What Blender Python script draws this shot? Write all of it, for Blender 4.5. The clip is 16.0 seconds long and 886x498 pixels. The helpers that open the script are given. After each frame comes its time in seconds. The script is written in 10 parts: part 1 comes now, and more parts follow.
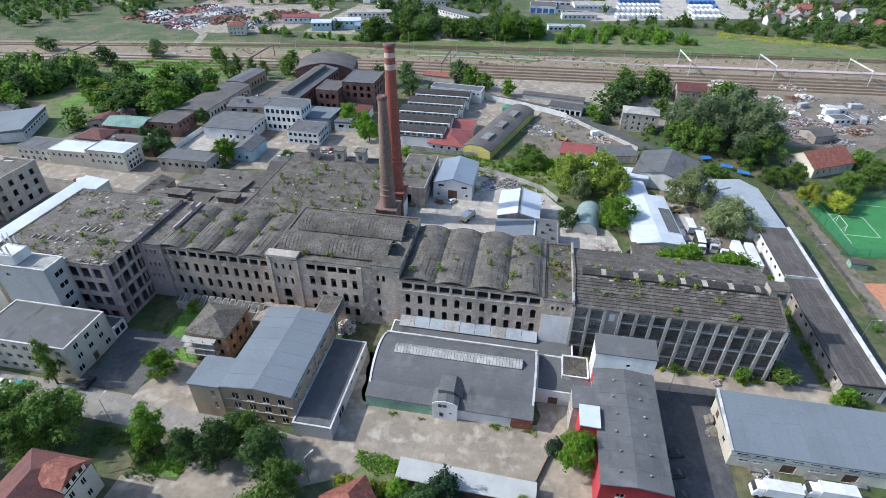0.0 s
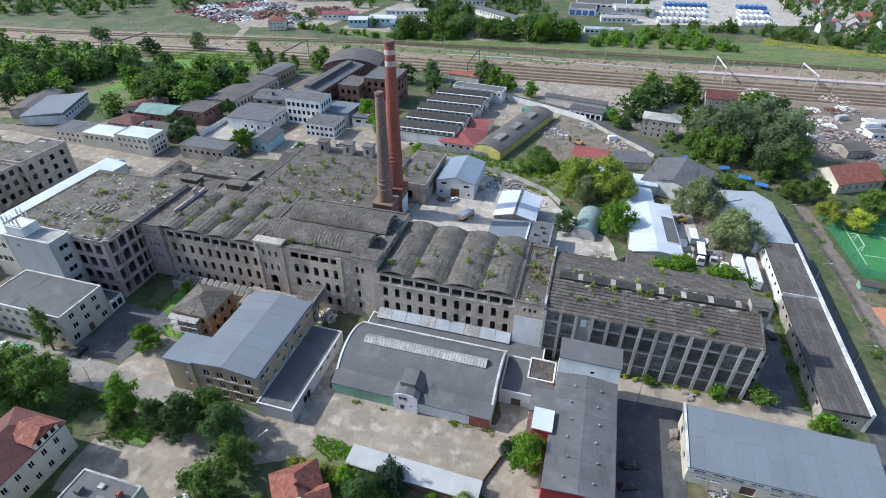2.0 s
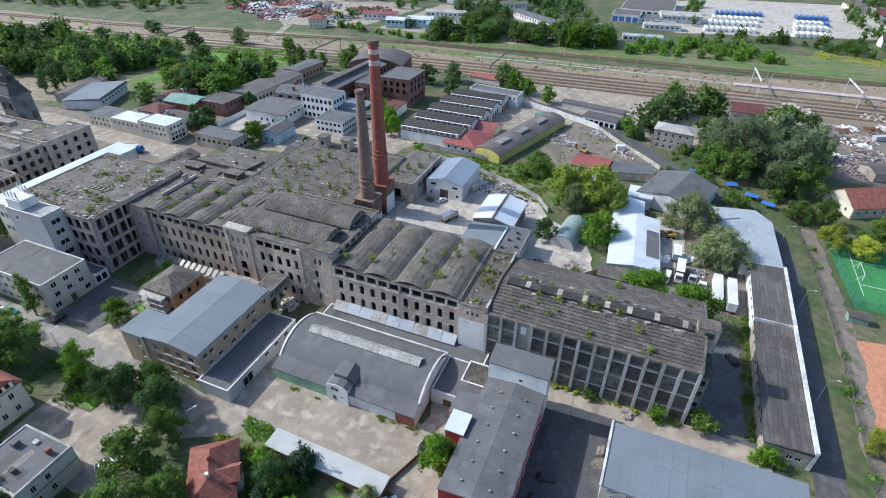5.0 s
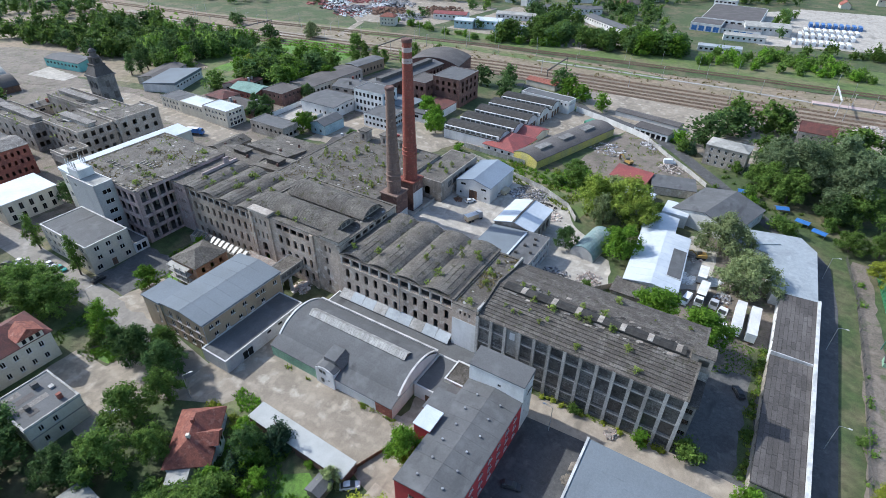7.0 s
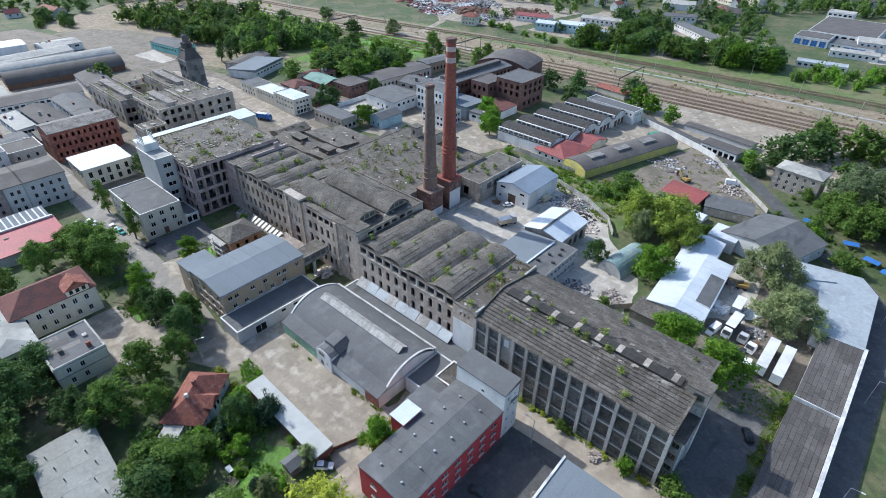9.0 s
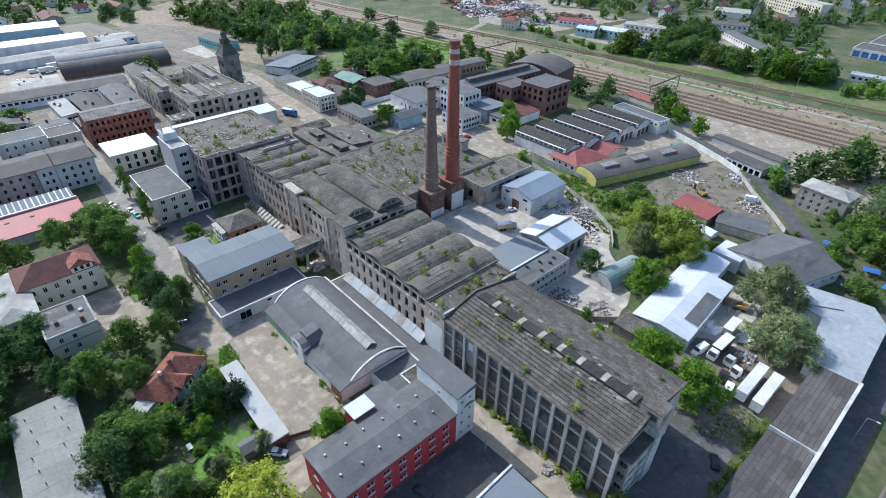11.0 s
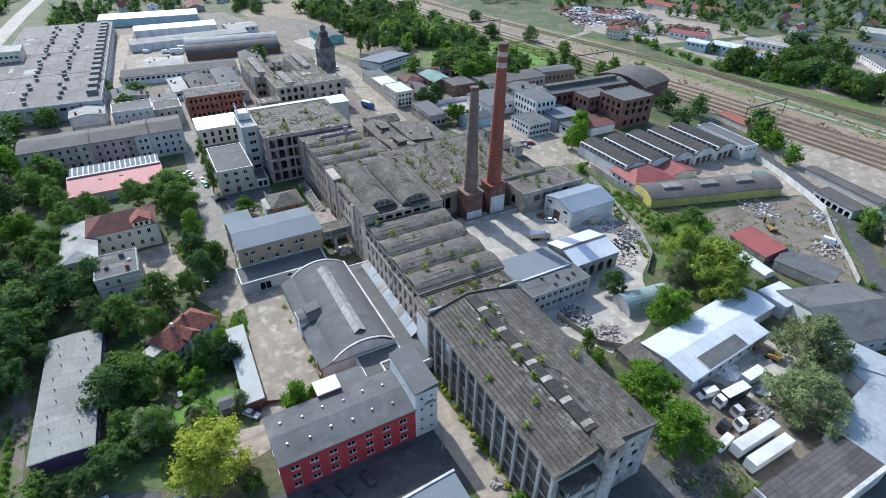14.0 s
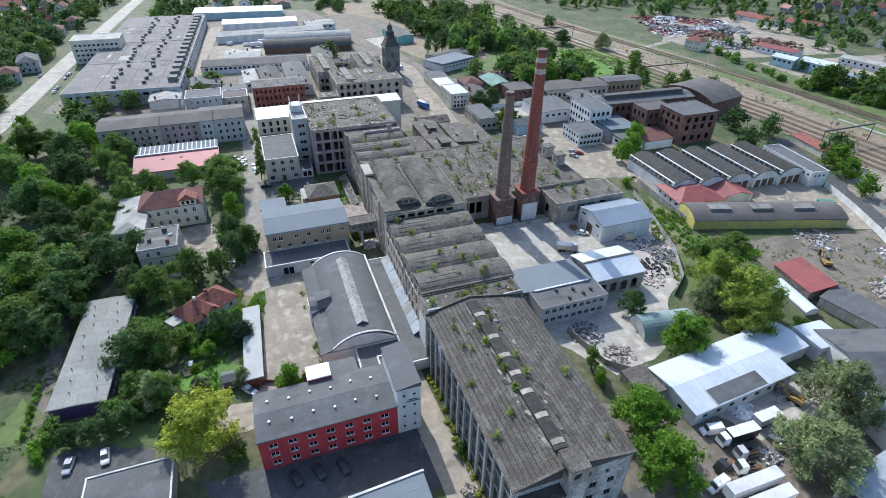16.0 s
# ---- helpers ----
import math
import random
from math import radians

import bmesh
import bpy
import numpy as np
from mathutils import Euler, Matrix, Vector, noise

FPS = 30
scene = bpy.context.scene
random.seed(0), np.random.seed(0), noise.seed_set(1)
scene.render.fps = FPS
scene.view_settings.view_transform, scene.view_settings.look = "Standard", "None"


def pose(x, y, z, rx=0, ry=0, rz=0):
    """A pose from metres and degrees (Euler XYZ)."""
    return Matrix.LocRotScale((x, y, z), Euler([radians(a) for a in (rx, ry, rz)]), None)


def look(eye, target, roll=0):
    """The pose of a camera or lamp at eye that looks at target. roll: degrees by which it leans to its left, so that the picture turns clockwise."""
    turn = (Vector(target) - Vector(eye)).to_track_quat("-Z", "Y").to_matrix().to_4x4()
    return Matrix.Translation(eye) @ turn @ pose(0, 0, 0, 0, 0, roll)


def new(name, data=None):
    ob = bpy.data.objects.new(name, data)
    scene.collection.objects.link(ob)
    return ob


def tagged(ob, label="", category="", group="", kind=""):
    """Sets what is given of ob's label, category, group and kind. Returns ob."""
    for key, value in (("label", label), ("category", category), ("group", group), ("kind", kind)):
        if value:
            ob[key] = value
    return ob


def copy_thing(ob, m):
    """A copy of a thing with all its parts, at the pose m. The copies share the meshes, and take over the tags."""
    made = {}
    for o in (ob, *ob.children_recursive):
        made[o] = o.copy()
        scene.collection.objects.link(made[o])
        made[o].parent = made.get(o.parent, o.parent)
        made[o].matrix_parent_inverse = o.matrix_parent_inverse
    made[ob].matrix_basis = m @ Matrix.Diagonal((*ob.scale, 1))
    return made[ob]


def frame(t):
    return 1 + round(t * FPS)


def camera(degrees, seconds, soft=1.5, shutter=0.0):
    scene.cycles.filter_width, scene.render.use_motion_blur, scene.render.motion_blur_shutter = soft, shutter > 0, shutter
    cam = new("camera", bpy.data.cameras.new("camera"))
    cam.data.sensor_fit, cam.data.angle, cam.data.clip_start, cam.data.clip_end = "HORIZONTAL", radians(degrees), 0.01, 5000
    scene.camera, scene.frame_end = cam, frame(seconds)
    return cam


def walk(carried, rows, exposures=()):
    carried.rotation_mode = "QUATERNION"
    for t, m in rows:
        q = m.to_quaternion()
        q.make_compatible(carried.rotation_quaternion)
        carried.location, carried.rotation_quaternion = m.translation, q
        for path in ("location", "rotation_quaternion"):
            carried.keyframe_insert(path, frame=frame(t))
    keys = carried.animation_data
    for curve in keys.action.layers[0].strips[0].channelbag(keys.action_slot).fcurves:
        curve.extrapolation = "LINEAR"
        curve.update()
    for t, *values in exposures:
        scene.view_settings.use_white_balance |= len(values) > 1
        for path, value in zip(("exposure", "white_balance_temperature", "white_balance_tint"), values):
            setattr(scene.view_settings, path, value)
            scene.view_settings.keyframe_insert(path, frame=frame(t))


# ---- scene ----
cam = camera(79.1, 16.0, soft=0.6)
METRES, EYE, TILT, LEAN, TURN = 139.9, 103.6, 0.0, 0.0, 10.0
ROWS = [
    (0.0, 0.0, 0.0, 0.0, 0.3, -34.88, -0.43),
    (0.5, 0.0301, -0.0027, 0.0001, 1.35, -34.89, -0.45),
    (1.0, 0.0605, -0.0046, 0.0005, 2.91, -34.91, -0.48),
    (1.5, 0.0908, -0.0058, 0.0008, 4.59, -34.91, -0.48),
    (2.0, 0.1215, -0.0056, 0.0013, 5.92, -34.94, -0.48),
    (2.5, 0.1525, -0.0046, 0.0015, 7.28, -34.95, -0.48),
    (3.0, 0.183, -0.0024, 0.0017, 8.8, -34.93, -0.5),
    (3.5, 0.2146, 0.0009, 0.0018, 10.0, -34.9, -0.47),
    (4.0, 0.2458, 0.0052, 0.0023, 10.78, -34.86, -0.48),
    (6.5, 0.4003, 0.034, 0.0051, 18.77, -34.73, -0.54),
    (7.0, 0.4303, 0.0423, 0.0056, 21.74, -34.75, -0.59),
    (7.5, 0.46, 0.053, 0.0062, 24.38, -34.8, -0.64),
    (8.0, 0.4893, 0.0656, 0.0067, 26.95, -34.8, -0.64),
    (8.5, 0.5182, 0.0802, 0.0071, 29.51, -34.83, -0.64),
    (9.0, 0.5467, 0.0959, 0.0072, 32.0, -34.82, -0.65),
    (11.5, 0.6828, 0.1868, 0.0077, 39.49, -34.54, -0.53),
    (12.0, 0.7083, 0.2072, 0.0071, 41.18, -34.47, -0.49),
    (12.5, 0.7321, 0.2278, 0.0061, 43.43, -34.41, -0.51),
    (13.0, 0.755, 0.2496, 0.0057, 46.05, -34.39, -0.53),
    (13.5, 0.7769, 0.2722, 0.0047, 48.71, -34.38, -0.55),
    (14.0, 0.7971, 0.2944, 0.0033, 51.47, -34.34, -0.57),
    (14.5, 0.8154, 0.3172, 0.0028, 54.26, -34.3, -0.64),
    (15.0, 0.8329, 0.3406, 0.0033, 56.96, -34.25, -0.65),
    (15.5, 0.8492, 0.3642, 0.0039, 59.13, -34.2, -0.67),
    (16.0, 0.8648, 0.388, 0.0042, 60.61, -34.14, -0.68),
]
walk(cam, [(t, pose(0, 0, EYE, TILT, LEAN, TURN) @ pose(METRES * x, METRES * y, METRES * z, 90 + pitch, roll, yaw)) for t, x, y, z, yaw, pitch, roll in ROWS],
     exposures=[(0.0, 0.57, 5930, 9), (6.5, 0.57, 5900, 8.5), (9.0, 0.59, 5840, 7.5), (16.0, 0.6, 5840, 7.5)])

# ---- light ----
SUN_EL = radians(40)
SUN_AZ = Vector((-0.985, -0.10)).normalized()          # where the sun stands
world = bpy.data.worlds.new("sky")
scene.world = world
world.use_nodes = True
_n, _l = world.node_tree.nodes, world.node_tree.links
_sky = _n.new("ShaderNodeTexSky")
_sky.sky_type = "NISHITA"
_sky.sun_disc = False
_sky.sun_elevation = SUN_EL
_sky.sun_rotation = math.atan2(SUN_AZ.x, SUN_AZ.y)
_sky.air_density, _sky.dust_density = 1.0, 1.5
_bg = _n["Background"]
_bg.inputs["Strength"].default_value = 0.15
_l.new(_sky.outputs[0], _bg.inputs[0])
_sun = bpy.data.lights.new("sun", "SUN")
_sun.energy, _sun.angle, _sun.color = 3.15, radians(0.6), (1.0, 0.95, 0.87)
sun = new("sun", _sun)
sun.matrix_world = look((SUN_AZ.x * 300, SUN_AZ.y * 300, 300 * math.tan(SUN_EL)), (0, 0, 0))

# ---- materials ----


def tree_of(name):
    m = bpy.data.materials.new(name)
    m.use_nodes = True
    t = m.node_tree
    return m, t.nodes, t.links, t.nodes["Principled BSDF"]


def mixed(n, l, fac, a, b, kind="MIX"):
    q = n.new("ShaderNodeMix")
    q.data_type, q.blend_type = "RGBA", kind
    for sock, v in ((q.inputs[0], fac), (q.inputs[6], a), (q.inputs[7], b)):
        if hasattr(v, "is_output"):
            l.new(v, sock)
        elif isinstance(v, (int, float)):
            sock.default_value = v
        else:
            sock.default_value = (*v, 1)
    return q.outputs[2]


def noise_fac(n, l, scale, lo, hi, detail=4.0, stretch=None, vec=None):
    if vec is None:
        vec = n.new("ShaderNodeNewGeometry").outputs["Position"]
    if stretch:
        mp = n.new("ShaderNodeMapping")
        mp.inputs["Scale"].default_value = stretch
        l.new(vec, mp.inputs[0])
        vec = mp.outputs[0]
    t = n.new("ShaderNodeTexNoise")
    t.inputs["Scale"].default_value, t.inputs["Detail"].default_value = scale, detail
    l.new(vec, t.inputs["Vector"])
    r = n.new("ShaderNodeMapRange")
    r.inputs[1].default_value, r.inputs[2].default_value = lo, hi
    l.new(t.outputs[0], r.inputs[0])
    return r.outputs[0]


def surface(name, base, other=None, third=None, big=0.12, fine=1.6, rough=0.85, metal=0.0, rnd=0.12, bump=0.25, streak=None, amount=(0.45, 0.62), grain=0.35, island=0.0, wear=False):
    """A weathered surface: base colour, stains of a second one, patches of a third, fine grain and relief."""
    m, n, l, p = tree_of(name)
    other = other or tuple(c * 0.72 for c in base)
    c = mixed(n, l, noise_fac(n, l, big, amount[0], amount[1], 6.0, streak), base, other)
    if third:
        c = mixed(n, l, noise_fac(n, l, big * 2.7, 0.56, 0.68, 5.0), c, third)
    g = noise_fac(n, l, fine, 0.34, 0.66, 6.0)
    c = mixed(n, l, grain, c, mixed(n, l, g, (0.30, 0.30, 0.30), (0.70, 0.70, 0.70)), "OVERLAY")
    c = mixed(n, l, grain * 0.8, c, mixed(n, l, noise_fac(n, l, 4.5, 0.36, 0.64, 2.0), (0.28, 0.28, 0.28), (0.72, 0.72, 0.72)), "OVERLAY")
    if wear:
        c = mixed(n, l, noise_fac(n, l, 0.33, 0.52, 0.74, 8.0), c, tuple(v * 1.3 for v in base))
        c = mixed(n, l, noise_fac(n, l, 0.21, 0.6, 0.7, 8.0, (1, 0.35, 1)), c, tuple(v * 0.62 for v in base))
    if rnd:
        info = n.new("ShaderNodeObjectInfo")
        hv = n.new("ShaderNodeMapRange")
        hv.inputs[3].default_value, hv.inputs[4].default_value = 1 - rnd, 1 + rnd
        l.new(info.outputs["Random"], hv.inputs[0])
        c = mixed(n, l, 1.0, c, hv.outputs[0], "MULTIPLY")
    if island:
        geo = n.new("ShaderNodeNewGeometry")
        hv = n.new("ShaderNodeMapRange")
        hv.inputs[3].default_value, hv.inputs[4].default_value = 1 - island, 1 + island
        l.new(geo.outputs["Random Per Island"], hv.inputs[0])
        c = mixed(n, l, 1.0, c, hv.outputs[0], "MULTIPLY")
    l.new(c, p.inputs["Base Color"])
    p.inputs["Roughness"].default_value, p.inputs["Metallic"].default_value = rough, metal
    if bump:
        b = n.new("ShaderNodeBump")
        b.inputs["Strength"].default_value, b.inputs["Distance"].default_value = bump, 0.08
        l.new(noise_fac(n, l, fine * 1.7, 0.2, 0.8, 4.0), b.inputs["Height"])
        l.new(b.outputs[0], p.inputs["Normal"])
    return m


def foliage(name, a, b, dark):
    m, n, l, p = tree_of(name)
    geo = n.new("ShaderNodeNewGeometry")
    info = n.new("ShaderNodeObjectInfo")
    c = mixed(n, l, geo.outputs["Random Per Island"], a, b)
    c = mixed(n, l, noise_fac(n, l, 0.35, 0.4, 0.7), c, dark)
    hv = n.new("ShaderNodeMapRange")
    hv.inputs[3].default_value, hv.inputs[4].default_value = 0.72, 1.25
    l.new(info.outputs["Random"], hv.inputs[0])
    c = mixed(n, l, 1.0, c, hv.outputs[0], "MULTIPLY")
    # Brightness noise that puts crown highlights and shadow gaps into the leaf colour.
    wob = n.new("ShaderNodeMapRange")
    wob.inputs[3].default_value, wob.inputs[4].default_value = 0.7, 1.35
    l.new(noise_fac(n, l, 1.3, 0.36, 0.64, 5.0), wob.inputs[0])
    c = mixed(n, l, 1.0, c, wob.outputs[0], "MULTIPLY")
    l.new(c, p.inputs["Base Color"])
    p.inputs["Roughness"].default_value = 0.65
    p.inputs["Specular IOR Level"].default_value = 0.12
    tr = n.new("ShaderNodeBsdfTranslucent")
    l.new(c, tr.inputs[0])
    mx = n.new("ShaderNodeMixShader")
    mx.inputs[0].default_value = 0.42
    l.new(p.outputs[0], mx.inputs[1])
    l.new(tr.outputs[0], mx.inputs[2])
    l.new(mx.outputs[0], n["Material Output"].inputs[0])
    return m


def glass(name, tint, rough=0.06):
    m, n, l, p = tree_of(name)
    c = mixed(n, l, noise_fac(n, l, 0.5, 0.4, 0.6), tint, tuple(v * 0.6 for v in tint))
    l.new(c, p.inputs["Base Color"])
    p.inputs["Roughness"].default_value = rough
    p.inputs["Transmission Weight"].default_value = 0.55
    p.inputs["IOR"].default_value = 1.45
    p.inputs["Specular IOR Level"].default_value = 0.2
    return m


M = dict(
    plaster_grey=surface("plaster_grey", (0.36, 0.32, 0.275), (0.235, 0.205, 0.175), (0.43, 0.40, 0.36), big=0.16, streak=(1, 1, 0.25)),
    plaster_ruin=surface("plaster_ruin", (0.46, 0.375, 0.305), (0.30, 0.24, 0.195), (0.53, 0.47, 0.41), big=0.2, streak=(1, 1, 0.3), bump=0.5),
    plaster_pink=surface("plaster_pink", (0.42, 0.32, 0.305), (0.29, 0.23, 0.222), (0.42, 0.38, 0.36), big=0.2, streak=(1, 1, 0.3)),
    concrete=surface("concrete", (0.40, 0.39, 0.37), (0.28, 0.27, 0.25), big=0.3, streak=(1, 1, 0.3)),
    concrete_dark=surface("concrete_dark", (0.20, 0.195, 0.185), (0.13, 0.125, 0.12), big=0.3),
    white_wall=surface("white_wall", (0.66, 0.66, 0.65), (0.50, 0.50, 0.49), big=0.25, streak=(1, 1, 0.3), rnd=0.05, grain=0.17, amount=(0.42, 0.68)),
    dirty_white=surface("dirty_white", (0.50, 0.49, 0.46), (0.30, 0.285, 0.265), (0.58, 0.57, 0.55), big=0.3, streak=(1, 1, 0.25), bump=0.4, grain=0.5),
    cream_wall=surface("cream_wall", (0.60, 0.56, 0.46), (0.47, 0.44, 0.37), big=0.2, streak=(1, 1, 0.3), grain=0.17, amount=(0.42, 0.68)),
    beige_wall=surface("beige_wall", (0.50, 0.46, 0.38), (0.40, 0.37, 0.31), big=0.2, streak=(1, 1, 0.35), grain=0.17, amount=(0.42, 0.68)),
    ochre_wall=surface("ochre_wall", (0.365, 0.283, 0.19), (0.27, 0.208, 0.142), big=0.25, streak=(1, 1, 0.35), grain=0.17, amount=(0.42, 0.68)),
    grey_wall=surface("grey_wall", (0.44, 0.44, 0.43), (0.33, 0.33, 0.33), big=0.2, streak=(1, 1, 0.3), grain=0.17, amount=(0.42, 0.68)),
    red_wall=surface("red_wall", (0.42, 0.045, 0.055), (0.36, 0.035, 0.045), big=0.2, rnd=0.03, grain=0.2),
    blue_wall=surface("blue_wall", (0.34, 0.46, 0.50), (0.28, 0.39, 0.43), big=0.2),
    teal_wall=surface("teal_wall", (0.20, 0.46, 0.42), (0.16, 0.38, 0.35), big=0.2, grain=0.15),
    green_wall=surface("green_wall", (0.22, 0.36, 0.25), (0.17, 0.28, 0.2), big=0.2),
    yellow_wall=surface("yellow_wall", (0.55, 0.48, 0.13), (0.44, 0.40, 0.16), big=0.2, streak=(1, 1, 0.4)),
    red_brick=surface("red_brick", (0.23, 0.08, 0.058), (0.16, 0.06, 0.047), (0.34, 0.14, 0.10), big=0.25, fine=5.0),
    dark_brick=surface("dark_brick", (0.15, 0.08, 0.066), (0.10, 0.058, 0.05), (0.24, 0.15, 0.12), big=0.3, fine=5.0),
    old_brick=surface("old_brick", (0.31, 0.19, 0.12), (0.22, 0.14, 0.10), (0.38, 0.31, 0.25), big=0.3, fine=5.0),
    chimney_red=surface("chimney_red", (0.245, 0.068, 0.048), (0.18, 0.055, 0.042), (0.29, 0.115, 0.082), big=0.5, fine=5.0, streak=(1, 1, 0.15)),
    chimney_grey=surface("chimney_grey", (0.22, 0.145, 0.115), (0.15, 0.105, 0.09), (0.26, 0.19, 0.15), big=0.5, fine=5.0, streak=(1, 1, 0.15)),
    ruin_roof=surface("ruin_roof", (0.094, 0.083, 0.071), (0.15, 0.137, 0.118), (0.062, 0.058, 0.034), big=0.22, fine=2.0, bump=0.6, grain=0.7, rnd=0.1, amount=(0.42, 0.66)),
    felt_old=surface("felt_old", (0.078, 0.068, 0.059), (0.118, 0.107, 0.094), (0.052, 0.048, 0.032), big=0.4, fine=2.2, bump=0.5, grain=0.7, rnd=0.2),
    felt_slabs=surface("felt_slabs", (0.19, 0.175, 0.16), (0.115, 0.105, 0.095), (0.27, 0.255, 0.235), big=0.3, fine=2.0, bump=0.4, grain=0.6),
    hall_roof=surface("hall_roof", (0.185, 0.168, 0.162), (0.135, 0.122, 0.117), (0.23, 0.212, 0.205), big=0.06, fine=0.8, bump=0.3, grain=0.5, rnd=0),
    felt_worn=surface("felt_worn", (0.265, 0.268, 0.245), (0.215, 0.218, 0.2), (0.30, 0.30, 0.275), big=0.1, fine=1.4, rnd=0.05, bump=0.15, grain=0.22),
    felt=surface("felt", (0.112, 0.114, 0.117), (0.098, 0.10, 0.102), big=0.14, fine=2.4, rnd=0.04, bump=0.15, grain=0.18, wear=True),
    felt_brown=surface("felt_brown", (0.082, 0.074, 0.07), (0.105, 0.096, 0.091), big=0.15, fine=2.2, rnd=0.2, bump=0.3),
    felt_blue=surface("felt_blue", (0.16, 0.186, 0.21), (0.146, 0.169, 0.19), big=0.10, fine=2.2, rnd=0.025, bump=0.12, grain=0.13),
    felt_pale=surface("felt_pale", (0.35, 0.343, 0.315), (0.285, 0.28, 0.257), big=0.1, fine=0.9, rnd=0.06, bump=0.15, grain=0.2, wear=True),
    roof_light=surface("roof_light", (0.43, 0.44, 0.425), (0.36, 0.37, 0.355), big=0.12, fine=0.8, rnd=0.05, bump=0.1, grain=0.1),
    white_roof=surface("white_roof", (0.58, 0.62, 0.655), (0.49, 0.535, 0.58), big=0.1, fine=0.7, rnd=0.04, rough=0.5, bump=0.05, grain=0.15),
    pale_metal=surface("pale_metal", (0.335, 0.37, 0.395), (0.29, 0.32, 0.34), (0.37, 0.405, 0.43), big=0.15, fine=0.9, rnd=0.04, rough=0.6, bump=0.05, grain=0.2),
    blue_metal=surface("blue_metal", (0.22, 0.265, 0.32), (0.19, 0.225, 0.27), big=0.08, rnd=0.03, rough=0.5, bump=0.05, grain=0.15),
    red_metal=surface("red_metal", (0.27, 0.07, 0.06), (0.21, 0.06, 0.053), big=0.2, rnd=0.06, rough=0.55, bump=0.05),
    pink_roof=surface("pink_roof", (0.37, 0.066, 0.078), (0.31, 0.058, 0.068), big=0.1, rnd=0.03, rough=0.6, bump=0.05),
    roof_tile=surface("roof_tile", (0.25, 0.085, 0.058), (0.175, 0.062, 0.046), (0.30, 0.135, 0.10), big=0.35, fine=3.0, bump=0.4, streak=(3, 3, 1)),
    roof_tile_dark=surface("roof_tile_dark", (0.135, 0.05, 0.042), (0.095, 0.042, 0.037), big=0.35, fine=3.0, bump=0.4),
    teal_metal=surface("teal_metal", (0.17, 0.24, 0.235), (0.22, 0.27, 0.255), big=0.3, rough=0.6),
    green_metal=surface("green_metal", (0.16, 0.26, 0.22), (0.12, 0.2, 0.17), big=0.2),
    coping=surface("coping", (0.56, 0.56, 0.55), (0.38, 0.38, 0.37), big=0.4, rnd=0.1, rough=0.6, bump=0.1, grain=0.2),
    metal_grey=surface("metal_grey", (0.42, 0.43, 0.44), (0.3, 0.3, 0.31), big=0.6, rough=0.45, metal=0.6, bump=0.1),
    bitumen=surface("bitumen", (0.032, 0.03, 0.027), (0.05, 0.046, 0.042), big=0.6, fine=3.0, rnd=0.25),
    rust=surface("rust", (0.16, 0.085, 0.05), (0.10, 0.06, 0.045), (0.22, 0.12, 0.07), big=0.8, rough=0.8),
    frame_white=surface("frame_white", (0.74, 0.74, 0.73), (0.62, 0.62, 0.61), big=0.8, rnd=0.1, bump=0.0),
    frame_dark=surface("frame_dark", (0.10, 0.095, 0.09), (0.07, 0.065, 0.06), big=0.8, rnd=0.2),
    wood_grey=surface("wood_grey", (0.26, 0.23, 0.19), (0.17, 0.15, 0.13), big=0.8, fine=4.0, rnd=0.25),
    rubble=surface("rubble", (0.44, 0.40, 0.36), (0.30, 0.26, 0.23), (0.34, 0.16, 0.12), big=0.8, rnd=0.3, island=0.4),
    junk=surface("junk", (0.26, 0.25, 0.25), (0.12, 0.10, 0.09), (0.34, 0.12, 0.08), big=1.6, rnd=0.3, island=0.75),
    scrap=surface("scrap", (0.30, 0.30, 0.31), (0.17, 0.15, 0.14), (0.42, 0.42, 0.42), big=1.2, rnd=0.3, island=0.65),
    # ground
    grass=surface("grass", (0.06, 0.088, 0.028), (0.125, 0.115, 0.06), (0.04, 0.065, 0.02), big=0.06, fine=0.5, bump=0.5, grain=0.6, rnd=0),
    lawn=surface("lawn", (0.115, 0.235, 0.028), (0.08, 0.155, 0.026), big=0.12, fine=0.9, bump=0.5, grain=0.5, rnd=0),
    meadow=surface("meadow", (0.105, 0.15, 0.04), (0.16, 0.155, 0.075), (0.06, 0.095, 0.028), big=0.045, fine=0.3, bump=0.4, grain=0.5, rnd=0),
    dry=surface("dry", (0.245, 0.192, 0.132), (0.195, 0.168, 0.10), (0.285, 0.228, 0.172), big=0.03, fine=0.3, bump=0.4, grain=0.5, rnd=0),
    dirt=surface("dirt", (0.315, 0.27, 0.212), (0.205, 0.176, 0.138), (0.42, 0.375, 0.31), big=0.09, fine=0.7, bump=0.3, grain=0.2, rnd=0, amount=(0.38, 0.7), wear=True),
    brown_dirt=surface("brown_dirt", (0.185, 0.155, 0.125), (0.135, 0.115, 0.09), (0.09, 0.105, 0.045), big=0.1, fine=1.6, bump=0.4, grain=0.5, rnd=0, wear=True),
    yard=surface("yard", (0.42, 0.385, 0.335), (0.31, 0.285, 0.245), (0.48, 0.45, 0.40), big=0.09, fine=0.7, rnd=0, grain=0.2, amount=(0.38, 0.7), wear=True),
    lane=surface("lane", (0.35, 0.30, 0.24), (0.27, 0.23, 0.185), big=0.12, fine=0.7, rnd=0, grain=0.2, wear=True),
    paving=surface("paving", (0.26, 0.24, 0.21), (0.21, 0.192, 0.168), (0.30, 0.28, 0.25), big=0.11, fine=0.7, rnd=0, grain=0.16, amount=(0.38, 0.7), wear=True),
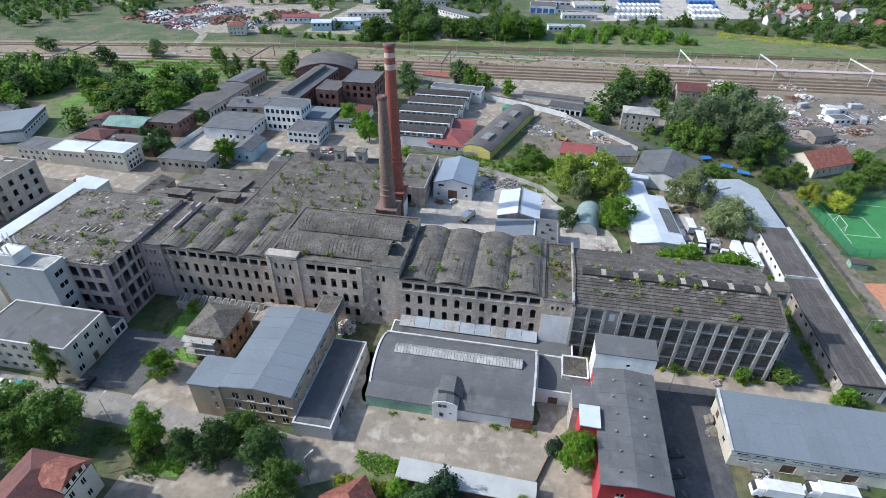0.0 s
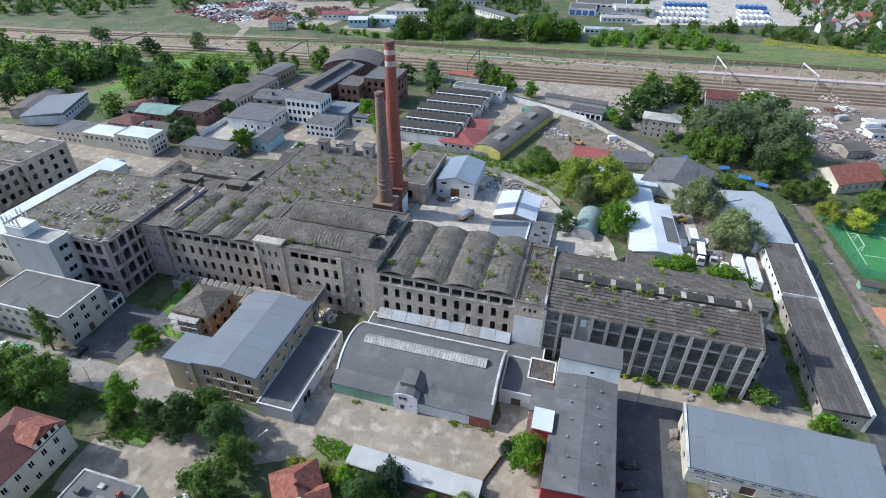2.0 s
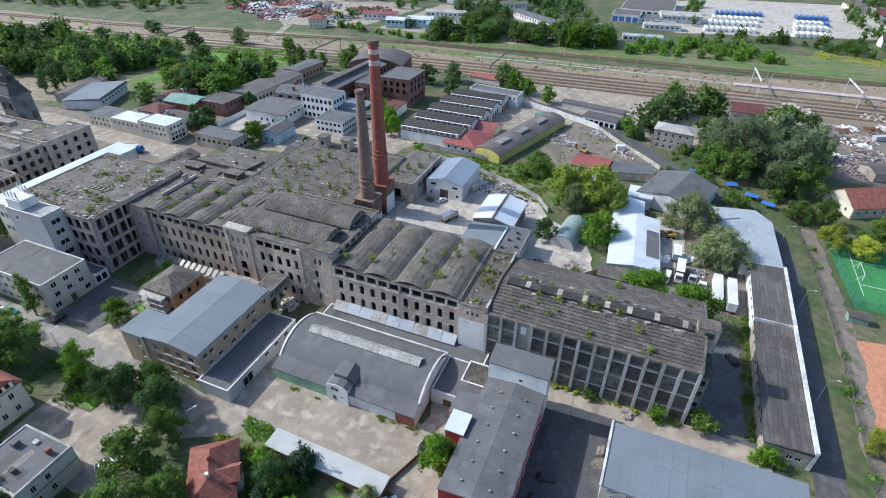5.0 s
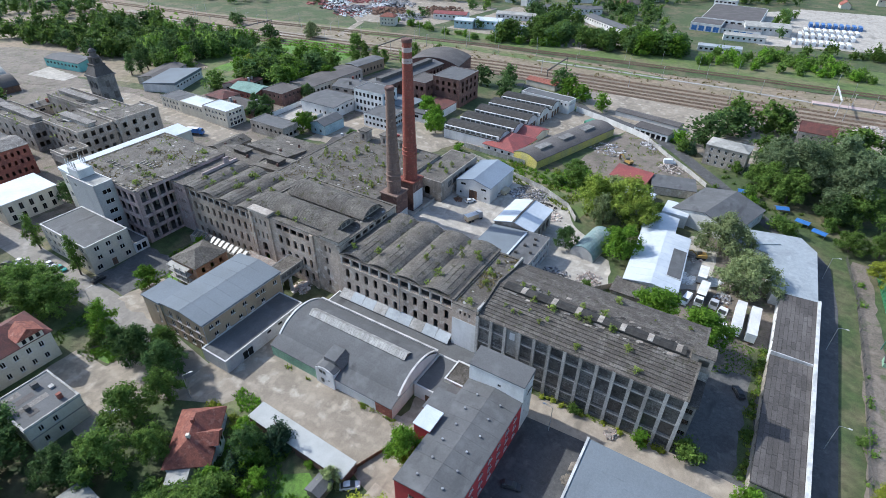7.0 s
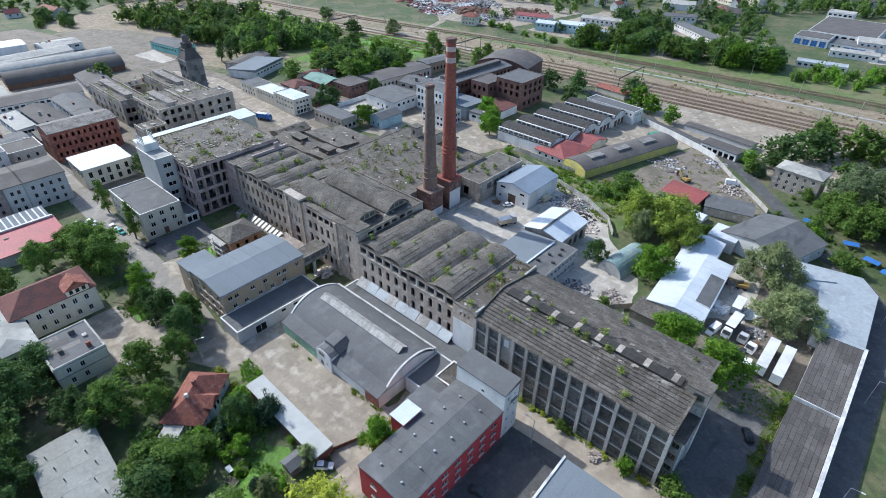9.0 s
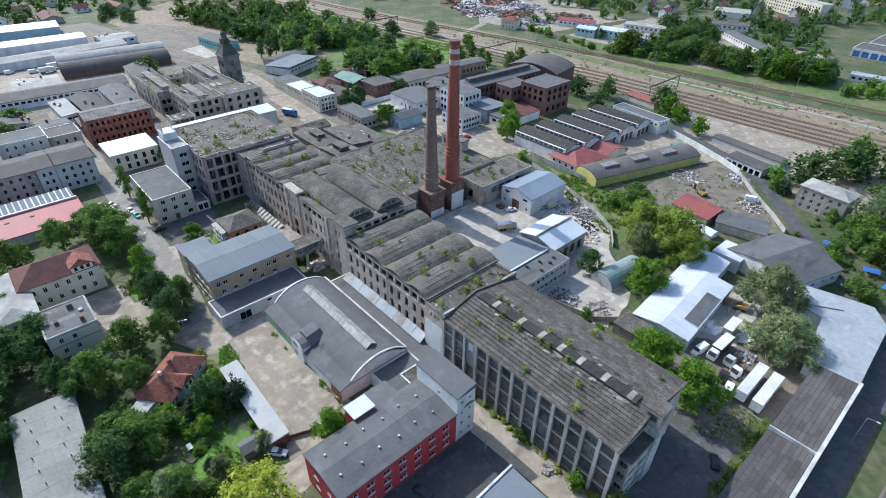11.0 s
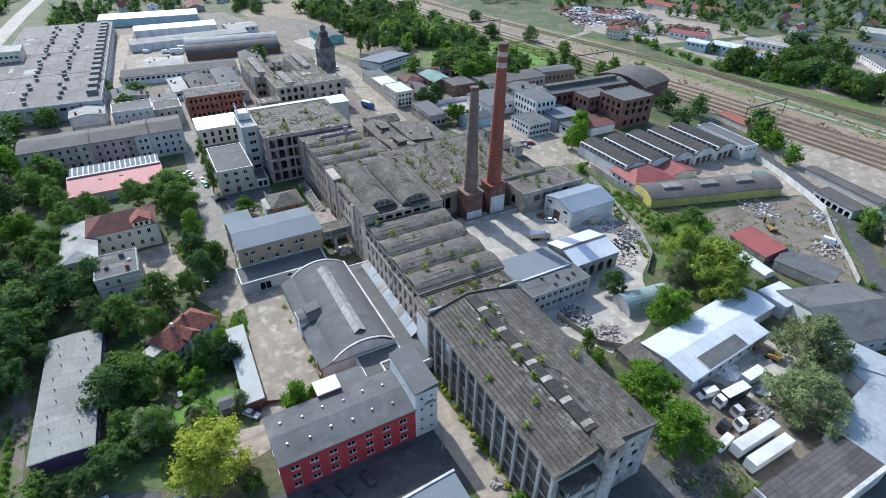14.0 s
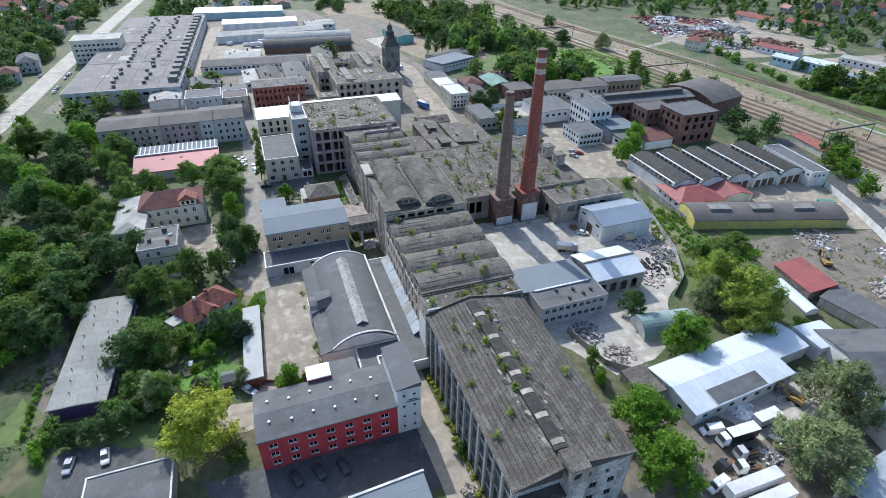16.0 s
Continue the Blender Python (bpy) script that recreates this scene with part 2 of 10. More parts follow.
    asphalt=surface("asphalt", (0.082, 0.082, 0.084), (0.064, 0.065, 0.067), (0.12, 0.118, 0.116), big=0.13, fine=1.2, rnd=0, bump=0.15, grain=0.35, wear=True),
    asphalt_worn=surface("asphalt_worn", (0.105, 0.105, 0.104), (0.08, 0.08, 0.08), (0.15, 0.145, 0.14), big=0.12, fine=1.2, rnd=0, bump=0.15, wear=True),
    ballast=surface("ballast", (0.225, 0.175, 0.125), (0.165, 0.13, 0.092), (0.27, 0.222, 0.165), big=0.05, fine=0.8, rnd=0, streak=(0.15, 1.5, 1)),
    track_bed=surface("track_bed", (0.13, 0.096, 0.063), (0.175, 0.132, 0.092), big=0.1, fine=1.2, rnd=0.15, bump=0.3),
    leaf_ground=surface("leaf_ground", (0.20, 0.19, 0.035), (0.10, 0.135, 0.035), (0.16, 0.15, 0.05), big=0.09, fine=0.5, bump=0.4, grain=0.5, rnd=0),
    turf=surface("turf", (0.045, 0.21, 0.06), (0.04, 0.18, 0.055), big=0.1, fine=1.0, rnd=0, bump=0.2),
    clay=surface("clay", (0.46, 0.21, 0.115), (0.40, 0.185, 0.10), big=0.1, fine=1.0, rnd=0, bump=0.15),
    # plants
    leaf=foliage("leaf", (0.125, 0.21, 0.044), (0.18, 0.275, 0.056), (0.088, 0.158, 0.036)),
    leaf_bright=foliage("leaf_bright", (0.15, 0.285, 0.03), (0.205, 0.345, 0.04), (0.105, 0.22, 0.027)),
    leaf_yellow=foliage("leaf_yellow", (0.35, 0.40, 0.052), (0.45, 0.48, 0.07), (0.25, 0.31, 0.045)),
    leaf_lime=foliage("leaf_lime", (0.22, 0.30, 0.05), (0.31, 0.37, 0.07), (0.15, 0.22, 0.04)),
    leaf_dry=foliage("leaf_dry", (0.20, 0.165, 0.085), (0.27, 0.22, 0.12), (0.14, 0.125, 0.06)),
    leaf_sap=foliage("leaf_sap", (0.22, 0.29, 0.065), (0.31, 0.37, 0.09), (0.14, 0.20, 0.045)),
    leaf_grey=foliage("leaf_grey", (0.26, 0.32, 0.145), (0.36, 0.41, 0.20), (0.17, 0.22, 0.095)),
    leaf_silver=foliage("leaf_silver", (0.16, 0.22, 0.11), (0.24, 0.30, 0.155), (0.11, 0.165, 0.08)),
    leaf_dark=foliage("leaf_dark", (0.092, 0.165, 0.052), (0.132, 0.212, 0.066), (0.067, 0.125, 0.042)),
    needle=foliage("needle", (0.05, 0.10, 0.055), (0.08, 0.14, 0.075), (0.035, 0.07, 0.042)),
    bark=surface("bark", (0.13, 0.105, 0.08), (0.085, 0.07, 0.055), big=0.8, fine=4.0, bump=0.6),
    # paint and glass
    glass=glass("glass", (0.035, 0.04, 0.046)),
    glass_dusty=surface("glass_dusty", (0.125, 0.125, 0.12), (0.05, 0.05, 0.05), (0.19, 0.19, 0.185), big=0.7, fine=3.0, rough=0.3, rnd=0.55, bump=0.0),
    glass_old=glass("glass_old", (0.12, 0.13, 0.13), 0.35),
    rubber=surface("rubber", (0.03, 0.03, 0.03), big=1.0, rnd=0.1),
)


def paint(name, c, rough=0.35):
    if name not in M:
        M[name] = surface(name, c, tuple(v * 0.85 for v in c), big=0.4, rough=rough, rnd=0.06, bump=0.0, grain=0.12)
    return M[name]


for _k, _c in dict(white=(0.78, 0.79, 0.80), silver=(0.45, 0.46, 0.48), black=(0.03, 0.03, 0.035), navy=(0.05, 0.09, 0.22), teal=(0.06, 0.40, 0.38), red=(0.4, 0.05, 0.04), blue=(0.05, 0.16, 0.42), tarp=(0.05, 0.17, 0.45), beige=(0.55, 0.47, 0.34), green=(0.07, 0.24, 0.15), purple=(0.12, 0.07, 0.16), ochre=(0.42, 0.27, 0.08)).items():
    paint("paint_" + _k, _c)

# ---- building blocks ----
X, Y, Z = Vector((1, 0, 0)), Vector((0, 1, 0)), Vector((0, 0, 1))


def mesh_of(name, bm, mat):
    me = bpy.data.meshes.new(name)
    bmesh.ops.recalc_face_normals(bm, faces=bm.faces[:])
    bm.to_mesh(me)
    bm.free()
    me.materials.append(mat)
    return me


def part(name, bm, mat, parent, label="", smooth=False):
    ob = new(name, mesh_of(name, bm, mat))
    ob.parent = parent
    if label:
        ob["label"] = label
    if smooth:
        ob.data.polygons.foreach_set("use_smooth", [True] * len(ob.data.polygons))
    return ob


def shared(name, me, parent, loc=(0, 0, 0), rz=0.0, label=""):
    ob = new(name, me)
    ob.parent = parent
    ob.location = loc
    ob.rotation_euler = (0, 0, rz)
    if label:
        ob["label"] = label
    return ob


def thing(name, label, category, x, y, z=0.0, rz=0.0, group="", kind=""):
    ob = new(name)
    ob.empty_display_size = 1.0
    ob.matrix_world = pose(x, y, z, 0, 0, rz)
    return tagged(ob, label, category, group, kind)


def box(bm, x0, x1, y0, y1, z0, z1):
    v = [bm.verts.new(c) for c in ((x0, y0, z0), (x1, y0, z0), (x1, y1, z0), (x0, y1, z0), (x0, y0, z1), (x1, y0, z1), (x1, y1, z1), (x0, y1, z1))]
    for f in ((0, 3, 2, 1), (4, 5, 6, 7), (0, 1, 5, 4), (1, 2, 6, 5), (2, 3, 7, 6), (3, 0, 4, 7)):
        bm.faces.new([v[i] for i in f])
    return bm


def boxes(*bs):
    bm = bmesh.new()
    for b in bs:
        box(bm, *b)
    return bm


def prism(bm, pts, d):
    """A closed solid from a planar outline and an extrusion vector."""
    a = [bm.verts.new(p) for p in pts]
    b = [bm.verts.new(Vector(p) + Vector(d)) for p in pts]
    bm.faces.new(a)
    bm.faces.new(b[::-1])
    for i in range(len(a)):
        j = (i + 1) % len(a)
        bm.faces.new((a[j], a[i], b[i], b[j]))
    return bm


def tube(bm, p, q, r0, r1=None, n=8):
    p, q = Vector(p), Vector(q)
    r1 = r0 if r1 is None else r1
    d = (q - p).normalized()
    s = d.orthogonal().normalized()
    w = d.cross(s)
    rings = []
    for c, r in ((p, r0), (q, r1)):
        rings.append([bm.verts.new(c + r * (math.cos(a) * s + math.sin(a) * w)) for a in (2 * math.pi * i / n for i in range(n))])
    for i in range(n):
        j = (i + 1) % n
        bm.faces.new((rings[0][i], rings[0][j], rings[1][j], rings[1][i]))
    bm.faces.new(rings[0][::-1])
    bm.faces.new(rings[1])
    return bm


def wall_mesh(p0, u, w, h, holes, thick=0.35, arch=()):
    """A wall with its thickness and through openings. p0: its lower left corner seen from outside; u: its way to the right."""
    bm = bmesh.new()
    p0, u = Vector(p0), Vector(u).normalized()
    inn = -thick * u.cross(Z)
    us = sorted({0.0, w, *[q for o in holes for q in o[:2]]})
    vs = sorted({0.0, h, *[q for o in holes for q in o[2:4]]})
    at = lambda a, b, k: p0 + u * a + Z * b + inn * k

    def quad(*c):
        bm.faces.new([bm.verts.new(q) for q in c])

    for j in range(len(vs) - 1):
        v0, v1, run = vs[j], vs[j + 1], None
        for i in range(len(us) - 1):
            mu, mv = (us[i] + us[i + 1]) / 2, (v0 + v1) / 2
            solid = not any(o[0] < mu < o[1] and o[2] < mv < o[3] for o in holes)
            if solid and run is None:
                run = us[i]
            if run is not None and (not solid or i == len(us) - 2):
                e = us[i + 1] if solid else us[i]
                quad(at(run, v0, 0), at(e, v0, 0), at(e, v1, 0), at(run, v1, 0))
                quad(at(run, v0, 1), at(run, v1, 1), at(e, v1, 1), at(e, v0, 1))
                run = None
    for o in holes:
        a, b, c, d = o[:4]
        quad(at(a, c, 0), at(a, c, 1), at(a, d, 1), at(a, d, 0))
        quad(at(b, c, 0), at(b, d, 0), at(b, d, 1), at(b, c, 1))
        quad(at(a, c, 0), at(b, c, 0), at(b, c, 1), at(a, c, 1))
        quad(at(a, d, 0), at(a, d, 1), at(b, d, 1), at(b, d, 0))
    for a, b, c, d in arch:
        rise, n = (b - a) * 0.28, 5
        mid, half = (a + b) / 2, (b - a) / 2
        pts = [(mid + half * math.cos(math.pi * k / n), d - rise + rise * math.sin(math.pi * k / n)) for k in range(n + 1)]
        for (ax, az), (bx, bz) in zip(pts, pts[1:]):
            quad(at(ax, d, 0), at(bx, d, 0), at(bx, bz, 0), at(ax, az, 0))
            quad(at(ax, az, 0), at(bx, bz, 0), at(bx, bz, 0.8), at(ax, az, 0.8))
    for a, b in ((0, h), ):
        quad(at(0, 0, 0), at(0, h, 0), at(0, h, 1), at(0, 0, 1))
        quad(at(w, 0, 0), at(w, 0, 1), at(w, h, 1), at(w, h, 0))
        quad(at(0, h, 0), at(w, h, 0), at(w, h, 1), at(0, h, 1))
    return bm


WIN = {}


def window_meshes(style, w, h):
    key = (style, round(w, 2), round(h, 2))
    if key in WIN:
        return WIN[key]
    t, d = (0.09, 0.10) if style in ("white", "dark") else (0.06, 0.07)
    nx, nz = {"white": (2, 1), "dark": (2, 1), "grid": (max(2, round(w / 0.9)), max(2, round(h / 0.9))), "door": (3, 1), "blue": (2, 1)}[style]
    holes = [(t / 2 + (w - t) * i / nx + t / 2, t / 2 + (w - t) * (i + 1) / nx - t / 2, t / 2 + (h - t) * j / nz + t / 2, t / 2 + (h - t) * (j + 1) / nz - t / 2) for i in range(nx) for j in range(nz)]
    bm = wall_mesh((-w / 2, 0, 0), X, w, h, [tuple(round(v, 4) for v in o) for o in holes], d)
    bmesh.ops.remove_doubles(bm, verts=bm.verts[:], dist=0.002)
    fm = mesh_of("window_frame", bm, M[{"white": "frame_white", "dark": "frame_dark", "grid": "frame_dark", "door": "frame_dark", "blue": "frame_white"}[style]])
    pm = mesh_of("pane", boxes((-w / 2 + t / 2, w / 2 - t / 2, d / 2 - 0.012, d / 2 + 0.012, t / 2, h - t / 2)), M["paint_blue" if style == "blue" else "rust" if style == "door" else "glass_dusty" if style == "grid" else "glass"])
    WIN[key] = fm, pm
    return WIN[key]




def window_joined(style, w, h):
    """A far window: frame and pane as one mesh with two materials."""
    key = ("joined", style, round(w, 2), round(h, 2))
    if key not in WIN:
        fm, pm = window_meshes(style, w, h)
        bm = bmesh.new()
        bm.from_mesh(fm)
        k = len(bm.faces)
        bm.from_mesh(pm)
        bm.faces.ensure_lookup_table()
        for f in bm.faces[k:]:
            f.material_index = 1
        me = mesh_of("window", bm, fm.materials[0])
        me.materials.append(pm.materials[0])
        WIN[key] = me
    return WIN[key]


def sill_mesh(w):
    key = ("sill", round(w, 2))
    if key not in WIN:
        WIN[key] = mesh_of("window_sill", boxes((-w / 2 - 0.08, w / 2 + 0.08, -0.24, 0.0, -0.07, 0.0)), M["frame_white"])
    return WIN[key]



def facade(parent, p0, u, w, h, rows, mat, thick=0.35, name="wall", label=""):
    """One wall with rows of openings: (style, count, width, height, sill, margin, margin) or with (.., list of centres) for the count."""
    holes, wins, arch = [], [], []
    for style, n, ww, hh, sill, m0, m1 in rows:
        cs = n if isinstance(n, (list, tuple)) else [m0 + (w - m0 - m1) * (i + 0.5) / n for i in range(n)]
        for c in cs:
            o = (c - ww / 2, c + ww / 2, sill, sill + hh)
            if o[0] < 0.02 or o[1] > w - 0.02 or o[3] > h - 0.02:
                continue
            holes.append(o)
            if style.startswith("arch"):
                arch.append(o)
            if style not in ("open", "arch_open"):
                wins.append((style.replace("arch_", ""), *o))
    ob = part(name, wall_mesh(p0, u, w, h, holes, thick, arch), mat, parent, label)
    u = Vector(u).normalized()
    nrm = u.cross(Z)
    rz = math.atan2(u.y, u.x)
    for style, a, b, c, d in wins:
        loc = Vector(p0) + u * (a + b) / 2 + Z * c - nrm * (0.14 if style != "grid" else 0.2)
        if parent.location.y > 205 or parent.location.x < -150 or parent.location.y < -40:
            shared("door" if style == "door" else "window", window_joined(style, b - a, d - c), parent, loc, rz)
            continue
        fm, pm = window_meshes(style, b - a, d - c)
        win = shared("door" if style == "door" else "window", fm, parent, loc, rz)
        shared("door_leaf" if style == "door" else "pane", pm, win)
        if style == "white" and parent.location.y < 110 and parent.location.x > -110:
            shared("window_sill", sill_mesh(b - a), win)
    return ob


def gable(bm, lx, ly, h, rise, over, thick, axis):
    """Two roof slabs."""
    out = []
    a, b = (lx / 2, ly / 2) if axis == "x" else (ly / 2, lx / 2)
    sl = rise / b
    for s in (-1, 1):
        pr = [(s * (b + over), h - sl * over), (s * (b + over), h - sl * over + thick), (0, h + rise + thick), (0, h + rise)]
        q = bmesh.new()
        if axis == "x":
            prism(q, [(-a - over, y, z) for y, z in pr], (2 * (a + over), 0, 0))
        else:
            prism(q, [(y, -a - over, z) for y, z in pr], (0, 2 * (a + over), 0))
        out.append(q)
    return out


def barrel_mesh(length, width, rise, thick, axis, n=12, ends=False, segs=1, sag=0.0):
    """A shallow vault centred on its axis, springing at z 0."""
    bm = bmesh.new()
    r = (width * width / 4 + rise * rise) / (2 * rise)
    a0 = math.asin(width / 2 / r)
    prof = [(r * math.sin(-a0 + 2 * a0 * i / n), r * math.cos(-a0 + 2 * a0 * i / n) - (r - rise)) for i in range(n + 1)]
    if segs > 1:
        at = lambda s, p, up: Vector((s, p[0], p[1] + up)) if axis == "x" else Vector((p[0], s, p[1] + up))
        top = []
        for k in range(segs + 1):
            s = -length / 2 + length * k / segs
            line = []
            for p in prof:
                v = at(s, p, thick)
                v.z += sag * (noise.noise(v * 0.22) + 0.35 * noise.noise(v * 0.9)) if 0 < k < segs else 0
                line.append(bm.verts.new(v))
            top.append(line)
        low = [[bm.verts.new(at(-length / 2 + length * k / segs, p, 0)) for p in prof] for k in (0, segs)]
        for k in range(segs):
            for i in range(n):
                bm.faces.new((top[k][i], top[k][i + 1], top[k + 1][i + 1], top[k + 1][i]))
        for lo, hi in ((low[0], top[0]), (low[1], top[-1])):
            for i in range(n):
                bm.faces.new((lo[i], lo[i + 1], hi[i + 1], hi[i]))
        for i in range(n):
            bm.faces.new((low[0][i], low[0][i + 1], low[1][i + 1], low[1][i]))
        return bm
    for (a, za), (b, zb) in zip(prof, prof[1:]):
        ring = [(a, za), (b, zb), (b, zb + thick), (a, za + thick)] if not ends else [(a, 0), (b, 0), (b, zb), (a, za)]
        if axis == "x":
            prism(bm, [(-length / 2, y, z) for y, z in ring], (length, 0, 0))
        else:
            prism(bm, [(y, -length / 2, z) for y, z in ring], (0, length, 0))
    bmesh.ops.remove_doubles(bm, verts=bm.verts[:], dist=0.001)
    return bm


FOOT = [(14, 64, 104, 131), (-142, 15, 94, 134), (-100, -33, 130, 200), (-33, 8, 78, 100)]


def block(name, label, category, x0, x1, y0, y1, h, wall, roof, shape="flat", rise=0.0, sides=None, over=0.3, z0=0.0, rz=0.0, group="", thick=0.25, coping="coping", plinth=True):
    """A building on a rectangular plan: four walls with their openings, and its roof. Returns the thing; its own space is centred on the plan."""
    lx, ly = x1 - x0, y1 - y0
    FOOT.append((x0, x1, y0, y1))
    ob = thing(name, label, category, (x0 + x1) / 2, (y0 + y1) / 2, z0, rz, group)
    ob["plan"] = (lx, ly, h)
    a, b = lx / 2, ly / 2
    sides = sides or {}
    wm = M[wall] if isinstance(wall, str) else wall
    low = h
    t = 0.35
    facade(ob, (-a, -b, 0), X, lx, low, sides.get("s", ()), wm)
    facade(ob, (a, b, 0), -X, lx, low, sides.get("n", ()), wm)
    facade(ob, (a, -b + t, 0), Y, ly - 2 * t, low, sides.get("e", ()), wm)
    facade(ob, (-a, b - t, 0), -Y, ly - 2 * t, low, sides.get("w", ()), wm)
    rm = M[roof]
    if shape == "flat":
        part("roof", boxes((-a + 0.3, a - 0.3, -b + 0.3, b - 0.3, h - 0.45, h - 0.12)), rm, ob)
        if coping:
            c = 0.32
            part("coping", boxes((-a - 0.06, a + 0.06, -b - 0.06, -b + c, h, h + 0.09), (-a - 0.06, a + 0.06, b - c, b + 0.06, h, h + 0.09), (-a - 0.06, -a + c, -b + c, b - c, h, h + 0.09), (a - c, a + 0.06, -b + c, b - c, h, h + 0.09)), M[coping], ob)
    elif shape in ("gable_x", "gable_y"):
        ax = shape[-1]
        for q in gable(None, lx, ly, h, rise, over, thick, ax):
            part("roof_slope", q, rm, ob)
        for s in (-1, 1):
            q = bmesh.new()
            if ax == "x":
                prism(q, [(s * a, -b, h), (s * a, b, h), (s * a, 0, h + rise)], (-s * t, 0, 0))
            else:
                prism(q, [(-a, s * b, h), (a, s * b, h), (0, s * b, h + rise)], (0, -s * t, 0))
            part("gable", q, wm, ob)
    elif shape.startswith("mono"):
        d = shape[-1]
        hs = {"n": (0, 0, rise, rise), "s": (rise, rise, 0, 0), "e": (0, rise, rise, 0), "w": (rise, 0, 0, rise)}[d]
        q = bmesh.new()
        cs = ((-a - over, -b - over), (a + over, -b - over), (a + over, b + over), (-a - over, b + over))
        lo = [q.verts.new((x, y, h)) for x, y in cs]
        hi = [q.verts.new((x, y, h + thick + k)) for (x, y), k in zip(cs, hs)]
        q.faces.new(lo[::-1]), q.faces.new(hi)
        for i in range(4):
            q.faces.new((lo[i], lo[(i + 1) % 4], hi[(i + 1) % 4], hi[i]))
        part("roof", q, rm, ob)
    elif shape in ("barrel_x", "barrel_y"):
        ax = shape[-1]
        L, W = (lx, ly) if ax == "x" else (ly, lx)
        q = barrel_mesh(L + 2 * over, W + 2 * over, rise, thick, ax)
        bmesh.ops.translate(q, verts=q.verts[:], vec=(0, 0, h))
        part("roof", q, rm, ob, smooth=False)
        for s in (-1, 1):
            q = barrel_mesh(t, W, rise * 0.97, 0, ax, ends=True)
            bmesh.ops.translate(q, verts=q.verts[:], vec=((s * (a - t / 2), 0, h) if ax == "x" else (0, s * (b - t / 2), h)))
            part("gable", q, wm, ob)
    elif shape == "hip":
        q = bmesh.new()
        e, k = over, min(a, b)
        lo = [q.verts.new((sx * (a + e), sy * (b + e), h)) for sx, sy in ((-1, -1), (1, -1), (1, 1), (-1, 1))]
        lo2 = [q.verts.new((v.co.x, v.co.y, h - 0.18)) for v in lo]
        r = (max(a - k * 0.85, 0.15), 0) if a >= b else (0, max(b - k * 0.85, 0.15))
        r0, r1 = q.verts.new((-r[0], -r[1], h + rise)), q.verts.new((r[0], r[1], h + rise))
        if a >= b:
            fs = ((0, 1, r1, r0), (1, 2, r1), (2, 3, r0, r1), (3, 0, r0))
        else:
            fs = ((0, 1, r0), (1, 2, r1, r0), (2, 3, r1), (3, 0, r0, r1))
        for f in fs:
            q.faces.new([lo[v] if isinstance(v, int) else v for v in f])
        for i in range(4):
            q.faces.new((lo2[i], lo2[(i + 1) % 4], lo[(i + 1) % 4], lo[i]))
        q.faces.new(lo2[::-1])
        part("roof", q, rm, ob)
    return ob


def roof_sheets(ob, p0, p1, p2, p3, n, m, mat, name="felt_sheet", gap=0.05, seed=1, up=0.03):
    """Separate sheets laid over a roof plane: n along p0-p1, m along p0-p3."""
    rng = random.Random(seed)
    p0, p1, p2, p3 = (Vector(p) for p in (p0, p1, p2, p3))
    at = lambda u, v: (p0 * (1 - u) + p1 * u) * (1 - v) + (p3 * (1 - u) + p2 * u) * v
    gu, gv = gap / (p1 - p0).length, gap / (p3 - p0).length
    for i in range(n):
        cuts = [0.0] + [(j + rng.uniform(-0.35, 0.35)) / m for j in range(1, m)] + [1.0]
        for v0, v1 in zip(cuts, cuts[1:]):
            u0, u1 = i / n + gu / 2, (i + 1) / n - gu / 2
            q = prism(bmesh.new(), [at(u0, v0 + gv / 2), at(u1, v0 + gv / 2), at(u1, v1 - gv / 2), at(u0, v1 - gv / 2)], (0, 0, up + rng.uniform(0, 0.02)))
            part(name, q, M[mat], ob)


def hall(x0, x1, y0, y1, h, wall, roof, shape, rise, rz=0.0, label="low hall with a plain felt roof among the works", win=("s", "e")):
    lx, ly = x1 - x0, y1 - y0
    ob = block("works_hall", label, "hall", x0, x1, y0, y1, h, wall, roof, shape, rise, rz=rz, coping=None, group="halls of the western works",
                 sides={k: [("dark", max(2, int((lx if k in "sn" else ly) / 5)), 2.6, 1.3, h - 2.2, 0.8, 0.8)] for k in win})
    rng = random.Random(int(x0 + y0))
    for k in range(3):
        x, y = rng.uniform(-0.4, 0.4) * lx, rng.uniform(-0.4, 0.4) * ly
        part("roof_vent", boxes((x - 0.6, x + 0.6, y - 0.5, y + 0.5, h, h + rise + rng.uniform(0.5, 1.4))), M[rng.choice(("frame_dark", "red_brick", "concrete", "coping"))], ob)
    return ob


def on_roof(ob, name, mat, *bs, label=""):
    return part(name, boxes(*bs), M[mat], ob, label)


SHEETS = []


def in_poly(x, y, poly):
    inside = False
    for (ax, ay), (bx, by) in zip(poly, poly[1:] + poly[:1]):
        if (ay > y) != (by > y) and x < (bx - ax) * (y - ay) / (by - ay) + ax:
            inside = not inside
    return inside


def ground_z(x, y):
    """The height of the topmost piece of ground at a place."""
    return max([0.0] + [z for poly, z in SHEETS if in_poly(x, y, poly)])


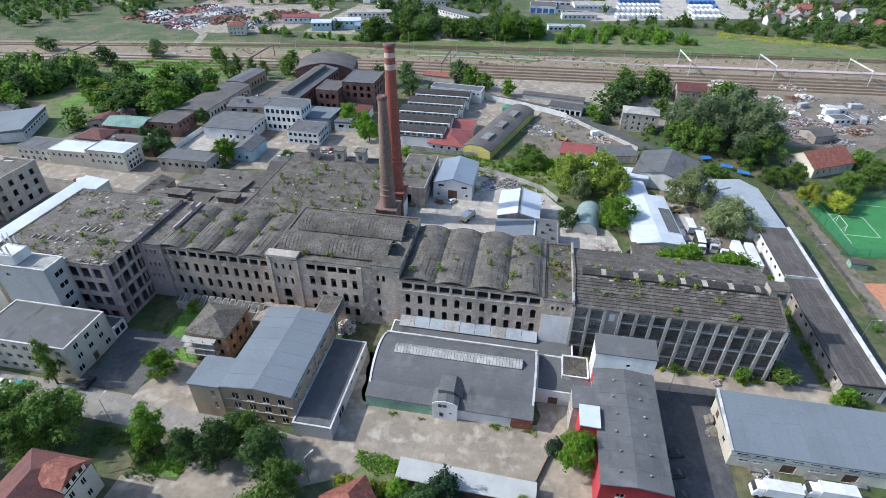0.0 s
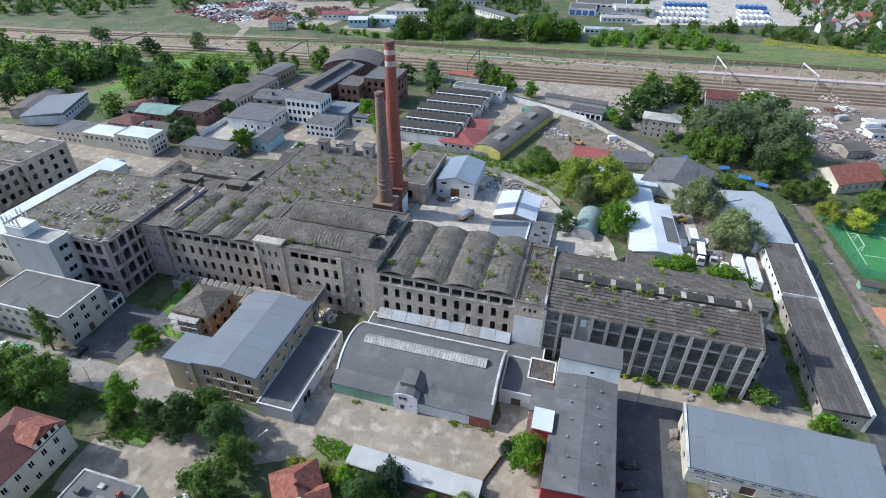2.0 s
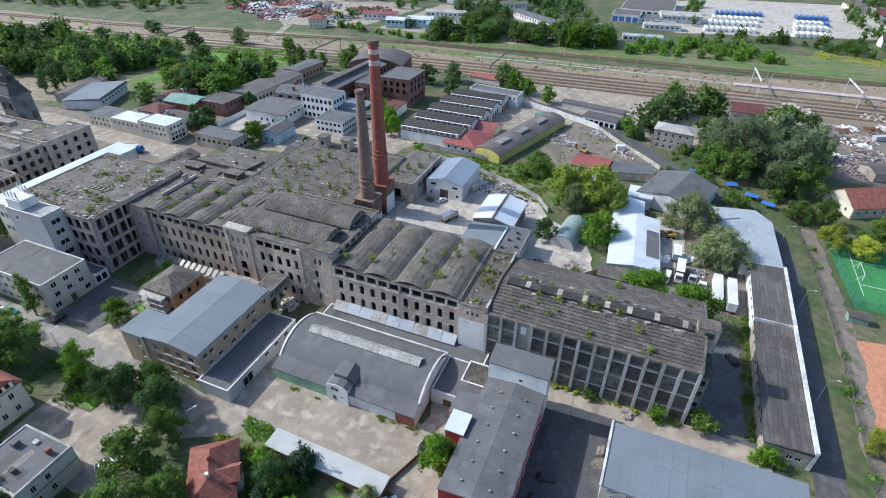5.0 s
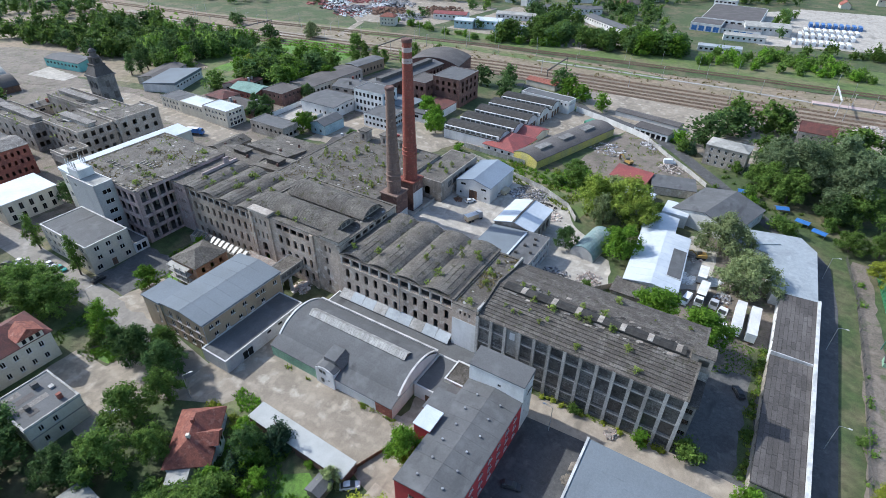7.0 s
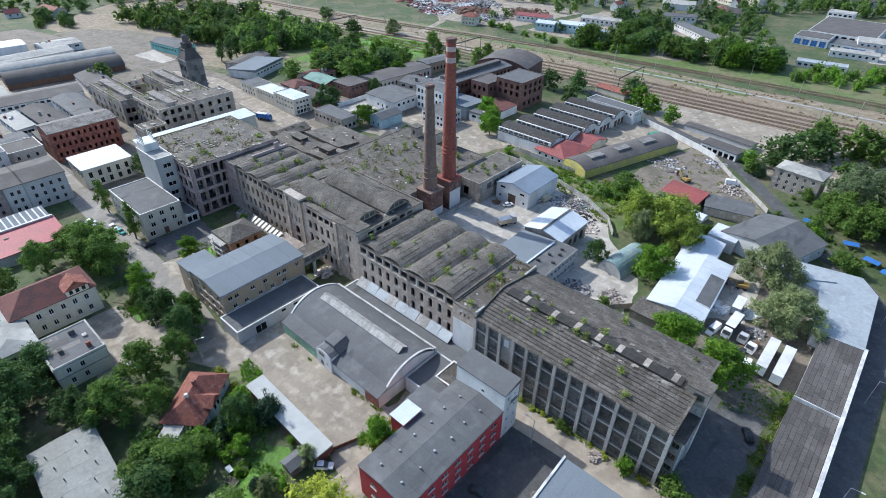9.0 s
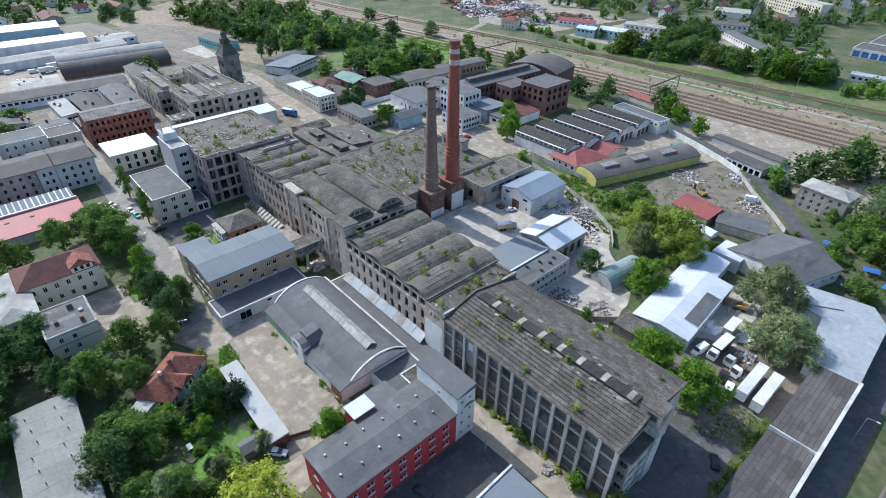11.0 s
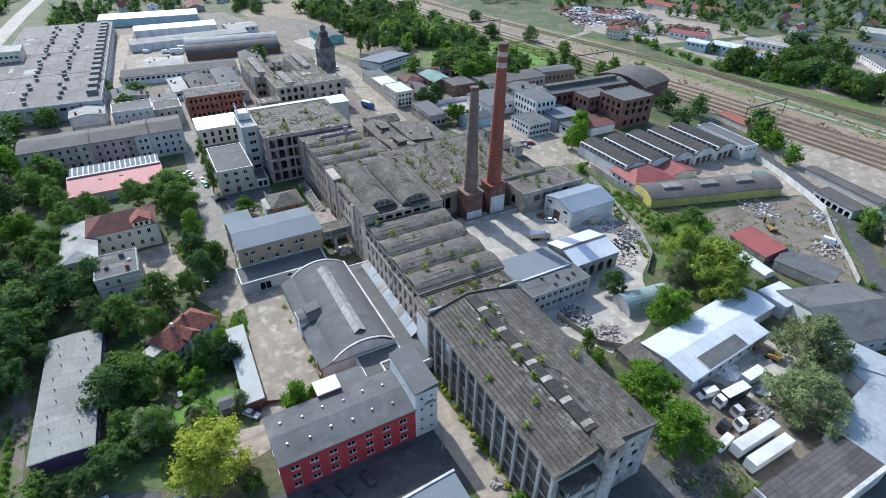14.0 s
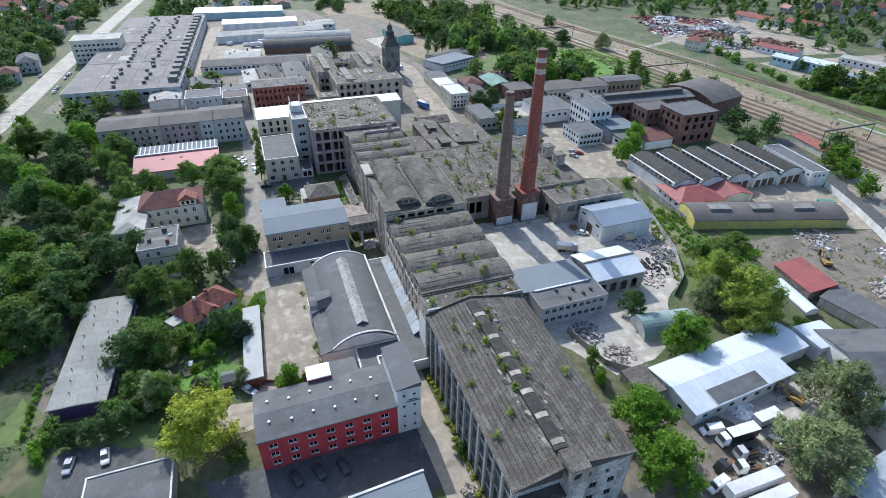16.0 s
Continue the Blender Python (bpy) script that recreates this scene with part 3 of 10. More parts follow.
def sheet(name, pts, mat, z, label="", thick=0.05, category="ground", kind="structure"):
    """A flat piece of ground with an edge, on the large ground sheet."""
    bm = bmesh.new()
    if mat not in ("asphalt", "turf", "clay", "paving", "white_roof"):
        rng, rag = random.Random(len(pts) + int(pts[0][0])), []
        for (ax, ay), (bx, by) in zip(pts, pts[1:] + pts[:1]):
            a, b = Vector((ax, ay)), Vector((bx, by))
            n = max(1, int((b - a).length / 3.0))
            side = Vector((-(b - a).y, (b - a).x)).normalized()
            for i in range(n):
                q = a.lerp(b, i / n) + side * rng.uniform(-0.8, 0.8)
                rag.append((q.x, q.y))
        pts = rag
    c = Vector((sum(p[0] for p in pts) / len(pts), sum(p[1] for p in pts) / len(pts), 0))
    prism(bm, [(p[0] - c.x, p[1] - c.y, z) for p in pts], (0, 0, -thick))
    bmesh.ops.triangulate(bm, faces=[f for f in bm.faces if len(f.verts) > 4])
    SHEETS.append(([(p[0], p[1]) for p in pts], z))
    ob = new(name, mesh_of(name, bm, M[mat]))
    ob.location = c
    return tagged(ob, label, category, kind=kind)


def strip(name, pts, w, mat, z, label, category="road", thick=0.05):
    """A band of even width along a line."""
    P = [Vector((p[0], p[1], 0)) for p in pts]
    left, right = [], []
    for i, p in enumerate(P):
        d = (P[min(i + 1, len(P) - 1)] - P[max(i - 1, 0)]).normalized()
        nn = Vector((-d.y, d.x, 0)) * w / 2
        left.append(p + nn), right.append(p - nn)
    bm = bmesh.new()
    for i in range(len(P) - 1):
        cell = [(*q.xy, z) for q in (left[i], right[i], right[i + 1], left[i + 1])]
        SHEETS.append(([c[:2] for c in cell], z))
        prism(bm, cell, (0, 0, -thick))
    ob = new(name, mesh_of(name, bm, M[mat]))
    return tagged(ob, label, category, kind="structure")

# ---- ground and roads ----
_bm = bmesh.new()
prism(_bm, [(-2400, -2200, 0), (2400, -2200, 0), (2400, 2600, 0), (-2400, 2600, 0)], (0, 0, -1.0))
ground = tagged(new("ground", mesh_of("ground", _bm, M["grass"])), "uneven grass and bare earth of the district", "ground", kind="structure")

sheet("yard_works_west", [(-226, -36), (-205, 20), (-178, 66), (-142, 72), (-142, 186), (-230, 192), (-300, 182), (-480, 140), (-490, 30)], "brown_dirt", 0.02, "bare grey-brown ground between the western works", category="yard")
sheet("ground_wild", [(-300, 222), (-160, 214), (-150, 312), (-420, 300)], "meadow", 0.02, "wild green meadow with trees")
sheet("yard_scrap_east", [(117, 262), (150, 256), (186, 290), (190, 344), (156, 338), (122, 327), (120, 300)], "brown_dirt", 0.11, "dark dirty ground of a scrap yard", category="yard")
sheet("ground_meadow", [(-440, 266), (-200, 309), (-146, 322), (-130, 366), (-230, 388), (-470, 338)], "meadow", 0.045, "sunlit wild meadow beside the railway")
sheet("ground_north", [(-180, 398), (220, 420), (420, 440), (420, 520), (150, 480), (30, 470), (-180, 430)], "meadow", 0.03, "green and yellow meadow beyond the railway")
sheet("ground_west", [(-480, 150), (-300, 185), (-250, 200), (-260, 240), (-470, 300), (-560, 260)], "dry", 0.03, "dry wasteland with sparse grass")
sheet("railway", [(-620, 288), (-400, 298), (-194, 337), (0, 326), (165, 330), (420, 345), (420, 432), (175, 418), (-5, 392), (-200, 388), (-400, 352), (-620, 335)], "ballast", 0.06, "brown ballast of a wide railway", category="railway")
sheet("ground_rail_west", [(-620, 290), (-400, 300), (-194, 339), (-120, 334), (-60, 352), (-190, 366), (-400, 342), (-620, 325)], "dry", 0.08, "dry grass between the western tracks")
sheet("ground_verge", [(-300, 360), (-190, 372), (0, 376), (0, 386), (-190, 384), (-300, 366)], "meadow", 0.10, "grass strip between the tracks")
sheet("ground_rail_grass", [(-600, 318), (-400, 330), (-200, 356), (0, 367), (180, 379), (420, 394), (420, 430), (175, 416), (-5, 390), (-200, 386), (-400, 350), (-600, 332)], "dry", 0.09, "dry yellow grass beside the rails")
sheet("ground_sidings", [(-56, 330), (-20, 302), (40, 290), (170, 300), (170, 332), (0, 336)], "dirt", 0.09, "bare stony ground beside the tracks")
strip("track_road", [(-470, 318), (-340, 310), (-265, 338), (-245, 352), (-262, 400), (-290, 425), (-370, 476), (-460, 540)], 6, "dirt", 0.14, "unpaved track across the railway")
sheet("yard_scrapyard", [(-330, 430), (-262, 405), (-205, 418), (-190, 520), (-330, 560)], "dirt", 0.06, "stony ground of a scrap yard", category="yard")
sheet("yard_bus_park", [(40, 512), (190, 556), (300, 640), (260, 720), (60, 690), (-10, 600)], "yard", 0.06, "pale concrete of a large vehicle park", category="yard")
sheet("yard_depot", [(-190, 425), (-60, 420), (-20, 520), (-180, 540)], "dirt", 0.06, "paved ground between workshops", category="yard")

# streets and yards round the factory
strip("street_west", [(-260, 71), (-150, 69), (-70, 67), (-38, 63)], 8, "paving", 0.05, "grey paved street between the factory and gardens", "street")
strip("street_wide", [(-160, -56), (-250, -48), (-334, -43), (-541, -27), (-800, 0)], 12, "yard", 0.06, "wide pale main road", "street")
strip("street_works", [(-215, 38), (-300, 41), (-420, 54)], 9, "lane", 0.06, "pale works road between halls", "street")
strip("street_inner", [(-140, 168), (-190, 172), (-252, 176), (-285, 165)], 12, "dirt", 0.05, "sandy inner street", "street")
sheet("yard_front", [(-46, 52), (-20, 66), (14, 62), (21, 56), (21, 100), (8, 100), (8, 80), (-34, 80), (-36, 96), (-44, 66)], "dirt", 0.09, "stony bare front yard with patches of sand", category="yard")
sheet("yard_red", [(32, 50), (49, 56), (49, 98), (32, 98)], "asphalt", 0.10, "dark asphalt yard beside the red building", category="yard")
strip("lane_factory", [(14, 99), (47, 100.5), (66, 101), (82, 100)], 7, "lane", 0.13, "pale worn concrete lane along the factory", "lane")
sheet("yard_east", [(63, 103), (80, 101), (80, 138), (63, 138)], "asphalt_worn", 0.09, "worn grey asphalt yard", category="yard")
strip("street_east", [(92.9, -60), (92.9, 120), (92.7, 150), (92.4, 180), (90.0, 203), (84, 213), (70, 226), (58, 240), (45, 255), (30, 272), (14, 287), (-2, 293), (-40, 310), (-75, 322)], 6.2, "asphalt", 0.08, "dark asphalt street with a pale kerb", "street")
sheet("yard_north", [(-46, 134), (0, 134), (14, 138), (34, 150), (32, 166), (13, 184), (6, 193.6), (-8, 201.6), (-30, 208.6), (-44, 212)], "yard", 0.05, "pale concrete factory yard", category="yard")
sheet("yard_trucks", [(38, 132), (64, 132), (80, 140), (80, 200), (52, 204), (48, 160)], "brown_dirt", 0.05, "brown earth of a truck yard", category="yard")
sheet("yard_debris", [(46, 162), (62, 170), (60, 196), (50, 200), (46, 188)], "yard", 0.09, "whitish dusty yard with debris", category="yard")
sheet("yard_dirt_lot", [(-6, 226), (34, 224), (48, 240), (22, 274), (4, 282), (-2, 262)], "brown_dirt", 0.05, "bare brown dirt lot", category="yard")
sheet("yard_garages", [(-62, 222), (-24, 222), (-2, 272), (4, 284), (-34, 298), (-44, 290)], "dirt", 0.05, "sandy yard in front of garages", category="yard")
sheet("yard_sidings", [(-20, 292), (10, 294), (50, 268), (120, 292), (120, 318), (0, 330)], "dirt", 0.05, "grey gravel freight yard", category="yard")
sheet("yard_lot", [(-142, 192), (-158, 200), (-158, 222), (-137, 222), (-137, 206)], "yard", 0.10, "pale paved storage lot", category="yard")
sheet("yard_mid", [(-222, 190), (-130, 192), (-96, 198), (-96, 240), (-118, 304), (-160, 306), (-164, 232), (-186, 228), (-214, 224)], "brown_dirt", 0.035, "bare worn ground between workshops", category="yard")
sheet("yard_works", [(-126, 188), (-70, 196), (-60, 224), (-84, 240), (-120, 232)], "dirt", 0.05, "pale sandy works yard", category="yard")
sheet("yard_manor", [(-76, 40), (-48, 38), (-46, 58), (-56, 60), (-78, 52)], "dirt", 0.09, "stony forecourt of the manor house", category="yard")
sheet("yard_beige", [(-104, 72), (-88, 72), (-86, 92), (-104, 92)], "asphalt_worn", 0.10, "dark worn asphalt forecourt", category="yard")
sheet("yard_corner", [(-88, 70), (-70, 70), (-69, 82), (-86, 84)], "dirt", 0.08, "bare stony ground beside the forecourt", category="yard")
sheet("yard_halls", [(-350, 50), (-270, 48), (-262, 110), (-340, 150), (-380, 140)], "dirt", 0.05, "pale yard between the halls", category="yard")
sheet("yard_wasteland", [(-296, 168), (-322, 158), (-350, 152), (-400, 158), (-445, 150), (-442, 176), (-414, 197), (-358, 212), (-330, 206)], "brown_dirt", 0.07, "brown bare wasteland", category="yard")
sheet("yard_pale", [(-340, 167), (-346, 183), (-312, 183), (-308, 173)], "yard", 0.11, "pale concrete square on the wasteland", category="yard")
sheet("lawn_meadow", [(-284, 320), (-250, 331), (-214, 337), (-199, 311), (-197, 287), (-225, 291), (-257, 298)], "lawn", 0.09, "bright green overgrown meadow", category="lawn")
sheet("lawn_walled", [(-256, 240), (-258, 268), (-246, 256), (-242, 241)], "lawn", 0.09, "bright grass behind a yard wall", category="lawn")
sheet("meadow_flowers", [(132, 474), (200, 460), (238, 456), (232, 470), (190, 484), (140, 496)], "leaf_ground", 0.08, "yellow flowering meadow", category="meadow")
strip("path_rail", [(-86, 376), (-32, 381), (36, 384), (82, 384)], 2.6, "concrete", 0.22, "pale concrete path beside the tracks", "path")
strip("path_rail", [(-620, 300), (-470, 304), (-371, 316), (-265, 341), (-200, 346), (-150, 338)], 5, "dirt", 0.15, "sandy service track beside the rails", "path")
# Shade and sunlight on this lawn are put into two different greens.
sheet("lawn_street", [(-84, 51.6), (-76, 53.6), (-65.2, 53), (-64.3, 58.9), (-73, 62), (-88.5, 60)], "grass", 0.13, "small lawn by the street, shade put into its dark green", category="lawn")
sheet("lawn_patch", [(-73, 54.2), (-66, 53.8), (-66, 57.5), (-71, 58)], "lawn", 0.15, "grass at the lawn edge, sunlight put into its bright green", category="lawn")
sheet("lawn_garden", [(-2, 51), (-4, 55), (0, 58.5), (4, 57), (5.5, 49), (4, 43), (-2, 43.5), (-1, 48)], "lawn", 0.05, "bright garden lawn", category="lawn")
sheet("lawn_house", [(-30, 58), (-20.5, 58), (-20.5, 65), (-24, 66.5), (-29, 64)], "meadow", 0.12, "bright grass beside the house", category="lawn")
sheet("lawn_courtyard", [(-92, 88), (-80, 82), (-78, 100), (-95, 106)], "lawn", 0.05, "shaded courtyard grass", category="lawn")
sheet("lawn_side", [(76.5, 106), (79, 106), (79, 150), (74.5, 150), (76.8, 134)], "grass", 0.13, "grass strip beside a long shed", category="lawn")
sheet("lawn_path", [(-6, 9), (0, 6), (8, 5), (9, 12), (2, 14)], "meadow", 0.07, "sunlit park lawn beside a path", category="lawn")
sheet("lawn_north", [(-44, 219), (-30, 210.5), (-8, 203.5), (6, 195.5), (12, 187.5), (15, 200), (0, 222), (-16, 218)], "meadow", 0.08, "tall weeds along a concrete fence", category="lawn")
sheet("sports_verge", [(101, 100), (104, 100), (107, 150), (104, 212), (99, 212), (101, 165)], "brown_dirt", 0.11, "bare path beside the sports ground", category="path")
sheet("football_pitch", [(109, 168), (190, 175), (190, 225), (106, 206)], "turf", 0.10, "green artificial turf football pitch", category="pitch")
sheet("clay_court", [(103.5, 110), (150, 112), (150, 160), (102.5, 152)], "clay", 0.09, "orange clay sports court", category="court")
sheet("lawn_parking", [(8.5, 20), (13.5, 20), (15.5, 31), (19.5, 39.8), (22, 44), (14, 42), (9.5, 34)], "meadow", 0.06, "shaded grass beside the parking place", category="lawn")
sheet("yard_parking", [(14.5, 19), (27, 19), (27, 40), (20, 40), (16, 31.5), (14.2, 25)], "asphalt", 0.05, "worn asphalt parking place", category="yard")
sheet("path_garden", [(-60, 9), (4, 12), (4, 15), (-60, 13)], "brown_dirt", 0.05, "narrow earth path", category="path")
sheet("path_red", [(12, 54), (20, 52), (20, 64), (14, 64)], "lane", 0.12, "worn concrete slabs beside the red building", category="path")

# ---- the old factory ----


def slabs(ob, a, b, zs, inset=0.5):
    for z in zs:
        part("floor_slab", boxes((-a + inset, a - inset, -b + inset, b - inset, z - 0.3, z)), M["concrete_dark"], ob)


def vaults(ob, a, b, h, n, axis, rise, mat="ruin_roof", seams=True):
    """A row of shallow concrete shells side by side, each with its felt seams."""
    span = (2 * a if axis == "y" else 2 * b) / n
    length = 2 * b if axis == "y" else 2 * a
    for i in range(n):
        c = -(span * n) / 2 + span * (i + 0.5)
        q = barrel_mesh(length, span - 0.25, rise, 0.25, axis, 16, segs=22, sag=0.14)
        off = (c, 0, h) if axis == "y" else (0, c, h)
        bmesh.ops.translate(q, verts=q.verts[:], vec=(off[0], off[1], off[2] - 0.25))
        part("vault", q, M[mat], ob)
        if seams:
            r = ((span - 0.25) ** 2 / 4 + rise * rise) / (2 * rise)
            k0 = math.asin((span - 0.25) / 2 / r)
            m = 6
            for j in range(1, m):
                ang = -k0 + 2 * k0 * j / m
                s, z = (r + 0.26) * math.sin(ang), (r + 0.25) * math.cos(ang) - (r - rise)
                wob = random.uniform(-0.1, 0.1)
                if axis == "y":
                    bx = (c + s - 0.07, c + s + 0.07, -b + 0.2 + wob, b - 0.2, h + z - 0.33, h + z - 0.225)
                else:
                    bx = (-a + 0.2 + wob, a - 0.2, c + s - 0.07, c + s + 0.07, h + z - 0.33, h + z - 0.225)
                part("felt_seam", boxes(bx), M["ruin_roof"], ob)


def coping_ring(ob, a, b, z0, z1, w=0.45, mat="plaster_grey", out=0.15, name="cornice"):
    part(name, boxes((-a - out, a + out, -b - out, -b + w, z0, z1), (-a - out, a + out, b - w, b + out, z0, z1), (-a - out, -a + w, -b + w, b - w, z0, z1), (a - w, a + out, -b + w, b - w, z0, z1)), M[mat], ob)


# concrete-framed weaving shed
A = thing("factory_building", "derelict concrete-framed factory wing with large broken windows", "factory", 39, 117.5)
_a, _b, _n = 24.4, 12.5, 13
_bay = 2 * _a / _n
_cs = [_bay * (i + 0.5) for i in range(_n)]
_rest = [c for i, c in enumerate(_cs) if i != 2]
facade(A, (-_a, -_b, 0), X, 2 * _a, 16.7, [("grid", _cs, 2.9, 2.3, 0.9, 0, 0), ("grid", _cs, 2.9, 3.7, 4.2, 0, 0), ("grid", _rest, 2.9, 3.7, 8.9, 0, 0), ("grid", _rest, 2.9, 2.2, 13.6, 0, 0)], M["concrete_dark"])
part("panel", boxes((-_a + 2 * _bay + 0.45, -_a + 3 * _bay - 0.45, -_b - 0.12, -_b - 0.01, 8.7, 16.0)), M["concrete"], A, "pale concrete infill panel")
part("panel", boxes((-_a + 2 * _bay + 1.2, -_a + 3 * _bay - 1.2, -_b - 0.18, -_b - 0.13, 13.2, 15.4)), M["white_wall"], A, "white boarded hatch")
facade(A, (_a, _b, 0), -X, 2 * _a, 16.7, [("grid", 13, 2.6, 3.4, 4.2, 0, 0), ("grid", 13, 2.6, 3.4, 8.9, 0, 0)], M["plaster_grey"])
facade(A, (_a, -_b + 0.35, 0), Y, 2 * _b - 0.7, 16.7, [("open", [15.5], 0.9, 1.6, 13.0, 0, 0), ("open", [19.6], 1.0, 1.3, 12.2, 0, 0), ("dark", [17, 21], 1.6, 1.8, 8.6, 0, 0), ("dark", [17, 21], 1.6, 1.8, 4.4, 0, 0), ("door", [15], 2.2, 2.6, 0.05, 0, 0)], M["dirty_white"])
facade(A, (-_a, _b - 0.35, 0), -Y, 2 * _b - 0.7, 16.7, [], M["plaster_grey"])
for i in range(_n + 1):
    x = -_a + _bay * i
    part("pilaster", boxes((x - 0.38, x + 0.38, -_b - 0.5, -_b - 0.005, 0, 16.6)), M["concrete"], A)
for z in (3.55, 8.3, 13.0):
    part("sill_band", boxes((-_a, _a, -_b - 0.1, -_b - 0.003, z - 0.18, z + 0.18)), M["concrete"], A)
slabs(A, _a, _b, (3.6, 8.3, 13.0))
for s in (-1, 1):
    q = bmesh.new()
    prism(q, [(s * _a, -_b, 16.7), (s * _a, _b, 16.7), (s * _a, -1.8, 19.4)], (-s * 0.35, 0, 0))
    part("gable", q, M["plaster_grey"], A)
_rng = random.Random(4)
for y0, z0, y1, z1, n in ((-13.0, 16.55, -1.8, 19.45, 11), (13.0, 16.55, -1.8, 19.45, 14)):
    for i in range(n):
        f0, f1 = i / n, (i + 1) / n
        ya, yb, za, zb = y0 + (y1 - y0) * f0, y0 + (y1 - y0) * f1, z0 + (z1 - z0) * f0, z0 + (z1 - z0) * f1
        cuts = [-_a - 0.35, _rng.uniform(-14, -4), _rng.uniform(4, 15), _a + 0.4]
        for c0, c1 in zip(cuts, cuts[1:]):
            q = bmesh.new()
            w = 0.16 + _rng.uniform(0, 0.05)
            g = 0.09 if yb > ya else -0.09
            prism(q, [(c0, ya + g, za), (c0, ya + g, za + w), (c0, yb - g * 0.3, zb + 0.1), (c0, yb - g * 0.3, zb)], (c1 - c0 - 0.07, 0, 0))
            part("felt_strip", q, M["felt_old"], A)
part("roof_deck", prism(bmesh.new(), [(-_a - 0.3, -13.0, 16.45), (-_a - 0.3, -1.8, 19.35), (-_a - 0.3, 13.0, 16.45), (-_a - 0.3, 12.9, 16.3), (-_a - 0.3, -12.9, 16.3)], (2 * _a + 0.6, 0, 0)), M["frame_dark"], A, "dark bitumen showing in the joints")
lantern = part("roof_lantern", prism(bmesh.new(), [(-22.6, -3.1, 19.0), (-22.6, -3.1, 19.86), (-22.6, -1.75, 20.1), (-22.6, -0.4, 19.86), (-22.6, -0.4, 19.0)], (44.0, 0, 0)), M["bitumen"], A, "black bitumen ridge strip")
for k in range(15):
    part("lantern_sheet", prism(bmesh.new(), [(-22.5 + 2.93 * k, -3.16, 19.9), (-22.5 + 2.93 * k, -1.75, 20.15), (-22.5 + 2.93 * k, -0.34, 19.9), (-22.5 + 2.93 * k, -0.34, 19.84), (-22.5 + 2.93 * k, -1.75, 20.09), (-22.5 + 2.93 * k, -3.16, 19.84)], (2.87, 0, 0)), M["bitumen"], lantern)
for k in range(84):
    x, s = _rng.uniform(-22, 21), _rng.uniform(0.3, 1.3)
    y = -3.4 - abs(_rng.gauss(0, 0.8)) if k % 3 else -0.2 + abs(_rng.gauss(0, 1.6))
    z = 19.45 - abs(y + 1.8) * (2.9 / 11.2 if y < -1.8 else 2.9 / 14.8) + 0.2
    part("felt_patch", prism(bmesh.new(), [(x, y, z - 0.03), (x + s, y + 0.1, z - 0.03), (x + s * 1.2, y + s * 0.6, z - 0.03 + s * 0.14), (x + 0.1, y + s * 0.5, z - 0.03 + s * 0.12)], (0, 0, 0.06)), M[("felt_slabs", "plaster_grey", "felt_slabs", "concrete_dark", "bitumen")[k % 5]], A, "torn pale felt patch")
for x in (-17.9, -9.9, -3.8, 1.6, 6.8, 13.0, 19.2):
    part("hatch", prism(bmesh.new(), [(x, -3.0, 19.3), (x, -3.0, 20.04), (x, -1.75, 20.26), (x, -0.5, 20.04), (x, -0.5, 19.3)], (1.2, 0, 0)), M["plaster_grey"], lantern, "weathered concrete roof hatch")
hut = part("stair_hut", boxes((22.4, 27.0, -3.1, 0.7, 16.85, 21.0)), M["plaster_grey"], A, "weathered roof hut over the stairs")
part("hut_roof", boxes((22.3, 27.1, -3.2, 0.8, 21.0, 21.2)), M["ruin_roof"], hut, "mossy concrete hut roof")
part("verge", prism(bmesh.new(), [(24.35, -13.0, 16.6), (24.35, -1.8, 19.52), (24.35, -1.8, 19.75), (24.35, -13.0, 16.85)], (0.5, 0, 0)), M["ruin_roof"], A, "crumbling concrete verge")
part("verge", prism(bmesh.new(), [(24.35, 13.0, 16.6), (24.35, -1.8, 19.52), (24.35, -1.8, 19.75), (24.35, 13.0, 16.85)], (0.5, 0, 0)), M["ruin_roof"], A, "crumbling concrete verge")
part("verge", prism(bmesh.new(), [(-24.85, -13.0, 16.6), (-24.85, -1.8, 19.52), (-24.85, -1.8, 20.0), (-24.85, -13.0, 17.1)], (0.5, 0, 0)), M["ruin_roof"], A, "raised crumbling fire wall edge")
part("verge", prism(bmesh.new(), [(-24.85, 13.0, 16.6), (-24.85, -1.8, 19.52), (-24.85, -1.8, 20.0), (-24.85, 13.0, 17.1)], (0.5, 0, 0)), M["ruin_roof"], A, "raised crumbling fire wall edge")
part("hut_window", boxes((24.0, 26.2, -3.13, -3.105, 18.6, 20.2)), M["glass_old"], hut)
part("hut_window", boxes((27.005, 27.03, -2.4, -1.0, 18.6, 20.0)), M["glass_old"], hut)
part("stair_shaft", boxes((_a + 0.01, 27.0, -3.1, 0.7, 0, 16.84)), M["dirty_white"], A, "peeling white stair shaft")
facade(A, (_a + 0.02, -11.2, 0), X, 2.2, 14.2, [("dark", [1.1], 1.5, 1.5, z, 0, 0) for z in (4.6, 8.2, 11.6)], M["concrete_dark"], name="loggia_wall")
facade(A, (_a + 2.22, -10.84, 0), Y, 7.7, 14.2, [("grid", [2.0, 5.7], 3.2, 1.7, z, 0, 0) for z in (1.2, 4.6, 8.2, 11.6)], M["dirty_white"], name="loggia_wall", label="glazed stair loggia")
part("loggia_roof", boxes((_a - 0.1, _a + 2.6, -11.5, -3.12, 14.2, 14.5)), M["felt_old"], A)


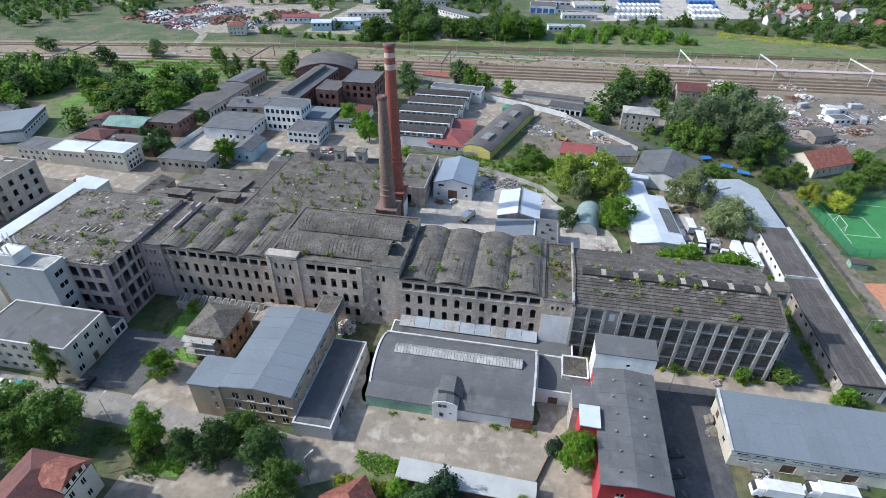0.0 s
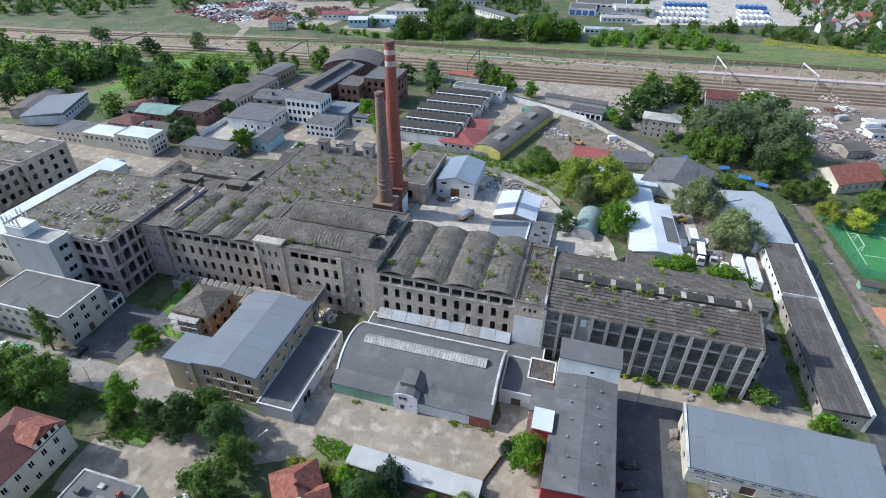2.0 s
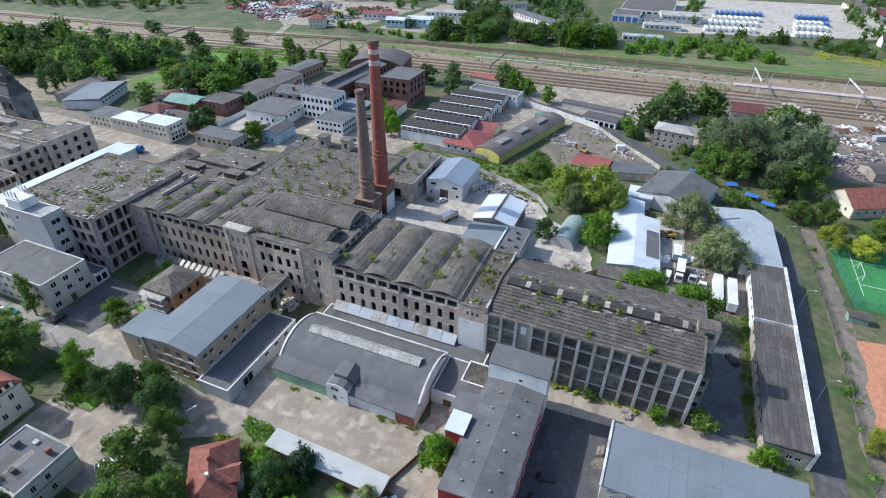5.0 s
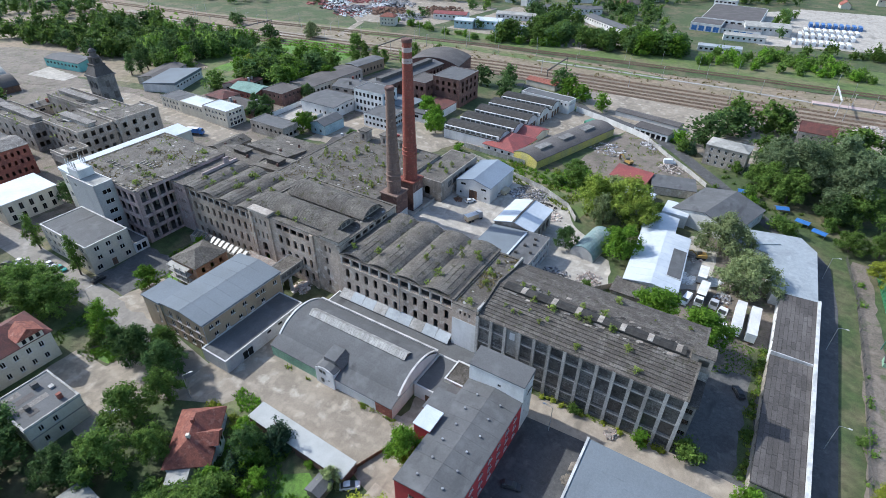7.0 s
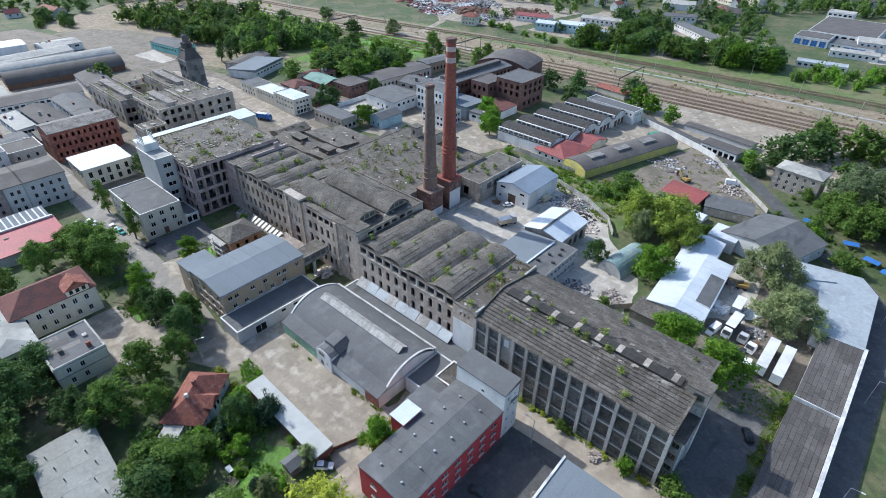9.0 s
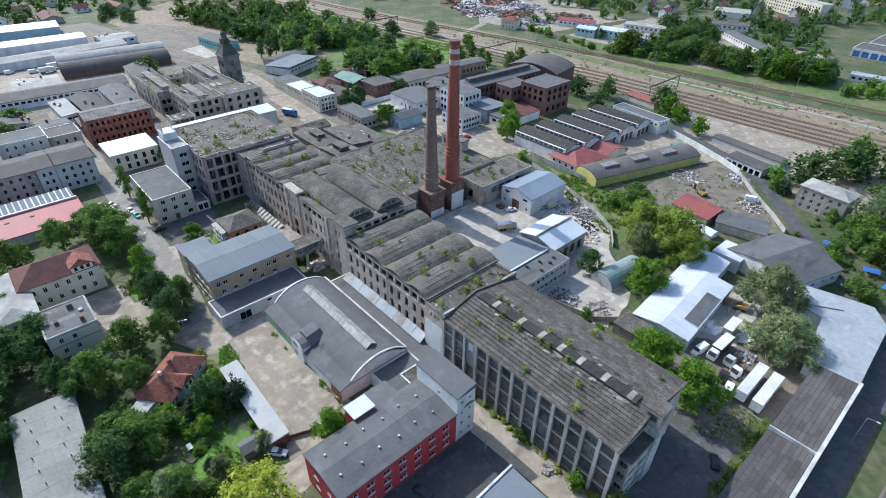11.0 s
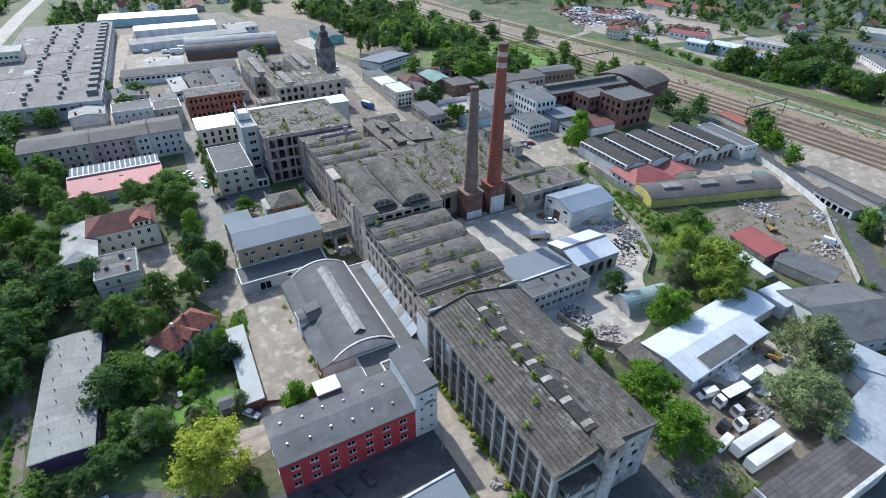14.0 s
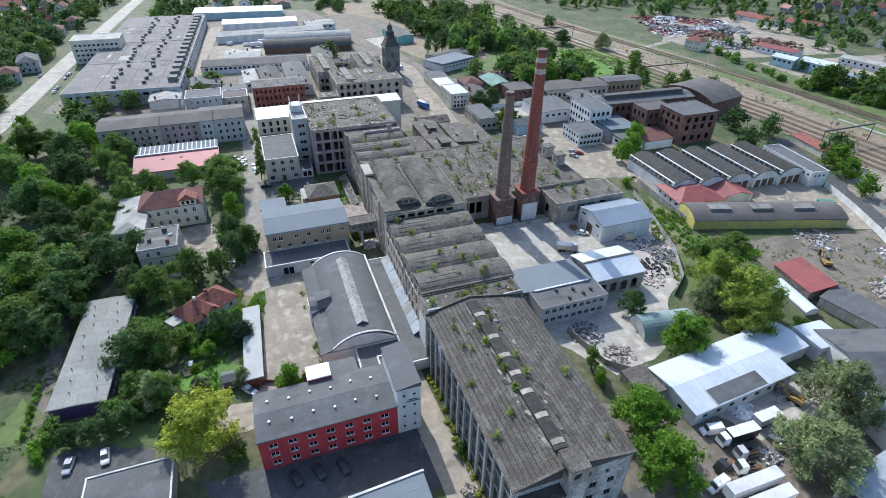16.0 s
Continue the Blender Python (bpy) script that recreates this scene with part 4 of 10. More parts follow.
def old_wing(x0, x1, y0, y1, h, label, south, vault_n, vault_axis, rise, wall="plaster_ruin", north=(), east=(), west=(), inset=(0, 0, 0, 0), zs=(4.6, 9.0, 13.6)):
    ob = thing("factory_building", label, "factory", (x0 + x1) / 2, (y0 + y1) / 2, group="joined wings of the old factory")
    a, b = (x1 - x0) / 2, (y1 - y0) / 2
    facade(ob, (-a, -b, 0), X, 2 * a, h, south, M[wall], 0.5)
    facade(ob, (a, b, 0), -X, 2 * a, h, north, M[wall], 0.5)
    facade(ob, (a, -b + 0.5, 0), Y, 2 * b - 1, h, east, M[wall], 0.5)
    facade(ob, (-a, b - 0.5, 0), -Y, 2 * b - 1, h, west, M[wall], 0.5)
    slabs(ob, a, b, zs, 0.6)
    part("roof", boxes((-a + 0.4, a - 0.4, -b + 0.4, b - 0.4, h - 0.35, h - 0.05)), M["ruin_roof"], ob)
    coping_ring(ob, a, b, h, h + 0.22, 0.6, "ruin_roof")
    if vault_n:
        vaults(ob, a - inset[0], b - inset[1], h, vault_n, vault_axis, rise)
    return ob


_nB = 11
B = old_wing(-30.2, 7, 106, 132, 17.3, "derelict plastered factory wing with arched windows and shell roof",
             [("arch_open", _nB, 1.35, 2.9, 9.9, 0.5, 0.5), ("arch_open", _nB, 1.35, 2.9, 5.3, 0.5, 0.5), ("open", _nB, 2.6, 1.9, 14.6, 0.4, 0.4), ("arch_open", _nB, 1.3, 2.2, 1.2, 0.5, 0.5)],
             4, "y", 1.25, north=[("open", 10, 2.2, 3, 5, 1, 1), ("open", 10, 2.2, 3, 10, 1, 1)])
for i in range(_nB + 1):
    x = -18.6 + 0.4 + (37.2 - 0.8) * i / _nB
    part("post", boxes((x - 0.3, x + 0.3, -13.12, -13.004, 14.3, 16.9)), M["concrete"], B)
part("string_course", boxes((-18.6, 18.6, -13.25, -13.005, 13.9, 14.2)), M["plaster_grey"], B)
part("drainpipe", tube(bmesh.new(), (1.6, -13.2, 0.2), (1.6, -13.2, 16.8), 0.09), M["metal_grey"], B)

# stair bay between the two wings
S = old_wing(7.02, 14.55, 105.2, 131, 17.0, "derelict stair bay with whitewashed lower wall", [("open", [2.4, 3.7, 5.0], 0.55, 1.1, 14.2, 0, 0), ("open", [4.2], 0.9, 1.9, 9.2, 0, 0)], 0, "y", 1)
part("whitewash", boxes((-3.7, 3.7, -12.98, -12.91, 3.2, 12.4)), M["white_wall"], S, "flaking whitewash")
part("parapet", boxes((3.2, 3.75, -12.9, 12.9, 17.2, 18.1)), M["concrete"], S, "crumbling concrete parapet")

# central block with two long shells
C = old_wing(-66.8, -30.22, 106.6, 133, 19.6, "tall derelict central factory block with two roof vaults",
             [("arch_open", [2.2, 4.2, 6.2], 0.75, 1.9, 15.6, 0, 0), ("arch_open", [2.2, 4.2, 6.2], 0.75, 2.2, 10.8, 0, 0), ("arch_open", [4.2], 2.2, 3.0, 6.0, 0, 0), ("arch_open", [4.2], 2.2, 3.6, 1.6, 0, 0),
              ("open", [12.1, 15.1, 18.1, 21.1, 24.1], 2.5, 1.8, 16.6, 0, 0), ("arch_open", [12.1, 15.1, 18.1, 21.1, 24.1], 1.5, 3.0, 11.6, 0, 0), ("arch_open", [12.1, 15.1, 18.1, 21.1, 24.1], 1.5, 3.0, 6.8, 0, 0), ("arch_open", [12.1, 15.1, 18.1, 21.1, 24.1], 1.5, 2.8, 2.0, 0, 0),
              ("arch_open", [30.6], 0.9, 2.0, 3.0, 0, 0), ("arch_open", [30.6, 32.2], 0.8, 1.9, 15.5, 0, 0), ("arch_open", [30.6], 0.9, 2.2, 11.0, 0, 0), ("arch_open", [30.6], 0.9, 2.2, 7.0, 0, 0)],
             0, "x", 2.3, east=[("open", [4, 7.2, 10.4, 13.6, 16.8, 20], 2.3, 1.3, 17.7, 0, 0)], north=[("open", 9, 2.4, 3, 12, 1, 1)])
for c, y0, y1 in ((0, -10.6, -1.2), (1, 0.0, 9.8)):
    yc, w = (y0 + y1) / 2, y1 - y0
    q = barrel_mesh(30.5, w, 2.6, 0.22, "x", 16, segs=30, sag=0.12)
    bmesh.ops.translate(q, verts=q.verts[:], vec=(-1.0 - c * -1.5, yc, 19.9))
    part("vault", q, M["ruin_roof"], C)
    xe = 14.25 + c * 1.5
    q = barrel_mesh(0.4, w - 0.3, 2.45, 0, "x", 14, True)
    bmesh.ops.translate(q, verts=q.verts[:], vec=(xe - 0.9, yc, 19.9))
    part("vault_end", q, M["plaster_grey"], C)
    for k in range(3):
        part("vent_opening", boxes((xe - 0.7, xe - 0.66, yc - 2.7 + 1.9 * k, yc - 1.2 + 1.9 * k, 20.3, 21.5)), M["frame_dark"], C)
    for k in range(1, 30):
        x = -16.3 + 1.02 * k + c * 1.5
        q = barrel_mesh(0.1, w + 0.05, 2.62, 0.24, "x", 12)
        bmesh.ops.translate(q, verts=q.verts[:], vec=(x, yc, 19.9))
        part("felt_seam", q, M["felt_old"], C)
for x in (-18.0, -10.2, 7.4, 17.9):
    part("buttress", boxes((x - 0.7 if x > -18 else -18.3, min(x + 0.7, 18.3), -13.75, -13.205, 0, 19.4)), M["plaster_ruin"], C)
part("corner_block", boxes((11.4, 18.5, -13.9, -9.4, 19.85, 21.1)), M["plaster_grey"], C)
part("corner_block", boxes((-18.4, -9.6, -13.85, -10.9, 19.85, 20.6)), M["plaster_grey"], C)
part("corner_cap", boxes((11.0, 18.8, -14.2, -9.1, 21.1, 21.35)), M["ruin_roof"], C)

_nD = 11
D = old_wing(-101, -66.82, 107.6, 130, 17.6, "derelict plastered factory wing with arched windows and seamed shells",
             [("arch_open", _nD, 1.3, 2.9, 10.2, 0.4, 0.4), ("arch_open", _nD, 1.3, 2.9, 5.4, 0.4, 0.4), ("open", _nD, 2.4, 1.7, 15.2, 0.3, 0.3), ("arch_open", _nD, 1.2, 2.2, 1.2, 0.4, 0.4)],
             4, "y", 1.15)
for i in range(_nD + 1):
    x = -17.09 + 0.3 + (34.18 - 0.6) * i / _nD
    part("post", boxes((x - 0.28, x + 0.28, -11.32, -11.204, 14.9, 17.3)), M["concrete"], D)

# western wing with open concrete frame
E = thing("factory_building", "gutted concrete-framed factory wing with a flat mossy roof", "factory", -123.5, 112)
_frame = [("open", 5, 2.5, 3.2, z, 0.6, 0.6) for z in (1.0, 5.8, 10.6, 15.2)]
facade(E, (-17.5, -18, 0), X, 35, 19.6, [("open", [25, 28.6, 32.2], 2.7, z[3], z[4], 0, 0) for z in _frame] + [("white", 4, 1.6, 2.2, z, 1, 13) for z in (2, 7, 12, 16.4)], M["plaster_pink"], 0.5)
facade(E, (17.5, -17.5, 0), Y, 14, 19.6, [("open", 4, 2.55, z[3] + 0.4, z[4] - 0.2, 0.7, 0.7) for z in _frame], M["plaster_pink"], 0.5)
facade(E, (17.5, -3.49, 0), Y, 21.4, 19.6, [], M["plaster_pink"], 0.5)
facade(E, (17.5, 18, 0), -X, 35, 19.6, [("white", 8, 2.0, 2.4, z, 1, 1) for z in (2, 7, 12, 16.4)], M["plaster_grey"], 0.5)
facade(E, (-17.5, 17.5, 0), -Y, 35, 19.6, [("white", 9, 2.0, 2.4, z, 1, 1) for z in (7, 12, 16.4)], M["plaster_grey"], 0.5)
slabs(E, 17.5, 18, (0.4, 5.2, 10.0, 14.8), 0.6)
part("roof", boxes((-17.2, 17.2, -17.7, 17.7, 19.3, 19.7)), M["ruin_roof"], E)
coping_ring(E, 17.5, 18, 19.72, 19.86, 0.5, "ruin_roof")
for k in range(26):
    x, y = (_rng.uniform(-17, 17.4), -17.9 + _rng.uniform(-0.2, 0.7)) if k % 2 else (17.4 + _rng.uniform(-0.8, 0.15), _rng.uniform(-17.5, 12))
    w = _rng.uniform(0.3, 1.2)
    part("broken_edge", prism(bmesh.new(), [(x - w, y - 0.35, 19.8), (x + w * 0.8, y - 0.3, 19.8), (x + w, y + 0.4, 19.8), (x - w * 0.6, y + 0.5, 19.8)], (_rng.uniform(-0.1, 0.1), 0, _rng.uniform(0.12, 0.5))), M["plaster_grey" if k % 3 else "ruin_roof"], E)
for x in (9.3, 13.0, 16.6):
    for y in (-14.0, -9.5, -5.0):
        part("column", boxes((x - 0.3, x + 0.3, y - 0.3, y + 0.3, 0.4, 19.2)), M["plaster_grey"], E)
# Black slabs on the closed deck stand in for shade inside broken-in slots.
for x, y, w, d in ((-6, -9, 13, 1.6), (3, -3, 9, 1.8)):
    part("roof_gap", boxes((x - w / 2, x + w / 2, y - d / 2, y + d / 2, 19.71, 19.76)), M["bitumen"], E, "black slab standing in for the shade of a broken-in roof slot")
    for k in range(5):
        xx = x - w / 2 + w * (k + 0.5) / 5
        part("roof_beam", boxes((xx - 0.2, xx + 0.2, y - d / 2 - 0.1, y + d / 2 + 0.1, 19.77, 19.95)), M["plaster_grey"], E)
E2 = old_wing(-105.98, -99.0, 107.0, 130.5, 18.4, "derelict pinkish stair bay with ruined gable", [("open", [2.0, 3.4, 4.8], 0.6, 1.2, 15.4, 0, 0), ("open", [2.0, 3.4, 4.8], 0.6, 1.2, 11.0, 0, 0), ("open", [2.0, 3.4, 4.8], 0.6, 1.2, 6.8, 0, 0)], 0, "y", 1, wall="plaster_pink")
part("ruined_parapet", boxes((2.8, 3.4, -4, 11, 18.6, 19.6), (2.8, 3.4, 5.5, 7.5, 19.6, 21.6)), M["plaster_pink"], E2)
ET = block("stair_tower", "pale plastered stair tower with antenna racks on its roof", "tower", -132.5, -117, 87.6, 93.9, 21.5, "grey_wall", "felt_pale", sides={"e": [("white", [3.2], 2.8, 1.6, z, 0, 0) for z in (3, 6.6, 10.2, 13.8, 17.4)], "s": [("white", 1, 1.2, 1.2, 18, 1, 9)]})
on_roof(ET, "lift_house", "white_wall", (-6.6, -0.6, -2.6, 2.4, 21.6, 24.4))
for k in range(7):
    x, y = -6.2 + (k % 4) * 1.7, -2.2 + (k // 4) * 4.2
    mast = part("antenna_mast", tube(bmesh.new(), (x, y, 24.3), (x, y, 27.4 + 0.4 * (k % 3)), 0.07), M["metal_grey"], ET)
    part("antenna_panel", boxes((x - 0.18, x + 0.18, y - 0.3, y - 0.12, 25.4, 27.2)), M["white_wall"], mast)
block("warehouse", "long building with a bright white roof behind the factory", "warehouse", -150.5, -142.2, 93, 142, 16.4, "cream_wall", "white_roof", "mono_w", 0.8, coping=None, sides={"s": [("white", 3, 1.6, 2, 11, 1, 1), ("white", 3, 1.6, 2, 6, 1, 1)]})

# large flat hall roof behind the shells
F = thing("factory_building", "low derelict production hall under a vast flat mossy roof", "factory", -73, 161.5)
facade(F, (-23, -29.4, 0), X, 46, 9.2, [], M["plaster_grey"], 0.5)
facade(F, (23, -28.9, 0), Y, 57.8, 9.2, [("open", [2.4, 5.2, 8, 10.8, 13.6], 2.2, 4.6, 2.6, 0, 0), ("open", [24, 27, 31, 34], 2.0, 3.6, 3.4, 0, 0)], M["plaster_grey"], 0.5)
facade(F, (23, 29.4, 0), -X, 46, 9.2, [("open", 14, 2.2, 2.4, 4, 1, 1)], M["plaster_grey"], 0.5)
facade(F, (-23, 28.9, 0), -Y, 57.8, 9.2, [("open", 13, 2.2, 2.4, 4, 1, 1)], M["plaster_grey"], 0.5)
part("roof", boxes((-22.8, 22.8, -29.2, 29.2, 8.8, 9.25)), M["ruin_roof"], F)
coping_ring(F, 23, 29.4, 9.26, 9.42, 0.5, "ruin_roof")
for k, (x, y) in enumerate(((-13, 25.6), (-2.2, 26.4), (6.5, 26.6))):
    st = part("roof_stair_tower", wall_mesh((x - 1.9, y - 1.9, 9.2), X, 3.8, 4.4, [(1.2, 2.6, 1.0, 3.2)], 3.8), M["plaster_grey"], F, "small weathered brick roof turret")
    part("turret_cap", boxes((x - 2.3, x + 2.3, y - 2.3, y + 2.3, 13.6, 13.95)), M["ruin_roof"], st)
block("factory_annex", "derelict side bay of the hall with a patched whitewashed wall", "factory", -49.9, -37.4, 171.5, 200, 8.6, "plaster_grey", "ruin_roof", sides={"e": [("grid", [6, 10.2, 14.4], 3.0, 2.6, 4.2, 0, 0), ("open", [19.4], 2.6, 2.4, 4.4, 0, 0)], "s": [("open", [6], 2.6, 3.4, 2.0, 0, 0)]}, coping=None)
for k, (x0, x1, y0, y1, h, sh, rise) in enumerate(((-136, -112, 146, 157, 6.2, "gable_x", 1.3), (-128, -104, 157.2, 168, 6.6, "mono_s", 1.2), (-111.8, -97, 146, 157, 6.8, "mono_e", 1.0), (-146, -136.2, 150, 166, 5.0, "gable_y", 1.6), (-119, -97, 134, 145.8, 5.6, "gable_x", 1.0), (-103.8, -97, 157.4, 178, 5.4, "mono_w", 0.7), (-128, -104, 168.3, 177, 4.6, "mono_n", 0.7))):
    R = block("derelict_workshop", "derelict single-storey workshop with a sagging felt roof", "workshop", x0, x1, y0, y1, h, "plaster_grey", "ruin_roof", sh, rise, coping=None, sides={"s": [("open", 5, 1.6, 1.8, 2.4, 1, 1)], "e": [("open", 2, 1.6, 1.8, 2.4, 1, 1)]}, group="derelict workshops")
    a, b = (x1 - x0) / 2, (y1 - y0) / 2
    if k in (0, 2):
        part("roof_monitor", boxes((-3.4, 3.6, -1.9, 1.9, h + 0.6, h + 2.6)), M["felt_old"], R)
        part("monitor_roof", boxes((-3.8, 4.0, -2.3, 2.3, h + 2.6, h + 2.85)), M["ruin_roof"], R)
    part("chimney_stub", boxes((a * 0.4, a * 0.4 + 0.7, -b * 0.5, -b * 0.5 + 0.7, h, h + 2.1)), M["dark_brick"], R)
    for j in range(4):
        x, y = _rng.uniform(-a + 1, a - 2), _rng.uniform(-b + 0.8, b - 1.6)
        zr = h + 0.3 + (rise * (1 - abs(y) / b) if sh == "gable_x" else rise * (1 - abs(x) / a) if sh == "gable_y" else rise * {"mono_s": 0.5 - y / 2 / b, "mono_n": 0.5 + y / 2 / b, "mono_e": 0.5 + x / 2 / a, "mono_w": 0.5 - x / 2 / a}[sh])
        part("felt_patch", boxes((x, x + _rng.uniform(0.8, 2.4), y, y + 0.8, zr - 0.2, zr + 0.04)), M["felt_old" if j % 3 else "plaster_grey"], R)


_lit = [mesh_of("felt_patch", prism(bmesh.new(), pts, (0, 0, 0.05)), M[m]) for pts, m in (
    ([(-0.6, -0.3, 0), (0.5, -0.4, 0), (0.7, 0.2, 0), (-0.2, 0.45, 0)], "concrete"), ([(-0.9, -0.2, 0), (0.8, -0.35, 0), (0.9, 0.3, 0), (-0.8, 0.35, 0)], "felt_brown"),
    ([(-1.2, -0.9, 0), (1.0, -1.1, 0), (1.3, 0.8, 0), (-0.9, 1.2, 0)], "felt_old"), ([(-0.3, -0.2, 0), (0.3, -0.25, 0), (0.35, 0.2, 0), (-0.25, 0.3, 0)], "concrete"))]


def roof_litter(ob, a0, a1, b0, b1, z, n, seed):
    """Torn felt and fallen bits lying on an old flat roof."""
    rng = random.Random(seed)
    for k in range(n):
        shared("felt_patch", rng.choice(_lit), ob, (rng.uniform(a0, a1), rng.uniform(b0, b1), z + 0.012 * (k % 4)), rng.uniform(0, 6.28))


roof_litter(E, -16, 16, -16.5, 16.5, 19.71, 55, 1)
roof_litter(F, -21, 21, -28, 23, 9.26, 60, 2)
roof_litter(S, -3, 2.8, -12, 12, 16.97, 12, 3)
roof_litter(C, 14.8, 17.6, -8, 12, 19.57, 14, 4)
for k in range(9):
    part("flashing", prism(bmesh.new(), [(-18.5 + 4.1 * k, -15.4, 3.62), (-18.5 + 4.1 * k, -13.02, 5.3 + 0.15 * (k % 2)), (-18.5 + 4.1 * k, -13.02, 5.4 + 0.15 * (k % 2)), (-18.5 + 4.1 * k, -15.4, 3.72)], (4.0, 0, 0)), M["pale_metal" if k % 3 else "concrete"], B, "pale sheet lean-to along the wall base")


def ring_stack(bm, cx, cy, rows, n=24):
    """A round body through rings of (z, radius)."""
    prev = None
    for z, r in rows:
        ring = [bm.verts.new((cx + r * math.cos(2 * math.pi * i / n), cy + r * math.sin(2 * math.pi * i / n), z)) for i in range(n)]
        if prev:
            for i in range(n):
                bm.faces.new((prev[i], prev[(i + 1) % n], ring[(i + 1) % n], ring[i]))
        else:
            bm.faces.new(ring[::-1])
        prev = ring
    bm.faces.new(prev)
    return bm


def brick_stack(x, y, label, mat, h, base_h, base_w, r0, r1, collars, bands, foot):
    ob = thing("brick_chimney", label, "chimney", x, y, group="factory chimneys")
    ped = part("pedestal", boxes((-base_w, base_w, -base_w, base_w, 0, base_h)), M["dark_brick"], ob)
    part("patch", boxes((base_w + 0.003, base_w + 0.03, -base_w + 0.3, base_w - 0.2, 0.3, foot)), M["white_wall"], ped, "flaking white plaster patch")
    part("pedestal_cap", boxes((-base_w - 0.35, base_w + 0.35, -base_w - 0.35, base_w + 0.35, base_h, base_h + 0.5)), M[mat], ob)
    R = lambda z: r0 + (r1 - r0) * (z - base_h) / (h - base_h)
    part("shaft", ring_stack(bmesh.new(), 0, 0, [(base_h + 0.5, R(base_h)), (h * 0.6, R(h * 0.6)), (h - 1.2, R(h - 1.2))]), M[mat], ob, smooth=False)
    for z, w in collars:
        part("collar", ring_stack(bmesh.new(), 0, 0, [(z, R(z) + 0.05), (z + 0.1, R(z) + w), (z + 0.45, R(z) + w), (z + 0.6, R(z) + 0.05)]), M[mat], ob)
    for z, k in bands:
        part("painted_band", ring_stack(bmesh.new(), 0, 0, [(z, R(z) + 0.03), (z + k, R(z + k) + 0.03)]), paint("band_pale", (0.50, 0.40, 0.37), 0.8), ob, "faded pale painted band")
    part("rim", ring_stack(bmesh.new(), 0, 0, [(h - 1.2, r1 + 0.06), (h - 1.0, r1 + 0.28), (h - 0.35, r1 + 0.28), (h, r1 + 0.05)]), M["dark_brick"], ob)
    z = base_h + 3
    while z < h - 4:
        part("iron_hoop", ring_stack(bmesh.new(), 0, 0, [(z, R(z) + 0.035), (z + 0.09, R(z) + 0.035)], 20), M["rust"], ob)
        z += 3.1
    for k in range(int((h - base_h) / 1.6)):
        z = base_h + 1 + 1.6 * k
        part("rung", boxes((R(z) - 0.05, R(z) + 0.28, -0.25, 0.25, z, z + 0.05)), M["rust"], ob)
    return ob


brick_stack(-46, 163.4, "tall red brick chimney with two pale bands near the top", "chimney_red", 61.7, 11.5, 3.3, 2.75, 1.55, ((21.5, 0.25), (23.0, 0.3), (24.4, 0.2)), ((57.6, 1.5), (54.0, 1.7)), 7.5)
brick_stack(-46.2, 153.4, "shorter weathered brown brick chimney", "chimney_grey", 48.9, 10.5, 3.4, 2.6, 1.35, ((15.2, 0.25), (17.4, 0.3), (19.0, 0.2)), (), 3.5)

# ---- buildings in front of the factory ----
H = thing("workshop_hall", "wide workshop hall with a curved grey felt roof and ridge skylight", "hall", -12.6, 89)
facade(H, (-19.4, -10, 0), X, 38.8, 3.6, [("door", [3.6], 2.2, 2.4, 0.05, 0, 0)], M["white_wall"])
facade(H, (19.4, 9.4, 0), -X, 38.8, 5.2, [], M["white_wall"])
facade(H, (19.4, -9.65, 0), Y, 18.7, 4.0, [], M["white_wall"])
facade(H, (-19.4, 9.05, 0), -Y, 18.7, 4.0, [], M["white_wall"])
_q = barrel_mesh(38.0, 17.0, 3.6, 0.25, "x", 18)
bmesh.ops.rotate(_q, verts=_q.verts[:], cent=(0, 0, 0), matrix=Matrix.Rotation(radians(2.5), 3, "X"))
bmesh.ops.translate(_q, verts=_q.verts[:], vec=(0, 1.2, 4.6))
part("roof", _q, M["felt"], H)
for s in (-1, 1):
    _q = barrel_mesh(0.5, 17.4, 3.75, 0.3, "x", 18)
    bmesh.ops.rotate(_q, verts=_q.verts[:], cent=(0, 0, 0), matrix=Matrix.Rotation(radians(2.5), 3, "X"))
    bmesh.ops.translate(_q, verts=_q.verts[:], vec=(s * 19.2, 1.2, 4.62))
    part("gable_coping", _q, M["coping"], H)
    _q = barrel_mesh(0.3, 17.0, 3.6, 0, "x", 18, True)
    bmesh.ops.translate(_q, verts=_q.verts[:], vec=(s * 19.2, 1.2, 4.3))
    part("gable", _q, M["white_wall"], H)
part("lean_to_roof", prism(bmesh.new(), [(-19.5, -10.3, 3.6), (-19.5, -10.3, 3.8), (-19.5, -6.6, 5.2), (-19.5, -6.6, 5.0)], (39, 0, 0)), M["felt"], H)
part("wall_panel", boxes((-19.45, -3.6, -10.06, -10.005, 0.1, 3.5)), M["green_wall"], H, "green painted wall section")
part("wall_panel", boxes((14.6, 19.45, -10.06, -10.005, 0.1, 3.5)), M["red_brick"], H, "dark red wall section")
part("gutter_wall", boxes((-19.4, 19.6, 9.4, 9.9, 3.4, 5.9)), M["coping"], H, "white parapet gutter")
sk = part("ridge_skylight", prism(bmesh.new(), [(-15, 0.2, 7.9), (-15, 0.2, 8.5), (-15, 1.7, 9.5), (-15, 3.2, 8.5), (-15, 3.2, 7.9)], (31, 0, 0)), M["frame_dark"], H, "weathered glazed ridge skylight")
